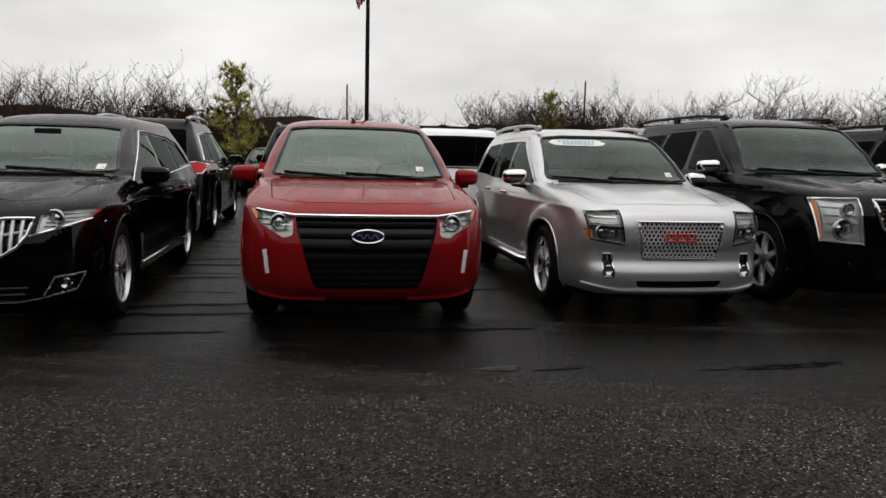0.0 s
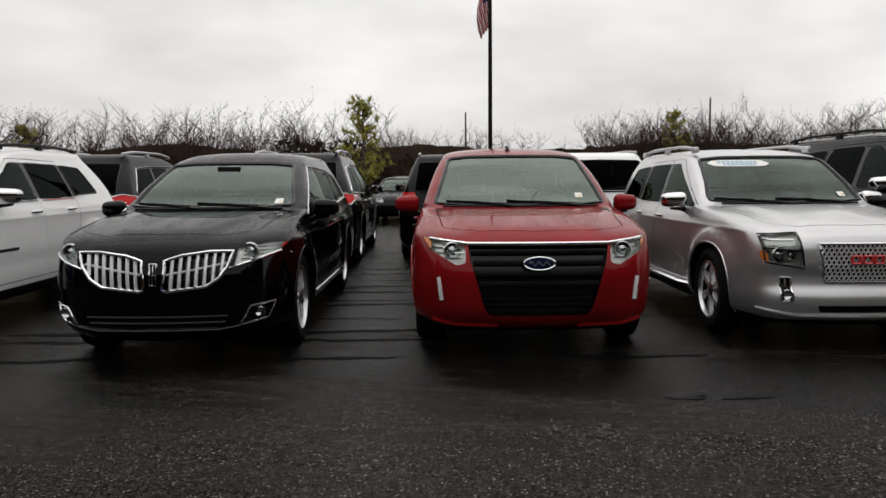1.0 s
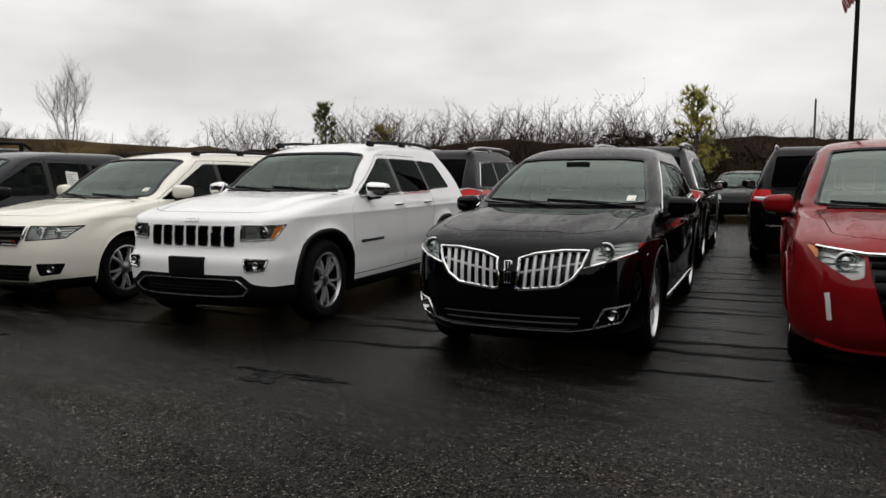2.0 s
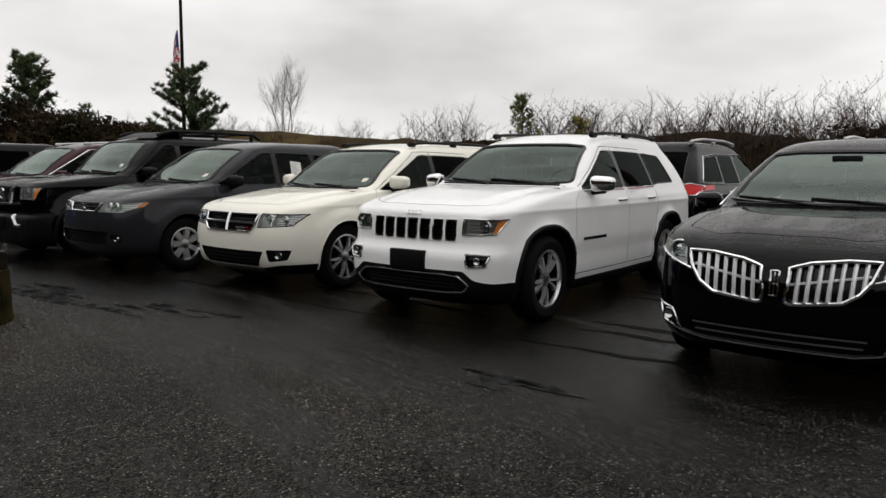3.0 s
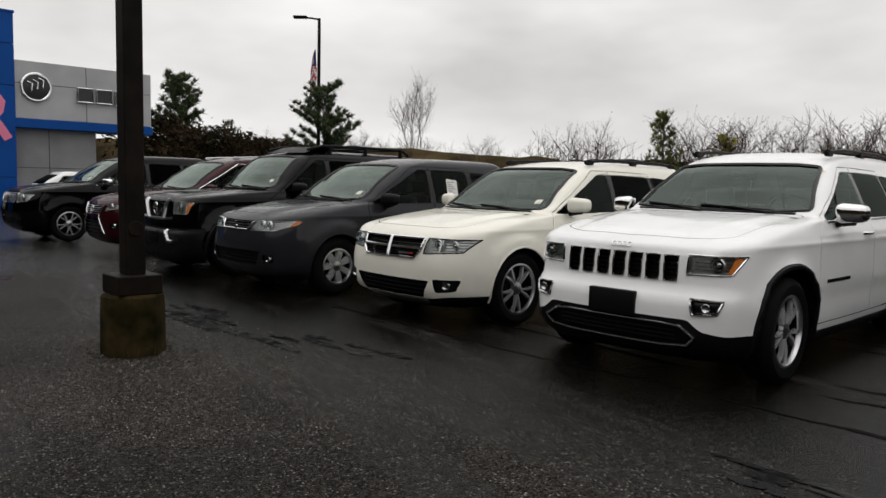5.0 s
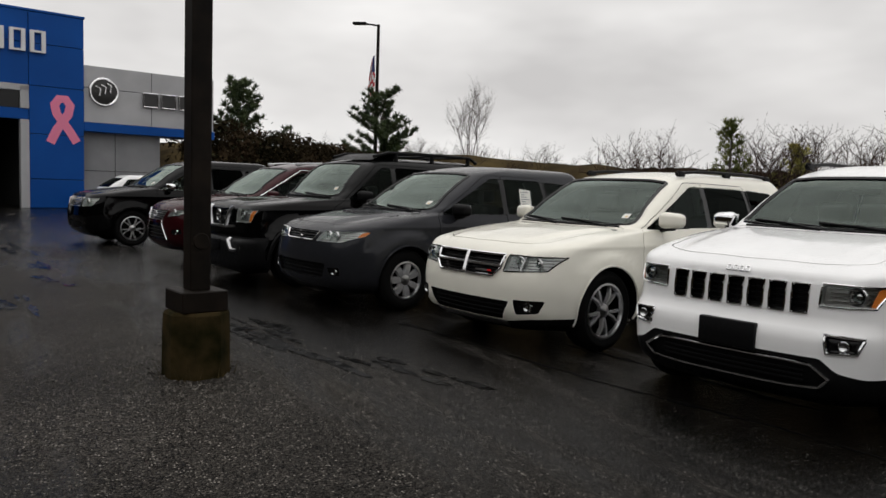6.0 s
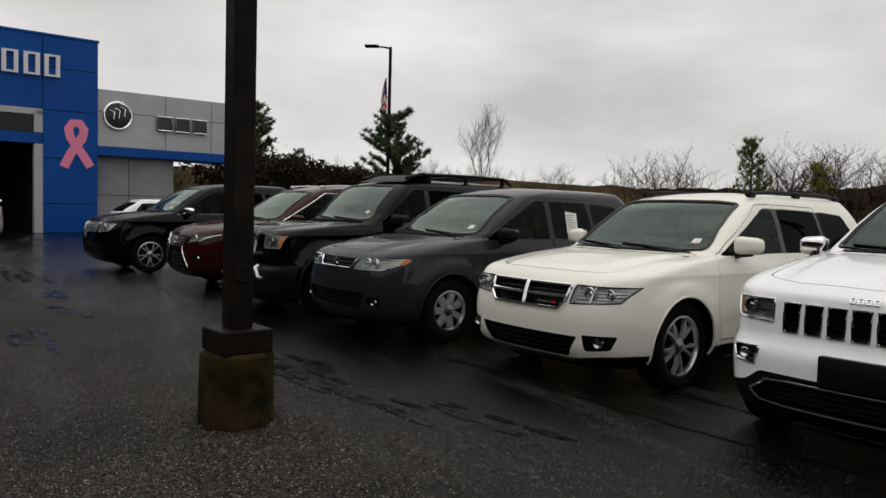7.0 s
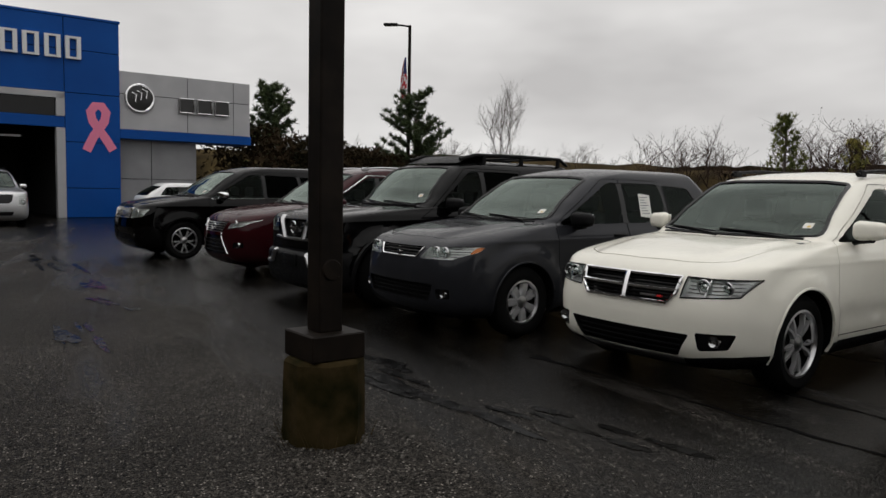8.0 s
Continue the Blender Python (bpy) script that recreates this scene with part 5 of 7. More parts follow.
def terrain_extra(car, s, skin):
    q = [(-0.40, 0.84), (0.40, 0.84), (0.345, 0.545), (-0.345, 0.545)]
    bar(skin, car, "grille_frame", q, 0.012, CHROME, 0.003, 1.0, "", True)
    bb = bmesh.new()
    k = 0
    step = 0.036
    for r in range(9):
        z = 0.825 - r * 0.031
        for c in range(-12, 13):
            x = c * step + (step / 2 if r % 2 else 0)
            if abs(x) < 0.390 - (0.835 - z) * 0.18 - 0.012 and z > 0.560:
                pts = [(x + 0.0165 * math.cos(a), skin.nose_y(x, z) + 0.004, z + 0.0165 * math.sin(a)) for a in np.linspace(0, 2 * math.pi, 7)[:-1]]
                tube(bb, pts, 0.0042, 4, True, 1, Vector((0, 1, 0)))
    part("grille_mesh", bb, BRIGHT, car, "chrome honeycomb mesh")
    for k in range(3):
        bb = bmesh.new()
        x0 = -0.125 + 0.088 * k
        y = skin.nose_y(0, 0.73) - 0.008
        tube(bb, [(x0, y, 0.695), (x0 + 0.062, y, 0.695), (x0 + 0.062, y, 0.75), (x0, y, 0.75)], 0.012, 6, True, 1, Vector((0, 1, 0)))
        part("badge", bb, BADGE_RED, car, "red badge block")
    for q in both([(0.60, 0.40), (0.70, 0.40), (0.70, 0.58), (0.62, 0.58)]):
        bar(skin, car, "fog_frame", q, 0.008, CHROME, 0.002, 1, "", True)
    roundel(car, skin, 0.65, 0.45, 0.04)
    for q in both([(0.65, 0.50), (0.655, 0.57)]):
        bar(skin, car, "fog_accent", q, 0.012, CHROME, -0.01)
    for q in both([(0.515, 0.655), (0.805, 0.695), (0.84, 0.91), (0.555, 0.925)]):
        bar(skin, car, "lamp_frame", q, 0.007, GLOSS_BLACK, 0.0, 1, "", True)
    for q in both([(0.535, 0.785), (0.82, 0.805)]):
        bar(skin, car, "lamp_divider", q, 0.008, GLOSS_BLACK, -0.006)
    bar(skin, car, "bumper_crease", [(-0.84, 0.33), (-0.55, 0.285), (0.55, 0.285), (0.84, 0.33)], 0.016, SILVER_PAINT, 0.006, 0.8)
    running_board(car, s, skin, CHROME)
    sticker(car, skin, 0.55, 1.19)
    # banner across the top of the screen
    bb = bmesh.new()
    n = 12
    A = []
    for i in range(n + 1):
        x = -0.56 + 0.58 * i / n
        e = 0.028 * math.sqrt(max(0.0, 1 - abs(2 * i / n - 1) ** 6)) + 0.003
        A.append([bb.verts.new((x, skin.nose_y(x, 1.49 + dz) - 0.003, 1.49 + dz)) for dz in (-e, e)])
    for a, b in zip(A, A[1:]):
        bb.faces.new((a[0], b[0], b[1], a[1]))
    ban = part("banner", bb, PAPER, car, "white banner sticker with pale blue print")
    for z, x0, x1 in ((1.503, -0.46, -0.08), (1.48, -0.42, -0.10)):
        bb = bmesh.new()
        for k in range(9):
            x = x0 + (x1 - x0) * k / 9
            w = (x1 - x0) / 9 * 0.7
            bb.faces.new([bb.verts.new((xx, skin.nose_y(xx, zz) - 0.006, zz)) for xx, zz in ((x, z - 0.008), (x + w, z - 0.008), (x + w, z + 0.008), (x, z + 0.008))])
        part("print", bb, PALE_BLUE_INK, ban, "", False)


def mkt_extra(car, s, skin):
    poly = [(0.065, 0.595), (0.10, 0.585), (0.38, 0.615), (0.47, 0.67), (0.53, 0.75), (0.565, 0.855), (0.40, 0.855), (0.20, 0.83), (0.085, 0.795)]
    low = lambda x: float(np.interp(x, [0.065, 0.10, 0.38, 0.47, 0.53, 0.565], [0.595, 0.585, 0.615, 0.67, 0.75, 0.85]))
    top = lambda x: float(np.interp(x, [0.085, 0.20, 0.40, 0.565], [0.795, 0.83, 0.855, 0.855]))
    for sg in (1, -1):
        fr = bar(skin, car, "grille_frame", [(sg * x, z) for x, z in poly], 0.013, CHROME, 0.004, 1, "", True, 4)
        for k in range(7):
            x = 0.125 + 0.060 * k
            bar(skin, fr, "grille_bar", [(sg * x, low(x) + 0.005), (sg * (x + 0.012), top(x) - 0.003)], 0.0135, BRIGHT, -0.008, 1.0, "", False, 3)
        bar(skin, fr, "cross_bar", [(sg * 0.09, 0.70), (sg * 0.30, 0.735), (sg * 0.52, 0.775)], 0.009, BRIGHT, -0.012)
        bar(skin, car, "lower_trim", [(sg * 0.54, 0.74), (sg * 0.70, 0.785), (sg * 0.86, 0.835)], 0.009, CHROME, 0.003)
        bar(skin, car, "fog_frame", [(sg * x, z) for x, z in ((0.60, 0.33), (0.78, 0.365), (0.83, 0.475), (0.68, 0.465))], 0.008, CHROME, 0.003, 1, "", True)
        # a tiny chrome bead added as a drawn glint
        bar(skin, car, "side_glint", [(sg * 0.905, 0.80), (sg * 0.91, 0.805)], 0.004, CHROME, 0.0)
    bar(skin, car, "bumper_trim", [(-0.60, 0.33), (-0.45, 0.305), (0.45, 0.305), (0.60, 0.33)], 0.009, CHROME, 0.004)
    for z, w in ((0.405, 0.52), (0.36, 0.50)):
        bar(skin, car, "intake_bar", [(-w, z), (w, z)], 0.006, SATIN, -0.012)
    roundel(car, skin, 0.73, 0.415, 0.036)
    q = [(-0.024, 0.63), (0.024, 0.63), (0.024, 0.775), (-0.024, 0.775)]
    em = bar(skin, car, "badge", q, 0.007, CHROME, 0.006, 1, "", True, 3)
    bar(skin, em, "badge_cross", [(0, 0.63), (0, 0.775)], 0.004, CHROME, 0.006)
    bar(skin, em, "badge_cross", [(-0.024, 0.70), (0.024, 0.70)], 0.004, CHROME, 0.006)
    bb = bmesh.new()
    y = skin.nose_y(0, 1.45)
    box(bb, -0.11, 0.11, y + 0.02, y + 0.06, 1.415, 1.485, 0.012, 2)
    part("sensor_housing", bb, DARK_PLASTIC, car)
    sticker(car, skin, 0.58, 1.17)
    for sg in (1, -1):
        bb = bmesh.new()
        tube(bb, [(sg * (skin.side_x(y, 0.36) + 0.004), y, 0.36) for y in np.linspace(1.55, 3.5, 12)], 0.010, 6)
        part("sill_trim", bb, CHROME, car)


def jeep_extra(car, s, skin):
    for k in range(-3, 4):
        x = 0.143 * k
        q = [(x - 0.050, 0.722), (x + 0.050, 0.722), (x + 0.053, 0.898), (x - 0.053, 0.898)]
        fr = bar(skin, car, "slot_frame", q, 0.0075, CHROME, 0.002, 1, "", True, 3)
        for i in range(5):
            z = 0.745 + 0.033 * i
            bar(skin, fr, "slot_mesh", [(x - 0.045, z), (x + 0.045, z)], 0.003, DARK_PLASTIC, -0.03, 1, "", False, 2)
    for q in both([(0.548, 0.772), (0.84, 0.782), (0.90, 0.908), (0.555, 0.908)]):
        bar(skin, car, "lamp_frame", q, 0.007, CHROME, 0.002, 1, "", True)
    for q in both([(0.635, 0.512), (0.795, 0.522), (0.825, 0.612), (0.615, 0.618)]):
        bar(skin, car, "fog_frame", q, 0.010, CHROME, 0.002, 1, "", True)
    roundel(car, skin, 0.725, 0.563, 0.03)
    bar(skin, car, "bumper_trim", [(-0.66, 0.36), (-0.60, 0.30), (-0.40, 0.285), (0.40, 0.285), (0.60, 0.30), (0.66, 0.36), (0.55, 0.43), (0.40, 0.44), (-0.40, 0.44), (-0.55, 0.43)], 0.009, CHROME, 0.004, 1, "", True)
    for z in (0.33, 0.36, 0.39):
        bar(skin, car, "intake_bar", [(-0.50, z), (0.50, z)], 0.006, DARK_PLASTIC, -0.015)
    plates(car, skin, 0.545, 0.19, 0.085, 0.02)
    runs = []
    for k in range(4):
        x = -0.08 + 0.045 * k
        runs.append([(x, 0.935), (x + 0.028, 0.935), (x + 0.028, 0.962), (x, 0.962), (x, 0.935)])
    strokes(car, "badge", runs, 0.005, CHROME, skin, 0.004)
    for sg in (1, -1):
        door_text(car, skin, 1.50, 1.98, 0.70, sg)
    sticker(car, skin, 0.66, 1.56, 0.06, 0.02)


def journey_extra(car, s, skin):
    q = [(-0.44, 0.86), (0.44, 0.86), (0.42, 0.74), (0.36, 0.672), (-0.36, 0.672), (-0.42, 0.74)]
    fr = bar(skin, car, "grille_frame", q, 0.014, CHROME, 0.006, 1, "", True)
    bar(skin, fr, "grille_cross", [(-0.43, 0.768), (0.43, 0.768)], 0.019, CHROME, 0.002, 0.9)
    bar(skin, fr, "grille_cross", [(0, 0.675), (0, 0.858)], 0.026, CHROME, 0.004)
    for z in (0.70, 0.725, 0.80, 0.825):
        bar(skin, fr, "grille_bar", [(-0.40, z), (0.40, z)], 0.006, DARK_PLASTIC, -0.02)
    bar(skin, car, "badge", [(0.14, 0.712), (0.27, 0.712)], 0.009, SATIN, 0.0)
    bar(skin, car, "badge", [(0.28, 0.712), (0.32, 0.712)], 0.009, BADGE_RED, 0.0)
    for z in (0.34, 0.38, 0.42):
        bar(skin, car, "intake_bar", [(-0.46, z), (0.46, z)], 0.007, DARK_PLASTIC, -0.02)
    roundel(car, skin, 0.69, 0.435, 0.042)
    for q in both([(0.455, 0.72), (0.80, 0.745), (0.86, 0.86), (0.475, 0.865)]):
        bar(skin, car, "lamp_frame", q, 0.006, GLOSS_BLACK, 0.0, 1, "", True)
    for q in both([(0.62, 0.735), (0.64, 0.86)]):
        bar(skin, car, "lamp_divider", q, 0.007, CHROME, -0.01)
    sticker(car, skin, 0.58, 1.21)


def outlander_extra(car, s, skin):
    fr = bar(skin, car, "grille_frame", [(-0.36, 0.86), (-0.28, 0.762), (0.28, 0.762), (0.36, 0.86)], 0.010, CHROME, 0.004)
    for z, w in ((0.785, 0.29), (0.815, 0.32), (0.845, 0.34)):
        bar(skin, fr, "grille_bar", [(-w, z), (w, z)], 0.008, DARK_PLASTIC, -0.012)
    y, ze = skin.nose_y(0, 0.84) - 0.012, 0.837
    for a in (math.pi / 2, math.pi / 2 + 2.094, math.pi / 2 + 4.189):
        bb = bmesh.new()
        tube(bb, [(0, y, ze), (0.026 * math.cos(a), y, ze + 0.026 * math.sin(a)), (0.045 * math.cos(a), y, ze + 0.045 * math.sin(a))], [0.003, 0.013, 0.003], 4, False, 1, Vector((0, 1, 0)))
        part("badge", bb, CHROME, car)
    roundel(car, skin, 0.64, 0.435, 0.04)
    for z in (0.40, 0.44, 0.48):
        bar(skin, car, "intake_bar", [(-0.50, z), (0.50, z)], 0.006, DARK_PLASTIC, -0.02)
    sticker(car, skin, 0.55, 1.235)
    # sheets of paper behind the rear door's glass
    for sg in (1,):
        bb = bmesh.new()
        q = [(2.80, 1.18), (3.00, 1.16), (3.02, 1.42), (2.82, 1.44)]
        bb.faces.new([bb.verts.new((sg * (skin.side_x(y, z) + 0.0015), y, z)) for y, z in q])
        sh = part("price_sheet", bb, PAPER, car, "white printed price sheet", False)
        for k in range(7):
            bb = bmesh.new()
            z = 1.21 + 0.03 * k
            bb.faces.new([bb.verts.new((sg * (skin.side_x(y, zz) + 0.004), y, zz)) for y, zz in ((2.83, z), (2.97 - 0.03 * (k % 3), z), (2.97 - 0.03 * (k % 3), z + 0.009), (2.83, z + 0.009))])
            part("print", bb, GREY_PANEL_INK, sh, "", False)


def xterra_extra(car, s, skin):
    for q in both([(0.36, 1.03), (0.245, 0.76)]):
        bar(skin, car, "grille_strut", q, 0.038, SATIN, 0.004, 0.6)
    bar(skin, car, "grille_strut", [(-0.26, 0.755), (0.26, 0.755)], 0.035, SATIN, 0.004, 0.6)
    for q in both([(0.25, 0.755), (0.48, 0.77)]):
        bar(skin, car, "grille_strut", q, 0.03, SATIN, 0.004, 0.6)
    y = skin.nose_y(0, 0.945) - 0.01
    bb = bmesh.new()
    tube(bb, [(0.07 * math.cos(a), y, 0.945 + 0.07 * math.sin(a)) for a in np.linspace(0, 2 * math.pi, 25)[:-1]], 0.011, 6, True, 1, Vector((0, 1, 0)))
    tube(bb, [(-0.08, y, 0.945), (0.08, y, 0.945)], 0.013, 6)
    part("badge", bb, CHROME, car)
    for q in both([(0.42, 0.60), (0.50, 0.46), (0.62, 0.45)]):
        bar(skin, car, "bumper_insert", q, 0.035, SATIN, 0.008, 0.8)
    roundel(car, skin, 0.66, 0.50, 0.045)
    plates(car, skin, 0.50, 0.17, 0.075, 0.02)
    sticker(car, skin, 0.55, 1.36)
    # roof rack with air dam
    H = s["H"]
    bb = bmesh.new()
    A = []
    for x in np.linspace(-0.58, 0.58, 13):
        e = 0.10 * (x / 0.58) ** 2
        A.append([bb.verts.new((x, 2.05 + e, H - 0.05)), bb.verts.new((x, 2.35 + e, H + 0.055)), bb.verts.new((x, 2.48 + e, H + 0.06)), bb.verts.new((x, 2.50 + e, H - 0.03))])
    for a, b in zip(A, A[1:]):
        for i in range(3):
            bb.faces.new((a[i], b[i], b[i + 1], a[i + 1]))
    part("air_dam", bb, DARK_PLASTIC, car)
    for sg in (1, -1):
        bb = bmesh.new()
        tube(bb, [(sg * 0.58, 2.20, H + 0.0), (sg * 0.60, 2.45, H + 0.065), (sg * 0.60, 3.3, H + 0.075), (sg * 0.58, 4.10, H + 0.065), (sg * 0.58, 4.25, H - 0.02)], 0.026, 8)
        part("roof_rail", bb, DARK_PLASTIC, car)
        for y in (2.6, 3.3, 4.05):
            bb = bmesh.new()
            tube(bb, [(sg * 0.60, y, H + 0.065), (sg * 0.60, y, H - 0.06)], 0.035, 8)
            part("rail_foot", bb, DARK_PLASTIC, car)
    for y in (2.9, 3.5, 4.05):
        bb = bmesh.new()
        tube(bb, [(-0.60, y, H + 0.065), (0.60, y, H + 0.065)], 0.018, 8)
        part("cross_bar", bb, DARK_PLASTIC, car)


def lexus_extra(car, s, skin):
    for q in both([(0.43, 0.835), (0.31, 0.66), (0.315, 0.60), (0.47, 0.33)]):
        bar(skin, car, "grille_edge", q, 0.012, CHROME, 0.006)
    for z in (0.665, 0.70, 0.735, 0.77, 0.805):
        w = 0.30 + (z - 0.66) * 0.65
        bar(skin, car, "grille_bar", [(-w, z), (w, z)], 0.009, SATIN, -0.008, 0.7)
    for z in (0.36, 0.42, 0.48, 0.54):
        bar(skin, car, "grille_bar", [(-0.38, z), (0.38, z)], 0.006, DARK_PLASTIC, -0.01)
    bb = bmesh.new()
    y = skin.nose_y(0, 0.80) - 0.014
    tube(bb, [(0.075 * math.cos(a), y, 0.80 + 0.055 * math.sin(a)) for a in np.linspace(0, 2 * math.pi, 25)[:-1]], 0.009, 6, True, 1, Vector((0, 1, 0)))
    tube(bb, [(-0.01, y, 0.835), (-0.03, y, 0.78), (0.04, y, 0.78)], 0.008, 6)
    part("badge", bb, CHROME, car)
    roundel(car, skin, 0.68, 0.475, 0.045, CHROME)
    for q in both([(0.46, 0.715), (0.72, 0.76), (0.86, 0.86)]):
        bar(skin, car, "lamp_trim", q, 0.008, CHROME, 0.002)


def mkx_extra(car, s, skin):
    fr = bar(skin, car, "grille_frame", [(-0.50, 0.915), (0.50, 0.915), (0.47, 0.725), (-0.47, 0.725)], 0.012, CHROME, 0.004, 1, "", True)
    for k in range(-8, 9):
        x = 0.056 * k
        bar(skin, fr, "grille_bar", [(x, 0.73), (x, 0.91)], 0.006, CHROME, -0.004, 1, "", False, 2)
    for z in (0.76, 0.79, 0.82, 0.85, 0.88):
        bar(skin, fr, "grille_bar", [(-0.47, z), (0.47, z)], 0.006, CHROME, -0.004)
    roundel(car, skin, 0.66, 0.42, 0.045)
    sticker(car, skin, 0.55, 1.31)


def yukon_extra(car, s, skin):
    fr = bar(skin, car, "grille_frame", [(-0.50, 1.03), (0.50, 1.03), (0.44, 0.80), (0.36, 0.735), (-0.36, 0.735), (-0.44, 0.80)], 0.018, CHROME, 0.006, 1, "", True)
    for k in range(7):
        z = 0.77 + 0.036 * k
        w = 0.40 + (z - 0.77) * 0.33
        bar(skin, fr, "grille_bar", [(-w, z), (w, z)], 0.010, CHROME, -0.004, 0.8)
    for q in both([(0.595, 0.655), (0.905, 0.675), (0.935, 1.035), (0.625, 1.045)]):
        bar(skin, car, "lamp_frame", q, 0.009, CHROME, 0.002, 1, "", True)
    roundel(car, skin, 0.66, 0.50, 0.05)
    roundel(car, skin, 0.72, 0.95, 0.05, BULB, "high_beam")
    for k in range(3):
        bb = bmesh.new()
        x0 = -0.15 + 0.105 * k
        y = skin.nose_y(0, 0.89) - 0.014
        tube(bb, [(x0, y, 0.855), (x0 + 0.075, y, 0.855), (x0 + 0.075, y, 0.925), (x0, y, 0.925)], 0.014, 6, True, 1, Vector((0, 1, 0)))
        part("badge", bb, BADGE_RED, car, "red badge block")


def tail_extra(chrome_z, plate_z, rim):
    """Hatch bar, plate, wiper and lamp rims for a car seen from behind."""
    def add(car, s, skin):
        def tail_bar(name, pts, r, mat, out=0.006, closed=False):
            bb = bmesh.new()
            q = []
            run = list(pts) + ([pts[0]] if closed else [])
            for (x0, z0), (x1, z1) in zip(run, run[1:]):
                for t in np.linspace(0, 1, 7)[:-1]:
                    x, z = x0 + (x1 - x0) * t, z0 + (z1 - z0) * t
                    q.append((x, skin.tail_y(x, z) + out, z))
            if not closed:
                q.append((run[-1][0], skin.tail_y(*run[-1]) + out, run[-1][1]))
            tube(bb, q, r, 6, closed)
            return part(name, bb, mat, car)
        tail_bar("hatch_trim", [(-0.42, chrome_z), (0.42, chrome_z)], 0.020, CHROME)
        tail_bar("bumper_trim", [(-0.75, 0.62), (0.75, 0.62)], 0.010, CHROME)
        tail_bar("rear_wiper", [(0.0, s["belt"] + 0.05), (-0.42, s["belt"] + 0.10)], 0.011, DARK_PLASTIC, 0.012)
        bb = bmesh.new()
        y = skin.tail_y(0, plate_z)
        box(bb, -0.155, 0.155, y, y + 0.012, plate_z - 0.075, plate_z + 0.075, 0.004, 1)
        part("number_plate", bb, PAPER, car)
        if rim:
            for sg in (1, -1):
                tail_bar("lamp_rim", [(sg * x, z) for x, z in ((0.42, 0.96), (0.90, 0.98), (0.97, 1.10), (0.80, 1.15), (0.55, 1.10))], 0.010, CHROME, 0.010, True)
                tail_bar("reverse_light", [(sg * 0.52, 1.02), (sg * 0.68, 1.04)], 0.022, CLEAR_LENS, 0.004)
        else:
            for sg in (1, -1):
                tail_bar("reverse_light", [(sg * 0.72, 1.00), (sg * 0.90, 1.01)], 0.03, CLEAR_LENS, 0.002)
        tail_bar("window_seal", [(-0.62, s["belt"] + 0.02), (0.62, s["belt"] + 0.02)], 0.012, GLOSS_BLACK, 0.003)
    return add


GREY_PANEL_INK = material("grey_ink", (0.25, 0.25, 0.27), 0.7)

# ---- front row ----
make_car("red_suv", "red metallic SUV with black grille, wet with rain", EDGE, pose(-0.90, 5.46, 0, 0, 0, 12.5), extra=edge_extra)
make_car("silver_suv", "silver SUV with chrome mesh grille and chrome mirrors", TERRAIN, pose(1.52, 6.19, 0, 0, 0, 12.5), extra=terrain_extra)
make_car("black_crossover", "black crossover with split chrome waterfall grille and rain beads", MKT, pose(-3.50, 4.62, 0, 0, 0, 13), extra=mkt_extra)
make_car("white_suv", "white SUV with seven-slot grille and chrome mirrors", JEEP, pose(-6.555, 4.20, 0, 0, 0, 14.1), extra=jeep_extra)
make_car("cream_white_crossover", "cream white crossover with chrome cross in its grille", JOURNEY, pose(-9.12, 3.66, 0, 0, 0, 13), extra=journey_extra)
make_car("grey_suv", "dark grey SUV with silver wheel covers", OUTLANDER, pose(-11.60, 2.79, 0, 0, 0, 13), extra=outlander_extra)
make_car("black_off_roader", "black boxy off-road SUV with silver grille struts and roof rack", XTERRA, pose(-13.8, 2.23, 0, 0, 0, 13), extra=xterra_extra)
make_car("maroon_crossover", "dark maroon crossover with chrome-edged grille", LEXUS, pose(-17.0, 1.73, 0, 0, 0, 13), extra=lexus_extra)
make_car("black_suv", "black SUV with chrome egg-crate grille and chrome mirrors", MKX, pose(-20.4, 0.45, 0, 0, 0, 13), extra=mkx_extra)
yukon, yukon_skin = make_car("large_black_suv", "large black SUV with chrome mirrors and amber-cornered headlights", YUKON, pose(3.78, 6.80, 0, 0, 0, 12.5), extra=yukon_extra)
copy_thing(yukon, pose(6.75, 7.45, 0, 0, 0, 12.5))
# ---- rear row, tails to the aisle ----
enclave, enclave_skin = make_car("parked_suv", "black SUV with chrome window trim and red tail lights", ENCLAVE, pose(-6.2, 15.5, 0, 0, 0, 193), extra=tail_extra(0.90, 0.74, True))
copy_thing(enclave, pose(-9.5, 14.8, 0, 0, 0, 193))
make_car("parked_suv", "black SUV with clear and red tail lights, seen from behind", SUV, pose(-3.85, 16.7, 0, 0, 0, 193), extra=tail_extra(0.95, 0.80, False))
make_car("parked_suv", "white SUV with dark rear window and silver roof rails", spec(SUV, paint=WHITE_PAINT), pose(-1.575, 16.77, 0, 0, 0, 193), extra=tail_extra(0.95, 0.80, False))
make_car("parked_sedan", "dark sedan parked far back, facing the aisle", spec(OUTLANDER, H=1.46, hood_z=0.78, cowl=(1.30, 0.96), top=(2.15, 1.36), belt=0.94, back_top=(3.95, 1.34), paint=BLACK_PAINT, front=[("headlight", REFLECTOR, [(0.40, 0.62), (0.80, 0.66), (0.84, 0.76), (0.44, 0.75)], "lamp", "")]), pose(-6.65, 22.1, 0, 0, 0, 10))
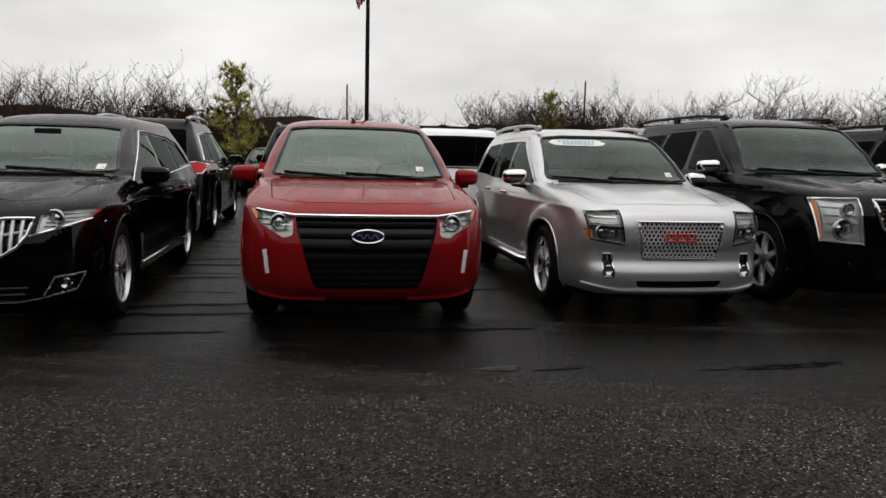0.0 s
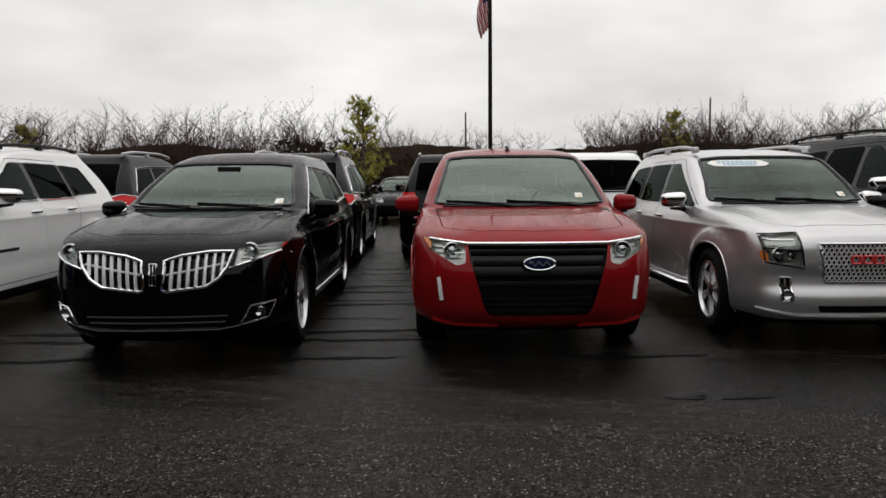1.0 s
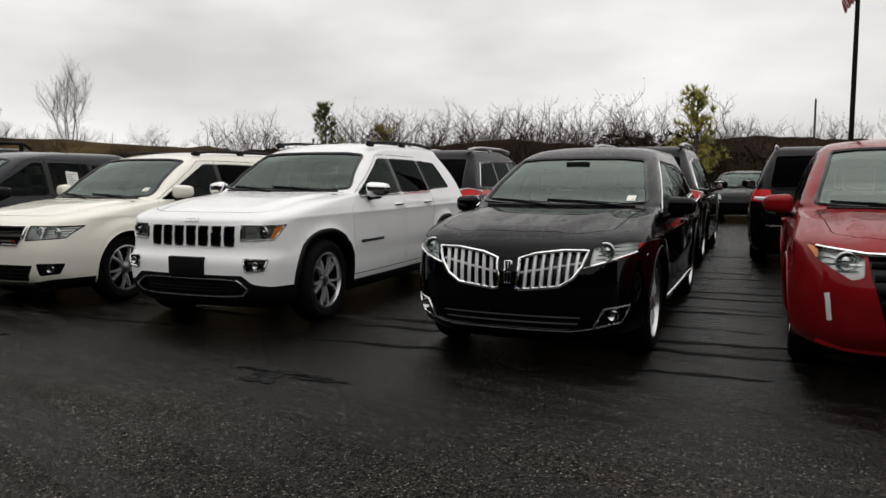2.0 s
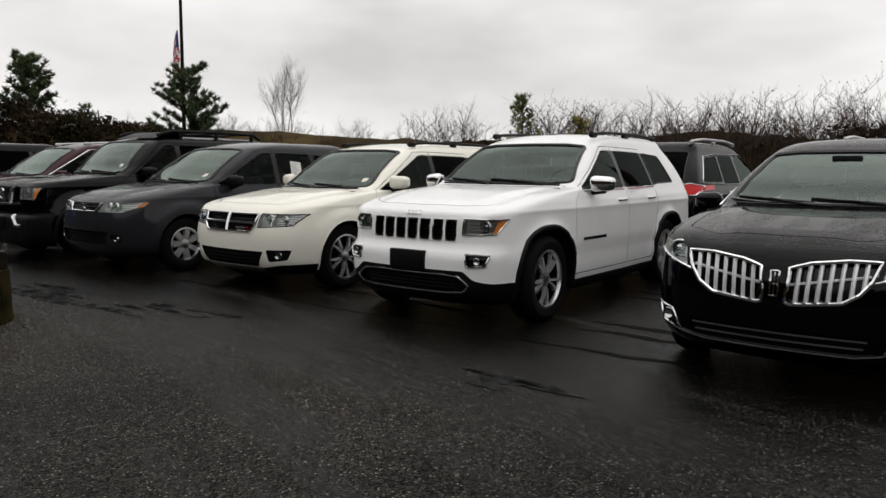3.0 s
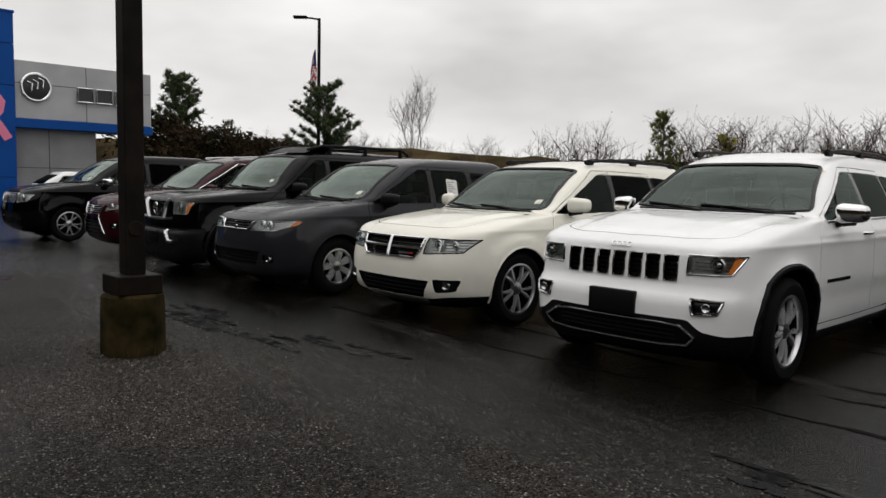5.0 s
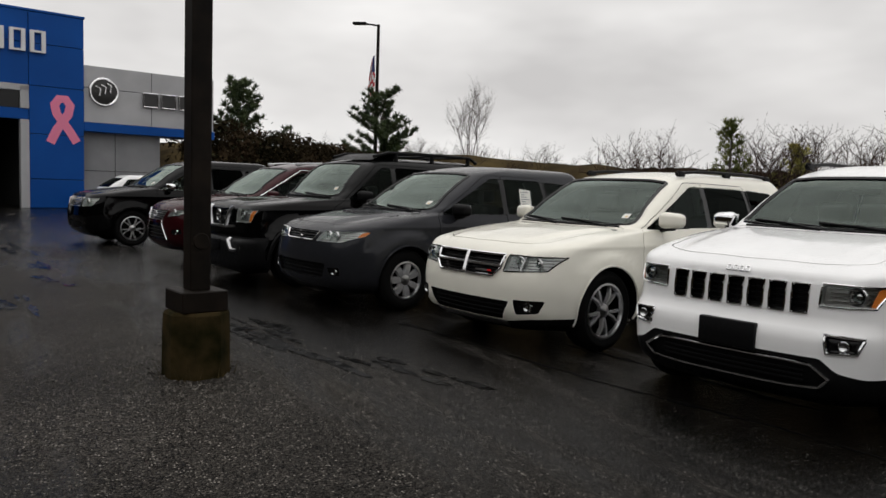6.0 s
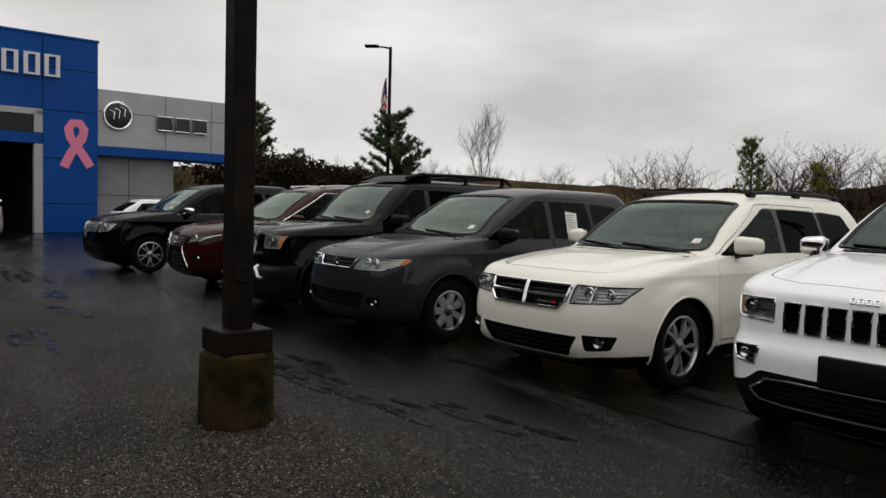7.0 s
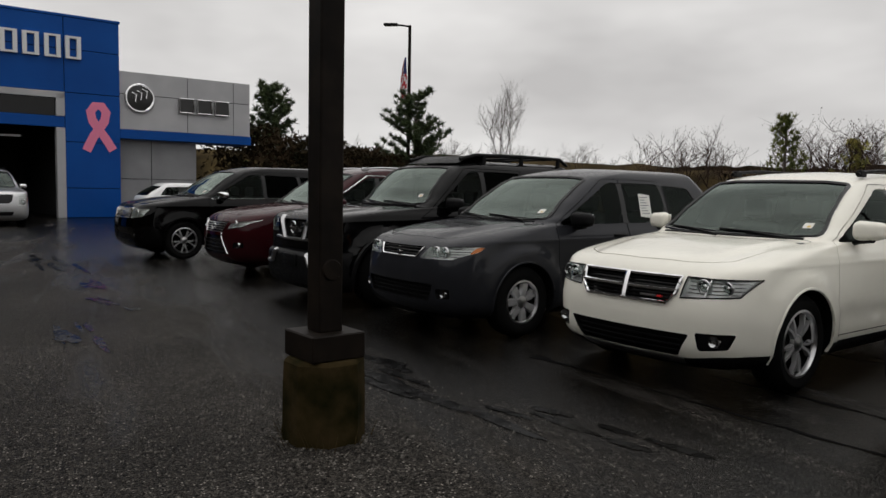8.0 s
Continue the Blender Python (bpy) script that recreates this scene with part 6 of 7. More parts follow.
make_car("parked_sedan", "silver white sedan beside the showroom wall", spec(OUTLANDER, H=1.50, hood_z=0.80, cowl=(1.30, 0.98), top=(2.15, 1.40), belt=0.96, back_top=(3.95, 1.38), paint=WHITE_PAINT, front=[]), pose(-36.15, 5.85, 0, 0, 0, 194))
make_car("pickup_front", "silver truck with black grille standing at the service bay", spec(YUKON, paint=SILVER_PAINT), pose(-31.3, -2.85, 0, 0, 0, 104))

# ---- lamp post beside the drive ----
BRONZE = material("bronze_paint", (0.030, 0.022, 0.017), 0.55, 0.0, spec=0.08)
speckle(BRONZE, 6, (0.005, 0.0038, 0.003), (0.013, 0.0095, 0.007), 6)
CONCRETE = material("mossy_concrete", (0.20, 0.18, 0.14), 0.9, spec=0.04)
speckle(CONCRETE, 5, (0.008, 0.0085, 0.0025), (0.040, 0.028, 0.012), 8)
bumped(CONCRETE, 30, 0.4, 0.01)
post = thing("lamp_post", "square bronze steel post on a mossy concrete footing", "lamp post", pose(-8.80, 1.29, 0, 0, 0, 14))
bm = bmesh.new()
lathe(bm, [(0.0, -0.1), (0.242, -0.1), (0.238, 0.30), (0.232, 0.455), (0.215, 0.475), (0.0, 0.475)], 8, "z", math.pi / 8)
part("footing", bm, CONCRETE, post, "stained concrete footing with green moss", False)
bm = bmesh.new()
box(bm, -0.17, 0.17, -0.17, 0.17, 0.475, 0.625, 0.008, 1)
part("base_cover", bm, BRONZE, post, "", False)
bm = bmesh.new()
box(bm, -0.076, 0.076, -0.076, 0.076, 0.62, 8.5, 0.012, 2)
part("shaft", bm, BRONZE, post, "", False)
bm = bmesh.new()
lathe(bm, [(0.0, 0.012), (0.055, 0.012), (0.062, 0.0)], 20, "x")
part("hand_hole_cover", bm, BRONZE, post, "", True, pose(0.076, 0.0, 0.98))

# ---- far lamp pole and flags ----
FLAG_RED = material("flag_red", (0.40, 0.03, 0.04), 0.8)
FLAG_WHITE = material("flag_white", (0.6, 0.6, 0.6), 0.8)
FLAG_BLUE = material("flag_blue", (0.02, 0.03, 0.12), 0.8)


def flag(name, m, width, height):
    """A striped flag that hangs limp in folds from its pole."""
    ob = thing(name, "red, white and blue striped flag hanging limp from its pole", "flag", m)
    cloth = []
    for mat_i, mat in enumerate((FLAG_RED, FLAG_WHITE, FLAG_BLUE)):
        cloth.append(bmesh.new())
    nx, nz = 18, 26
    pt = lambda i, k: (-(i / nx) * width * (0.35 + 0.25 * math.sin(3 * k / nz)), 0.10 * width * math.sin(i * 1.1 + k * 0.12) * (0.3 + k / nz), -height * k / nz - 0.5 * height * (i / nx) ** 1.5 * 0.4)
    for i in range(nx):
        for k in range(nz):
            which = 2 if (k < 11 and i < 8) else (i * 2 + k) // 3 % 2
            b = cloth[which]
            b.faces.new([b.verts.new(pt(*q)) for q in ((i, k), (i + 1, k), (i + 1, k + 1), (i, k + 1))])
    for b, mat, nm in zip(cloth, (FLAG_RED, FLAG_WHITE, FLAG_BLUE), ("red_stripes", "white_stripes", "blue_field")):
        bmesh.ops.remove_doubles(b, verts=b.verts, dist=1e-4)
        o = part(nm, b, mat, ob)
    return ob


pole = thing("flag_pole", "tall dark metal flag pole behind the cars", "flag pole", pose(-5.20, 31.8, 0))
bm = bmesh.new()
tube(bm, [(0, 0, 0), (0, 0, 6), (0, 0, 14)], [0.095, 0.085, 0.05], 12)
part("shaft", bm, BRONZE, pole)
bm = bmesh.new()
ball(bm, (0, 0, 14.08), 0.1)
part("finial", bm, SATIN, pole)
flag("flag", pose(-5.27, 31.8, 9.6), 0.85, 2.0)
pole = thing("street_lamp", "tall dark lamp pole with a single arm lamp", "street lamp", pose(-59.5, 22.0, 0))
bm = bmesh.new()
tube(bm, [(0, 0, 0), (0, 0, 14)], [0.17, 0.12], 10)
part("shaft", bm, BRONZE, pole)
bm = bmesh.new()
tube(bm, [(0, 0, 13.9), (-0.3, -0.45, 14.0), (-0.6, -1.0, 14.05)], 0.07, 8)
part("arm", bm, BRONZE, pole)
bm = bmesh.new()
box(bm, -0.28, 0.28, -0.55, 0.55, -0.09, 0.09, 0.06, 2)
part("lamp_head", bm, DARK_PLASTIC, pole, "", True, pose(-0.7, -1.3, 14.05, 0, 0, 150))
flag("flag", pose(-59.5, 21.7, 11.6), 1.6, 3.0)

# ---- showroom ----
BLUE_PANEL = material("blue_panel", (0.006, 0.075, 0.33), 0.45, spec=0.15)
speckle(BLUE_PANEL, 0.5, (0.002, 0.058, 0.27), (0.003, 0.072, 0.32), 4)
GREY_PANEL = material("grey_panel", (0.42, 0.42, 0.43), 0.5)
speckle(GREY_PANEL, 0.6, (0.37, 0.37, 0.38), (0.45, 0.45, 0.46), 5)
WALL_GREY = material("block_wall", (0.27, 0.27, 0.28), 0.8)
speckle(WALL_GREY, 0.8, (0.23, 0.23, 0.24), (0.30, 0.30, 0.31), 6)
SIGN_WHITE = material("sign_white", (0.72, 0.72, 0.72), 0.4)
SIGN_BLACK = material("sign_black", (0.02, 0.02, 0.02), 0.3)
PINK = material("pink_ribbon", (0.80, 0.22, 0.36), 0.6)
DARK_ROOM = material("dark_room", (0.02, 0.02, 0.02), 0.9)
shop = thing("showroom", "blue and grey panelled car showroom with an open service bay", "building", pose(-38.8, 0.87, 0, 0, 0, 103.9))


def slab(name, mat, x0, x1, y0, y1, z0, z1, parent=None, bevel=0.01, label=""):
    b = bmesh.new()
    box(b, x0, x1, y0, y1, z0, z1, bevel, 1)
    return part(name, b, mat, parent or shop, label, False)


# blue front in panels, with the bay left open
for x0, x1, z0, z1 in [(-2.1, 0, 0, 1.2), (-2.1, 0, 1.2, 3.05), (-2.1, 0, 3.05, 5.0), (-2.1, 0, 5.0, 6.7), (-2.1, 0, 6.7, 7.95), (-5.6, -2.1, 5.0, 6.7), (-5.6, -2.1, 6.7, 7.95), (-9.4, -5.6, 5.0, 6.7), (-9.4, -5.6, 6.7, 7.95),
                       (-9.4, -2.1, 3.6, 4.05), (-12.5, -9.4, 0, 7.95)]:
    slab("panel", BLUE_PANEL, x0 + 0.012, x1 - 0.012, 0.0, 0.3, z0 + 0.012, z1 - 0.012)
slab("parapet_cap", BLUE_PANEL, -12.5, 0.03, -0.03, 0.4, 7.95, 8.05)
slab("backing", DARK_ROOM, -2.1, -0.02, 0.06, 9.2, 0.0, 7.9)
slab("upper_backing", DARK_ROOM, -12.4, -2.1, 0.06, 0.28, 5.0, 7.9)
# box behind the bay, near-black: its unlit inside is put into the colour
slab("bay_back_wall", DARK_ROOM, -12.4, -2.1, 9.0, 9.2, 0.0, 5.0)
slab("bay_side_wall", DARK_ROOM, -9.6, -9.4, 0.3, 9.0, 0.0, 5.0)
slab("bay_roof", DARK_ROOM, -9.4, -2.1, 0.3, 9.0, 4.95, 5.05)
slab("bay_frame", GREY_PANEL, -2.42, -2.1, -0.04, 0.32, 0.0, 3.6)
slab("window_frame", GREY_PANEL, -2.42, -2.1, -0.04, 0.32, 4.05, 4.95)
slab("window_frame", GREY_PANEL, -9.4, -2.1, -0.04, 0.32, 4.75, 5.0)
slab("bay_window", GLOSS_BLACK, -9.4, -2.42, 0.10, 0.14, 4.05, 4.75)
slab("door_track", SATIN, -8.5, -3.2, 3.0, 3.1, 3.3, 3.4)
# grey wing
for x0, x1, z0, z1 in [(0, 2.85, 3.68, 5.15), (2.85, 4.95, 3.68, 5.15), (4.95, 5.75, 3.68, 5.15), (0, 2.85, 5.15, 6.1), (2.85, 4.95, 5.15, 6.1), (4.95, 5.75, 5.15, 6.1)]:
    slab("panel", GREY_PANEL, x0 + 0.012, x1 - 0.012, 0.10, 0.40, z0 + 0.012, z1 - 0.012)
slab("backing", DARK_ROOM, 0.0, 5.74, 0.14, 1.8, 3.4, 6.08)
slab("blue_band", BLUE_PANEL, 0.0, 5.78, 0.04, 1.9, 3.30, 3.68)
slab("lower_wall", WALL_GREY, 0.0, 3.4, 0.6, 5.0, 0.0, 3.32)
slab("joint", DARK_ROOM, 0.0, 3.4, 0.594, 0.60, 1.62, 1.64)
slab("joint", DARK_ROOM, 1.42, 1.44, 0.594, 0.60, 0.0, 3.3)
# lettering as plain shapes
for k, x in enumerate((-7.1, -6.35, -5.65, -4.95, -4.22, -3.48, -2.72, -1.98)):
    b = bmesh.new()
    q = [(x, -0.06, 6.36), (x + 0.42, -0.06, 6.36), (x + 0.42, -0.06, 7.16), (x, -0.06, 7.16)]
    tube(b, q, 0.12, 4, True, 1.0, Vector((0, 1, 0)))
    part("sign_block", b, SIGN_WHITE, shop, "white raised sign block", False)
for k in range(3):
    b = bmesh.new()
    x = 2.45 + 0.8 * k
    q = [(x, 0.02, 4.55), (x + 0.62, 0.02, 4.55), (x + 0.62, 0.02, 5.15), (x, 0.02, 5.15)]
    box(b, x, x + 0.62, -0.04, 0.10, 4.55, 5.15, 0.03, 1)
    part("sign_block", b, SIGN_BLACK, shop, "black sign block with chrome edge", False)
    b = bmesh.new()
    tube(b, [(p[0], -0.06, p[2]) for p in q], 0.035, 6, True, 1.0, Vector((0, 1, 0)))
    part("sign_edge", b, CHROME, shop)
bdg = oval(shop, 0.80, 0.05, 5.02, 0.56, 0.56, SIGN_BLACK, None, 0.06, "round_sign")
b = bmesh.new()
tube(b, [(0.56 * math.cos(a), -0.05, 0.56 * math.sin(a)) for a in np.linspace(0, 2 * math.pi, 41)[:-1]], 0.05, 8, True, 1, Vector((0, 1, 0)))
part("sign_rim", b, CHROME, bdg)
for k in range(3):
    b = bmesh.new()
    x, z = -0.26 + 0.22 * k, 0.06 + 0.08 * k - 0.05
    tube(b, [(x - 0.08, -0.09, z + 0.2), (x + 0.10, -0.09, z + 0.12), (x + 0.06, -0.09, z - 0.18), (x - 0.08, -0.09, z - 0.02)], 0.03, 5, True, 1, Vector((0, 1, 0)))
    part("sign_shield", b, CHROME, bdg)
b = bmesh.new()
loop = [(-1.32, 2.72), (-1.05, 3.30), (-0.62, 3.95), (-0.55, 4.30), (-0.72, 4.55), (-0.98, 4.55), (-1.15, 4.30), (-1.08, 3.95), (-0.62, 3.30), (-0.30, 2.78)]
tube(b, [(x, -0.006, z) for x, z in loop], 0.20, 6, False, 0.10, Vector((0, 1, 0)))
part("ribbon", b, PINK, shop, "flat pink ribbon loop")

# ---- trees and hedge ----
BARK = material("grey_bark", (0.075, 0.06, 0.05), 0.9)
speckle(BARK, 6, (0.05, 0.038, 0.03), (0.11, 0.09, 0.078), 5)
TWIG = material("brown_twig", (0.055, 0.038, 0.029), 0.9, spec=0.05)
NEEDLE = material("pine_needle", (0.035, 0.06, 0.018), 0.7)
speckle(NEEDLE, 1.5, (0.022, 0.042, 0.014), (0.06, 0.085, 0.022), 4)
YELLOW_NEEDLE = material("yellow_green_needle", (0.10, 0.11, 0.025), 0.7)
speckle(YELLOW_NEEDLE, 1.5, (0.17, 0.18, 0.03), (0.42, 0.37, 0.07), 4)
OLIVE_NEEDLE = material("olive_needle", (0.06, 0.08, 0.03), 0.75, spec=0.1)
speckle(OLIVE_NEEDLE, 1.5, (0.07, 0.09, 0.025), (0.18, 0.19, 0.055), 4)
DEAD_LEAF = material("dead_leaf", (0.08, 0.042, 0.024), 0.9, spec=0.05)
THICKET = material("dark_thicket", (0.035, 0.028, 0.018), 0.95, spec=0.03)
speckle(THICKET, 0.5, (0.010, 0.010, 0.005), (0.042, 0.028, 0.016), 6)
rng = random.Random(7)


def stick(V, F, a, b, ra, rb):
    """A three-sided tapered stick into vertex and face lists."""
    d = (b - a).normalized()
    s = d.cross(Vector((0.3, 0.5, 0.8)))
    s.normalize()
    u = d.cross(s)
    k = len(V)
    for p, r in ((a, ra), (b, rb)):
        for i in range(3):
            an = 2.094 * i
            V.append(tuple(p + r * (math.cos(an) * s + math.sin(an) * u)))
    for i in range(3):
        j = (i + 1) % 3
        F.append((k + i, k + j, k + 3 + j, k + 3 + i))


def branch(V, F, tips, p, d, length, r, depth, spread, up):
    n = 3
    q = p
    for i in range(n):
        d2 = (d + Vector((rng.uniform(-1, 1), rng.uniform(-1, 1), rng.uniform(-0.6, 1) + up)) * 0.22).normalized()
        e = q + d2 * length / n
        stick(V, F, q, e, r * (1 - 0.22 * i), r * (1 - 0.22 * (i + 1)))
        if depth > 0:
            for _ in range(rng.choice((1, 1, 2))):
                side = Vector((rng.uniform(-1, 1), rng.uniform(-1, 1), rng.uniform(-0.2, 0.8) + up)).normalized()
                branch(V, F, tips, e, (d2 * (1 - spread) + side * spread).normalized(), length * rng.uniform(0.5, 0.75), r * 0.55, depth - 1, spread, up)
        q, d = e, d2
    tips.append(q)


def from_lists(name, V, F, mat, parent, label=""):
    me = bpy.data.meshes.new(name)
    me.from_pydata(V, [], F)
    me.materials.append(mat)
    o = new(name, me)
    o.parent = parent
    if label:
        tagged(o, label)
    return o


def bare_tree(m, label, stems, depth, length, r, spread, up, leaves=0, name="bare_tree", group="bare trees behind the lot", leans=(0.2, 0.8)):
    ob = thing(name, label, "tree", m, group)
    tips, V2, F2 = [], [], []
    V, F = [], []
    for k in range(stems):
        a = 2 * math.pi * k / max(1, stems) + rng.uniform(0, 1)
        lean = 0.0 if stems == 1 else rng.uniform(*leans)
        d = Vector((math.cos(a) * lean, math.sin(a) * lean, 1)).normalized()
        V1, F1 = [], []
        p = Vector((math.cos(a), math.sin(a), 0)) * 0.15 * (stems > 1)
        e = p + d * length * 0.35
        stick(V, F, p, e, r * 1.25, r)
        branch(V2, F2, tips, e, d, length * 0.65, r, depth, spread, up)
    from_lists("trunk", V, F, BARK, ob)
    from_lists("crown", V2, F2, TWIG, ob, "bare grey-brown twigs")
    if leaves:
        V3, F3 = [], []
        for t in tips:
            if rng.random() < leaves:
                k = len(V3)
                c = t + Vector((rng.uniform(-0.1, 0.1), rng.uniform(-0.1, 0.1), rng.uniform(-0.1, 0.1)))
                for dx, dz in ((-0.03, 0), (0, -0.035), (0.03, 0), (0, 0.035)):
                    V3.append((c.x + dx, c.y + dx * rng.uniform(-1, 1), c.z + dz))
                F3.append((k, k + 1, k + 2, k + 3))
        if F3:
            from_lists("dead_leaves", V3, F3, DEAD_LEAF, ob)
    return ob


def pine(m, label, h, spread, mat, dense=1.0, name="pine_tree"):
    ob = thing(name, label, "tree", m, "pine trees")
    V, F, N, G = [], [], [], []
    stick(V, F, Vector((0, 0, 0)), Vector((0, 0, h * 0.6)), 0.13, 0.07)
    stick(V, F, Vector((0, 0, h * 0.6)), Vector((0, 0, h * 0.97)), 0.07, 0.02)

    def tuft(c, d, size):
        for _ in range(int(26 * dense)):
            v = (Vector((rng.gauss(0, 1), rng.gauss(0, 1), rng.gauss(0.3, 1))).normalized() + d * 0.7).normalized() * size * rng.uniform(0.6, 1.1)
            w = v.cross(Vector((rng.uniform(-1, 1), rng.uniform(-1, 1), 1))).normalized() * (0.012 + 0.004 * h)
            k = len(N)
            N.extend((tuple(c - w), tuple(c + w), tuple(c + v)))
            G.append((k, k + 1, k + 2))
    z = h * 0.12
    while z < h * 0.95:
        f = 1 - z / h
        for k in range(rng.choice((4, 5, 6)) + (3 if dense > 1.1 else 0)):
            a = rng.uniform(0, 2 * math.pi)
            ln = spread * (0.25 + f ** 0.8) * rng.uniform(0.6, 1.15)
            d = Vector((math.cos(a), math.sin(a), 0.35 + 0.5 * (1 - f))).normalized()
            b0 = Vector((0, 0, z))
            e = b0 + d * ln
            stick(V, F, b0, e, 0.035, 0.012)
            for t in np.linspace(0.35, 1.0, max(3, int(ln / 0.28))):
                c = b0 + d * ln * float(t) + Vector((rng.uniform(-0.15, 0.15), rng.uniform(-0.15, 0.15), rng.uniform(-0.05, 0.15)))
                tuft(c, Vector((0, 0, 0.8)) + d * 0.4, 0.24 + 0.028 * h)
        z += h * rng.uniform(0.06, 0.10)
    tuft(Vector((0, 0, h * 0.96)), Vector((0, 0, 1)), 0.4)
    from_lists("trunk", V, F, BARK, ob)
    from_lists("crown", N, G, mat, ob)
    return ob


def ring(az, dist, z=0.0):
    """A place at a bearing (degrees, clockwise from ahead) and distance from the walk's middle."""
    a = radians(az)
    return (-1.5 + dist * math.sin(a), 0.3 + dist * math.cos(a), z)


def bank_dist(az):
    """How far the bank behind the lot lies at a bearing."""
    pts = [(-100, 70), (-75, 62), (-60, 58), (-45, 45), (-30, 42), (-10, 44), (0, 60), (15, 66), (40, 60), (60, 55)]
    return float(np.interp(az, [p[0] for p in pts], [p[1] for p in pts]))


# bank of earth behind the lot
bm = bmesh.new()
rows = []
for k in range(121):
    az = -100 + 160 * k / 120
    d = bank_dist(az)
    hgt = float(np.interp(az, [-100, -75, -62, -50, -40, -15, 0, 60], [4.3, 4.3, 4.0, 3.0, 2.3, 2.0, 2.6, 2.6]))
    row = []
    for off, f in ((-3.5, -0.06), (-2.0, 0.25), (0.0, 0.75), (2.5, 1.0), (12, 1.0), (40, 1.3)):
        p = ring(az, d + off)
        row.append(bm.verts.new((p[0], p[1], hgt * f + 0.25 * noise.noise((p[0] * 0.3, p[1] * 0.3, 0)) * (off > -3))))
    rows.append(row)
for A, B in zip(rows, rows[1:]):
    for i in range(5):
        bm.faces.new((A[i], B[i], B[i + 1], A[i + 1]))
tagged(finish("bank", bm, EARTH), "low bank of brown winter grass behind the lot", "ground", kind="structure")

# all round: distant wooded ridge, then an unseen dark belt added to darken reflections
for nm, a0, a1, dist, hgt, lab in (("wooded_ridge", -110, 75, 130, 8.0, "distant dark wooded ridge under the grey sky"), ("unseen_belt", 75, 250, 32, 13.0, "unseen dark belt behind the walk, added to darken what the cars reflect")):
    bm = bmesh.new()
    prev = None
    n = 260
    for k in range(n + 1):
        az = a0 + (a1 - a0) * k / n
        p = ring(az, dist)
        low = float(np.interp(az, [-110, -60, -40, -20, 75, 80], [0.6, 0.65, 1.0, 1.0, 1.15, 1.0]))
        top = hgt * low * (0.8 + 0.2 * noise.noise((az * 0.11, 3, 0)) + 0.06 * noise.noise((az * 1.3, 5, 0)) + 0.03 * rng.random())
        col = []
        for f in (-0.05, 0.4, 0.75, 1.0):
            j = 1.0 + 1.5 * noise.noise((az * 0.9, f * 3, 1))
            col.append(bm.verts.new((p[0] + j * f, p[1] + j * f, top * f)))
        q = ring(az, dist + 12)
        col.append(bm.verts.new((q[0], q[1], -0.3)))
        if prev:
            for i in range(4):
                bm.faces.new((prev[i], col[i], col[i + 1], prev[i + 1]))
        prev = col
    tagged(finish(nm, bm, THICKET), lab, "woods", kind="structure")

# dense dark brush along the bank
V, F = [], []
for _ in range(9000):
    az = rng.uniform(-78, 40)
    d = bank_dist(az) + rng.uniform(-2.5, 5)
    p = Vector(ring(az, d))
    z0 = 0.5
    h = rng.uniform(0.8, 2.6) * (1.0 if az > -48 else 0.55)
    e = p + Vector((rng.uniform(-0.7, 0.7), rng.uniform(-0.7, 0.7), z0 + h + (0.8 if az < -55 else 0)))
    stick(V, F, p, e, rng.uniform(0.02, 0.06), 0.01)
    for _2 in range(3):
        t = rng.uniform(0.3, 0.95)
        c = p.lerp(e, t)
        stick(V, F, c, c + Vector((rng.uniform(-0.6, 0.6), rng.uniform(-0.6, 0.6), rng.uniform(0.0, 0.7))), 0.02, 0.006)
me = bpy.data.meshes.new("brush")
me.from_pydata(V, [], F)
me.materials.append(TWIG)
tagged(new("brush", me), "dense leafless brown brush along the bank", "brush", kind="stuff")
V, F = [], []
for _ in range(26000):
    az = rng.uniform(-78, 45)
    d = bank_dist(az) + rng.uniform(-2.0, 4)
    top = 2.3 if az > -48 else 1.2
    if abs(az + 20) < 4:
        top = 3.2
    c = Vector(ring(az, d, 0.3 + top * rng.random() ** 1.3 + (1.0 if az < -55 else 0)))
    k = len(V)
    s = rng.uniform(0.06, 0.22)
    for _2 in range(3):
        V.append(tuple(c + Vector((rng.gauss(0, s), rng.gauss(0, s), rng.gauss(0, s)))))
    F.append((k, k + 1, k + 2))
me = bpy.data.meshes.new("undergrowth")
me.from_pydata(V, [], F)
me.materials.append(THICKET)
tagged(new("undergrowth", me), "dark tangled undergrowth below the hedge", "brush", kind="stuff")

# evergreen hedge between the showroom and the bank
V, F = [], []
for _ in range(26000):
    t = rng.random()
    x, y = -42.6 - 20 * t + rng.gauss(0, 0.7), 5.6 + 20.4 * t + rng.gauss(0, 0.7)
    top = 4.3 + 0.7 * noise.noise((t * 14, 2, 0)) - 1.0 * t
    c = Vector((x, y, 0.2 + top * rng.random() ** 0.8))
    k = len(V)
    s_ = rng.uniform(0.05, 0.13)
    for _2 in range(3):
        V.append(tuple(c + Vector((rng.gauss(0, s_), rng.gauss(0, s_), rng.gauss(0, s_)))))
    F.append((k, k + 1, k + 2))
me = bpy.data.meshes.new("evergreen_hedge")
me.from_pydata(V, [], F)
me.materials.append(THICKET)
tagged(new("evergreen_hedge", me), "dark evergreen hedge behind the showroom", "hedge", kind="stuff")

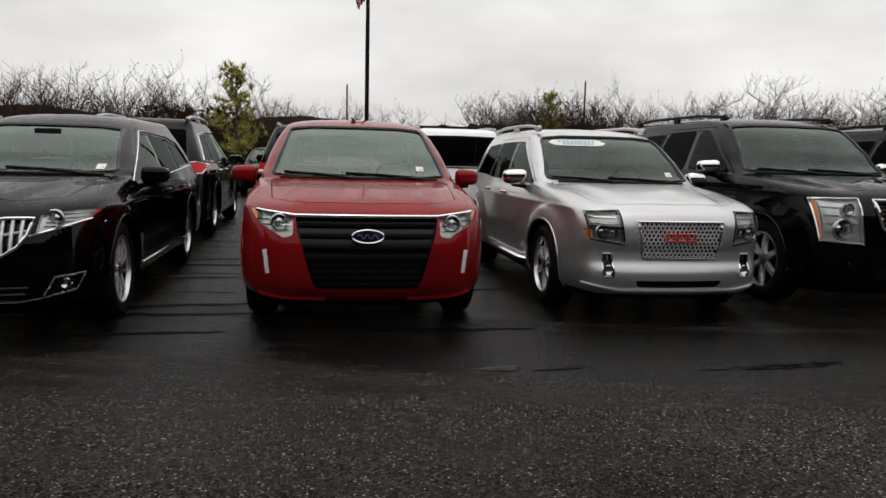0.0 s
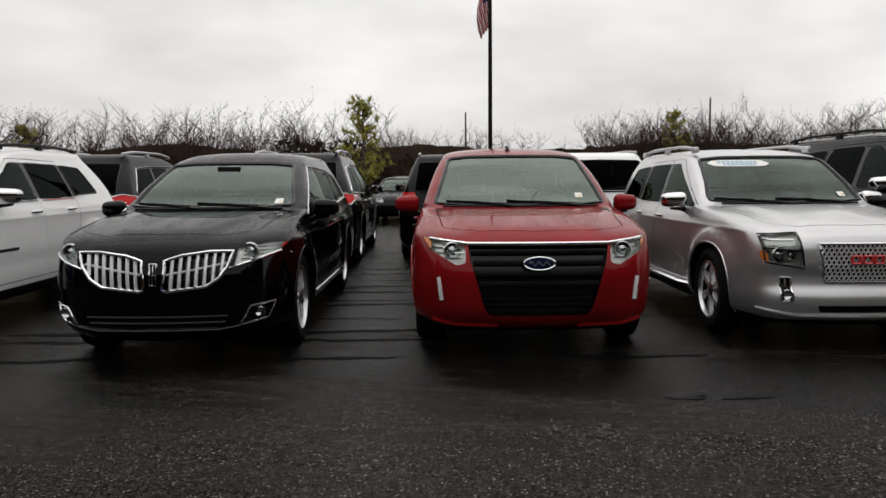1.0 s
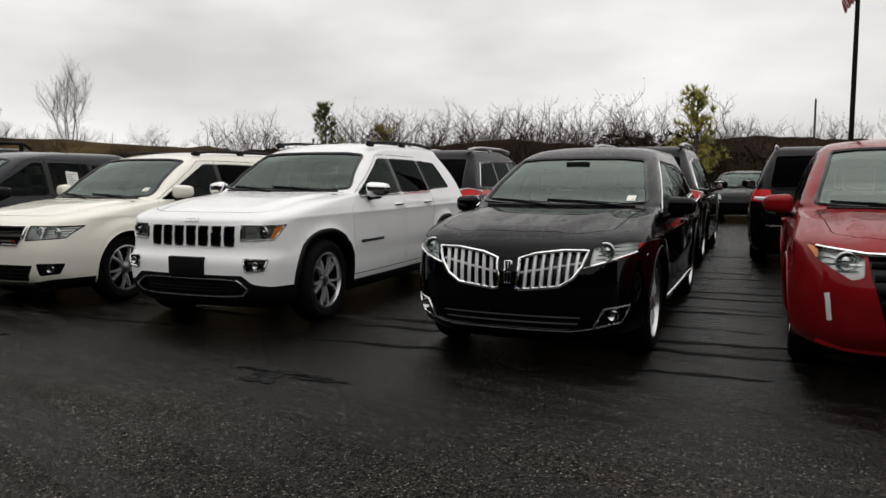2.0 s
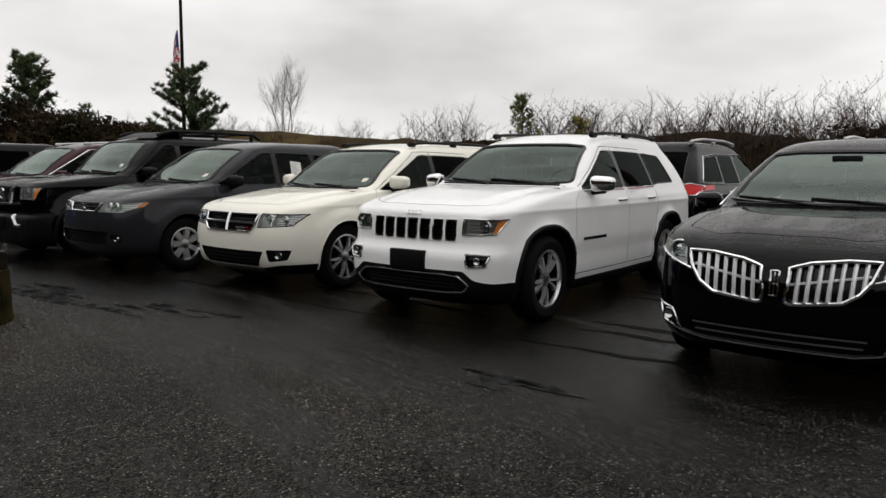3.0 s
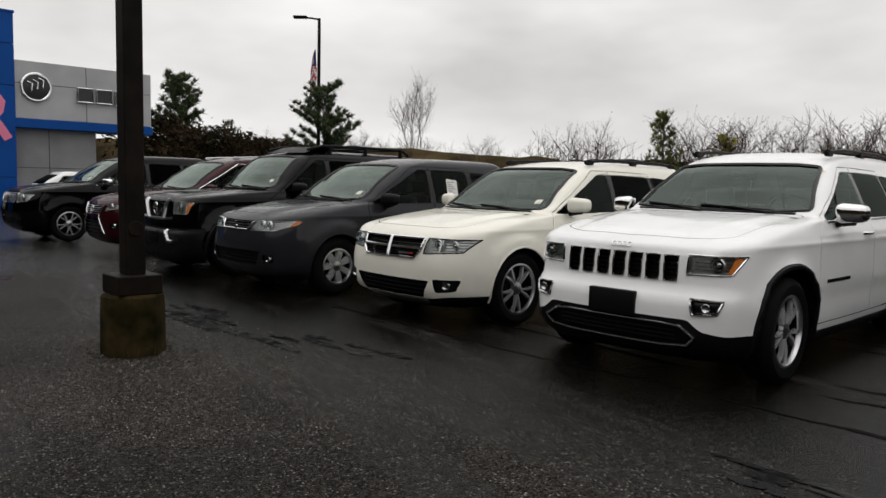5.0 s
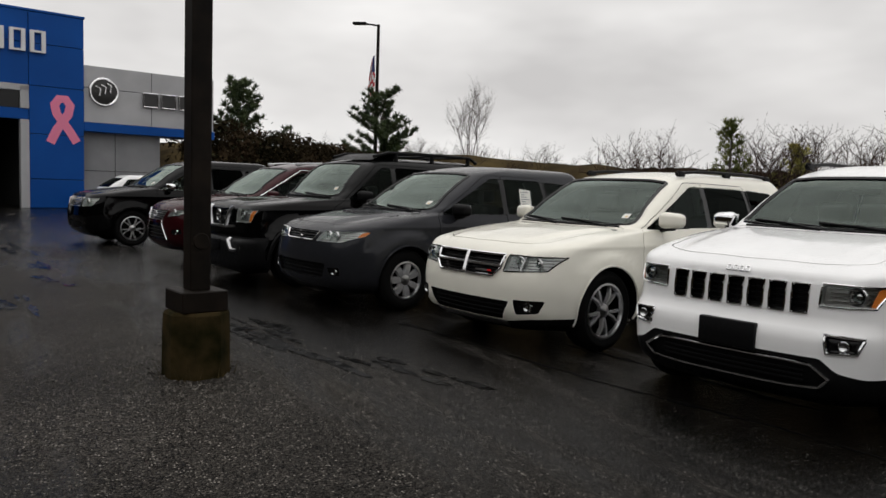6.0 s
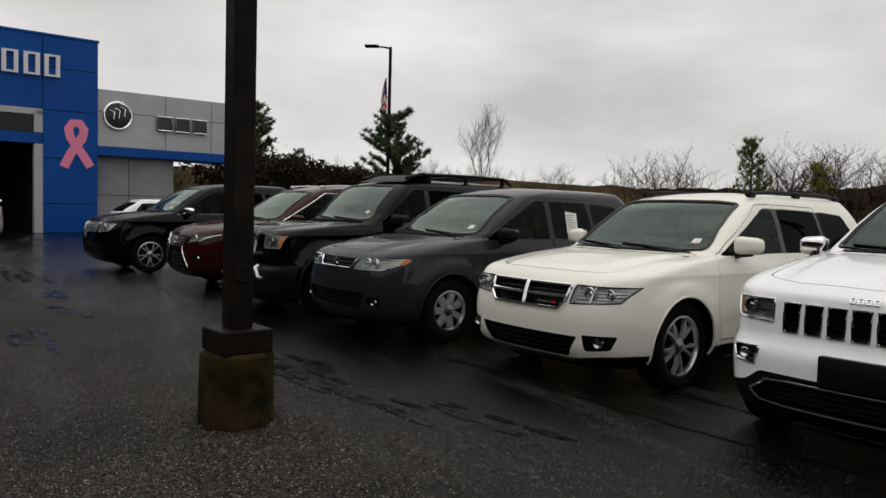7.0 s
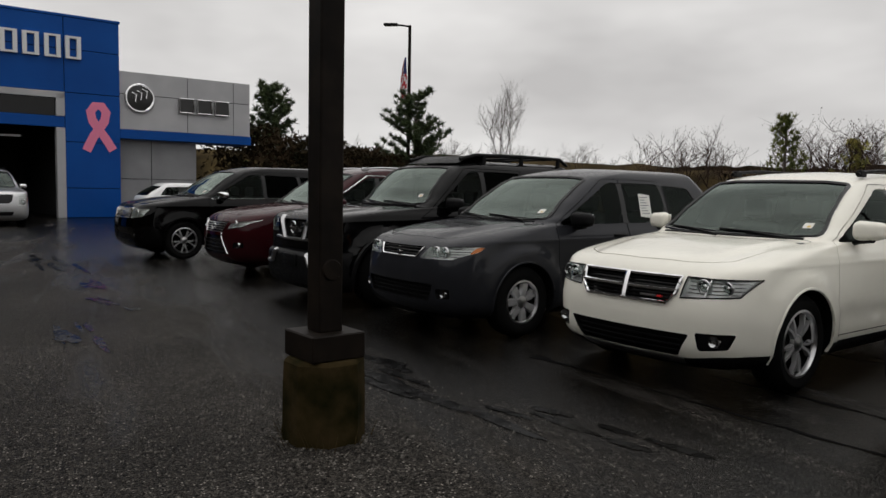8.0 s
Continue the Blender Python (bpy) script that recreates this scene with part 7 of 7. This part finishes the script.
# bare trees: models first, then copies along the bank
models = []
for k in range(5):
    models.append(bare_tree(pose(*ring(-33 + 4.3 * k, bank_dist(-30), 0.4)), "leafless multi-stemmed shrub with fine grey-brown twigs", rng.choice((3, 4, 5)), 3, 3.3, 0.05, 0.62, 0.08, 0.35 if k % 2 else 0.1))
tall = [bare_tree(pose(*ring(12 + 5 * k, 62, 0.6)), "tall leafless tree with a fine open crown", 1, 4, 4.2, 0.07, 0.6, 0.12, 0.0, group="tall bare trees behind the lot") for k in range(2)]
for az0, az1, n, lo, hi in ((-53, -47.5, 5, 0.75, 0.95), (-43.5, -37, 8, 0.8, 0.95), (-36, -19.5, 22, 0.65, 0.95), (-17.5, -12.5, 9, 0.6, 0.8), (-12, 0, 14, 0.5, 0.8), (1, 11, 30, 0.9, 1.25), (11, 30, 42, 0.85, 1.25), (-72, -60, 8, 0.5, 0.75), (-60, -54, 4, 0.4, 0.6)):
    for k in range(n):
        az = az0 + (az1 - az0) * (k + rng.uniform(0.1, 0.9)) / n
        sc = rng.uniform(lo, hi)
        base = models[rng.randrange(5)]
        t = copy_thing(base, pose(*ring(az, bank_dist(az) + rng.uniform(-1, 4), 0.5 + (1.4 if az < -55 else 0)), 0, 0, rng.uniform(0, 360)))
        t.scale = (sc * 1.15, sc * 1.15, sc)
for az, d, sc in ((10.6, 66, 0.75), (21.5, 52, 0.95), (-73, 60, 0.6)):
    t = copy_thing(tall[0 if az < 20 else 1], pose(*ring(az, d, 1.0), 0, 0, rng.uniform(0, 360)))
    t.scale = (sc, sc, sc)
bare_tree(pose(-64.3, 33.2, 1.8), "leafless tree with a fine oval crown on the bank", 5, 4, 5.2, 0.05, 0.50, 0.12, 0.0, group="tall bare trees behind the lot", leans=(0.05, 0.22))
pine(pose(-12.9, 38.0, 0.3), "young yellow-green pine above the brush", 5.2, 1.5, YELLOW_NEEDLE, 0.75)
pine(pose(-31.2, 30.5, 0.2), "small slender green pine", 5.0, 1.25, OLIVE_NEEDLE, 0.55)
pine(pose(-57.0, 21.6, 0.3), "dark green bushy pine beside the lamp pole", 8.2, 3.6, NEEDLE, 1.3)
pine(pose(-60.0, 11.5, 0.3), "dark green pine behind the showroom", 8.6, 2.6, NEEDLE, 1.2)
pine(pose(-66.0, 16.5, 0.3), "small dark green pine behind the showroom", 5.6, 1.6, NEEDLE, 0.8)
pine(pose(-30.0, 34.0, 0.3), "low olive green pine among bare shrubs", 3.8, 1.2, YELLOW_NEEDLE, 0.7)
pine(pose(5.0, 62.0, 0.3), "low olive green pine among bare shrubs", 6.0, 2.0, YELLOW_NEEDLE, 0.7)

# ---- sealed cracks and puddle edges across the lot ----
TAR = material("tar_seal", (0.003, 0.003, 0.003), 0.6, spec=0.03)
seal_rng = random.Random(3)
for k in range(22):
    v = 0.3 + 0.55 * k + seal_rng.uniform(-0.2, 0.2)
    bm = bmesh.new()
    u0, u1 = seal_rng.uniform(-16, -4), seal_rng.uniform(0, 7)
    A = []
    n = 220
    for i in range(n + 1):
        u = u0 + (u1 - u0) * i / n
        w = max(0.001, 0.055 * noise.noise((u * 0.9, k * 3.1, 0)) + 0.016 + 0.03 * noise.noise((u * 4.5, k, 1)))
        vv = v + 0.12 * noise.noise((u * 0.5, k * 7.7, 2)) + 0.04 * noise.noise((u * 3, k, 5)) + 0.02 * noise.noise((u * 11, k, 8))
        A.append((bm.verts.new(lot(u, vv - w, 0.004)), bm.verts.new(lot(u, vv + w * (1 + 0.6 * noise.noise((u * 7, k, 4))), 0.004))))
    for a, b in zip(A, A[1:]):
        bm.faces.new((a[0], b[0], b[1], a[1]))
    tagged(finish("tar_seam", bm, TAR), "black tar seam sealing a crack in the asphalt", "road marking", kind="structure")

# ---- gravel and weeds round the lamp post's footing, loose stones on the lot ----
STONE = material("pale_stone", (0.22, 0.21, 0.19), 0.7, spec=0.15)
speckle(STONE, 20, (0.012, 0.0115, 0.010), (0.15, 0.14, 0.125), 3)
g_rng = random.Random(11)


def pebbles(name, label, places):
    V, F = [], []
    for (x, y), r in places:
        k = len(V)
        h = r * g_rng.uniform(0.5, 0.9)
        for i in range(5):
            a = 2 * math.pi * i / 5 + g_rng.uniform(-0.3, 0.3)
            q = r * g_rng.uniform(0.7, 1.2)
            V.append((x + q * math.cos(a), y + q * math.sin(a), -0.002))
        for i in range(5):
            a = 2 * math.pi * i / 5 + g_rng.uniform(-0.3, 0.3)
            q = r * g_rng.uniform(0.35, 0.7)
            V.append((x + q * math.cos(a), y + q * math.sin(a), h))
        for i in range(5):
            j = (i + 1) % 5
            F.append((k + i, k + j, k + 5 + j, k + 5 + i))
        F.append(tuple(k + 5 + i for i in range(5)))
    me = bpy.data.meshes.new(name)
    me.from_pydata(V, [], F)
    me.materials.append(STONE)
    tagged(new(name, me), label, "gravel", kind="stuff")


near = []
for _ in range(800):
    a, d = g_rng.uniform(0, 2 * math.pi), 0.22 + abs(g_rng.gauss(0, 0.55))
    near.append(((-8.8 + d * math.cos(a), 1.29 + d * math.sin(a)), g_rng.uniform(0.004, 0.014)))
pebbles("gravel", "loose pale gravel round the lamp post footing", near)
far = []
for _ in range(34000):
    q = lot(g_rng.gauss(-4.5, 5.5), -1.3 - 3.8 * g_rng.random() ** 0.8 + g_rng.gauss(0, 0.3))
    far.append(((q.x, q.y), g_rng.choice((0.003, 0.004, 0.004, 0.005, 0.007))))
pebbles("stone_chips", "small pale stone chips bedded in the asphalt", far)
V, F = [], []
for _ in range(30):
    a, d = g_rng.uniform(0, 2 * math.pi), 0.24 + abs(g_rng.gauss(0, 0.03))
    p = Vector((-8.8 + d * math.cos(a), 1.29 + d * math.sin(a), 0))
    e = p + Vector((g_rng.uniform(-0.06, 0.06), g_rng.uniform(-0.06, 0.06), g_rng.uniform(0.03, 0.16)))
    stick(V, F, p, e, 0.003, 0.001)
me = bpy.data.meshes.new("weeds")
me.from_pydata(V, [], F)
me.materials.append(EARTH)
tagged(new("weeds", me), "thin dry weeds at the foot of the post", "grass", kind="stuff")

# ---- puddles ----
WATER = material("rain_water", (0.004, 0.004, 0.004), 0.2, spec=0.12)
wet_rng = random.Random(5)
bumped(WATER, 40, 0.12, 0.01)
speckle(WATER, 6.0, 0.12, 0.34, 5, channel="Roughness")
for n_, (x, y, a, b, turn) in enumerate([(-9.45, 2.30, 1.75, 0.26, 13), (-8.6, 2.72, 0.9, 0.14, 18), (0.28, 4.82, 0.30, 0.07, 15), (1.85, 5.05, 0.55, 0.05, 15), (-4.75, 3.66, 0.50, 0.06, 10),
                                         (-4.75, 3.55, 0.14, 0.16, 0), (-19.2, -0.55, 3.4, 0.34, 10), (-12.4, -0.15, 1.1, 0.20, 8), (-10.1, 2.0, 0.8, 0.14, 10), (-14.6, 0.15, 0.9, 0.14, 20)]):
    bm = bmesh.new()
    for q in range(9):
        ox, oy = a * max(-0.9, min(0.9, wet_rng.gauss(0, 0.45))), b * wet_rng.uniform(-1.0, 1.0)
        ra, rb = a * wet_rng.uniform(0.08, 0.30) + 0.04, b * wet_rng.uniform(0.06, 0.22) + 0.012
        edge = []
        for k in range(30):
            an = 2 * math.pi * k / 30
            r = 1 + 0.5 * noise.noise((math.cos(an) * 1.6, math.sin(an) * 1.6, n_ * 3.3 + q)) + 0.3 * noise.noise((math.cos(an) * 4, math.sin(an) * 4, n_ * 1.7 + q))
            edge.append(bm.verts.new((ox + ra * r * math.cos(an), oy + rb * r * math.sin(an), 0.0003 * q)))
        bm.faces.new(edge)
    tagged(finish("puddle", bm, WATER, None, "", False, pose(x, y, 0.005, 0, 0, turn)), "broken streaks of shallow rain water on the asphalt", "puddle", kind="structure")

# ---- far utility poles ----
for x, y, h in ((-13.05, 68.9, 7.4), (8.53, 69.6, 8.2)):
    pl = thing("utility_pole", "thin grey wooden utility pole above the trees", "utility pole", pose(x, y, 0), "utility poles")
    bm = bmesh.new()
    tube(bm, [(0, 0, 0), (0, 0, h)], [0.11, 0.08], 8)
    part("shaft", bm, BARK, pl)
    bm = bmesh.new()
    tube(bm, [(0, 0, h - 0.02), (0, 0, h + 0.12)], 0.05, 6)
    part("cap", bm, BARK, pl)
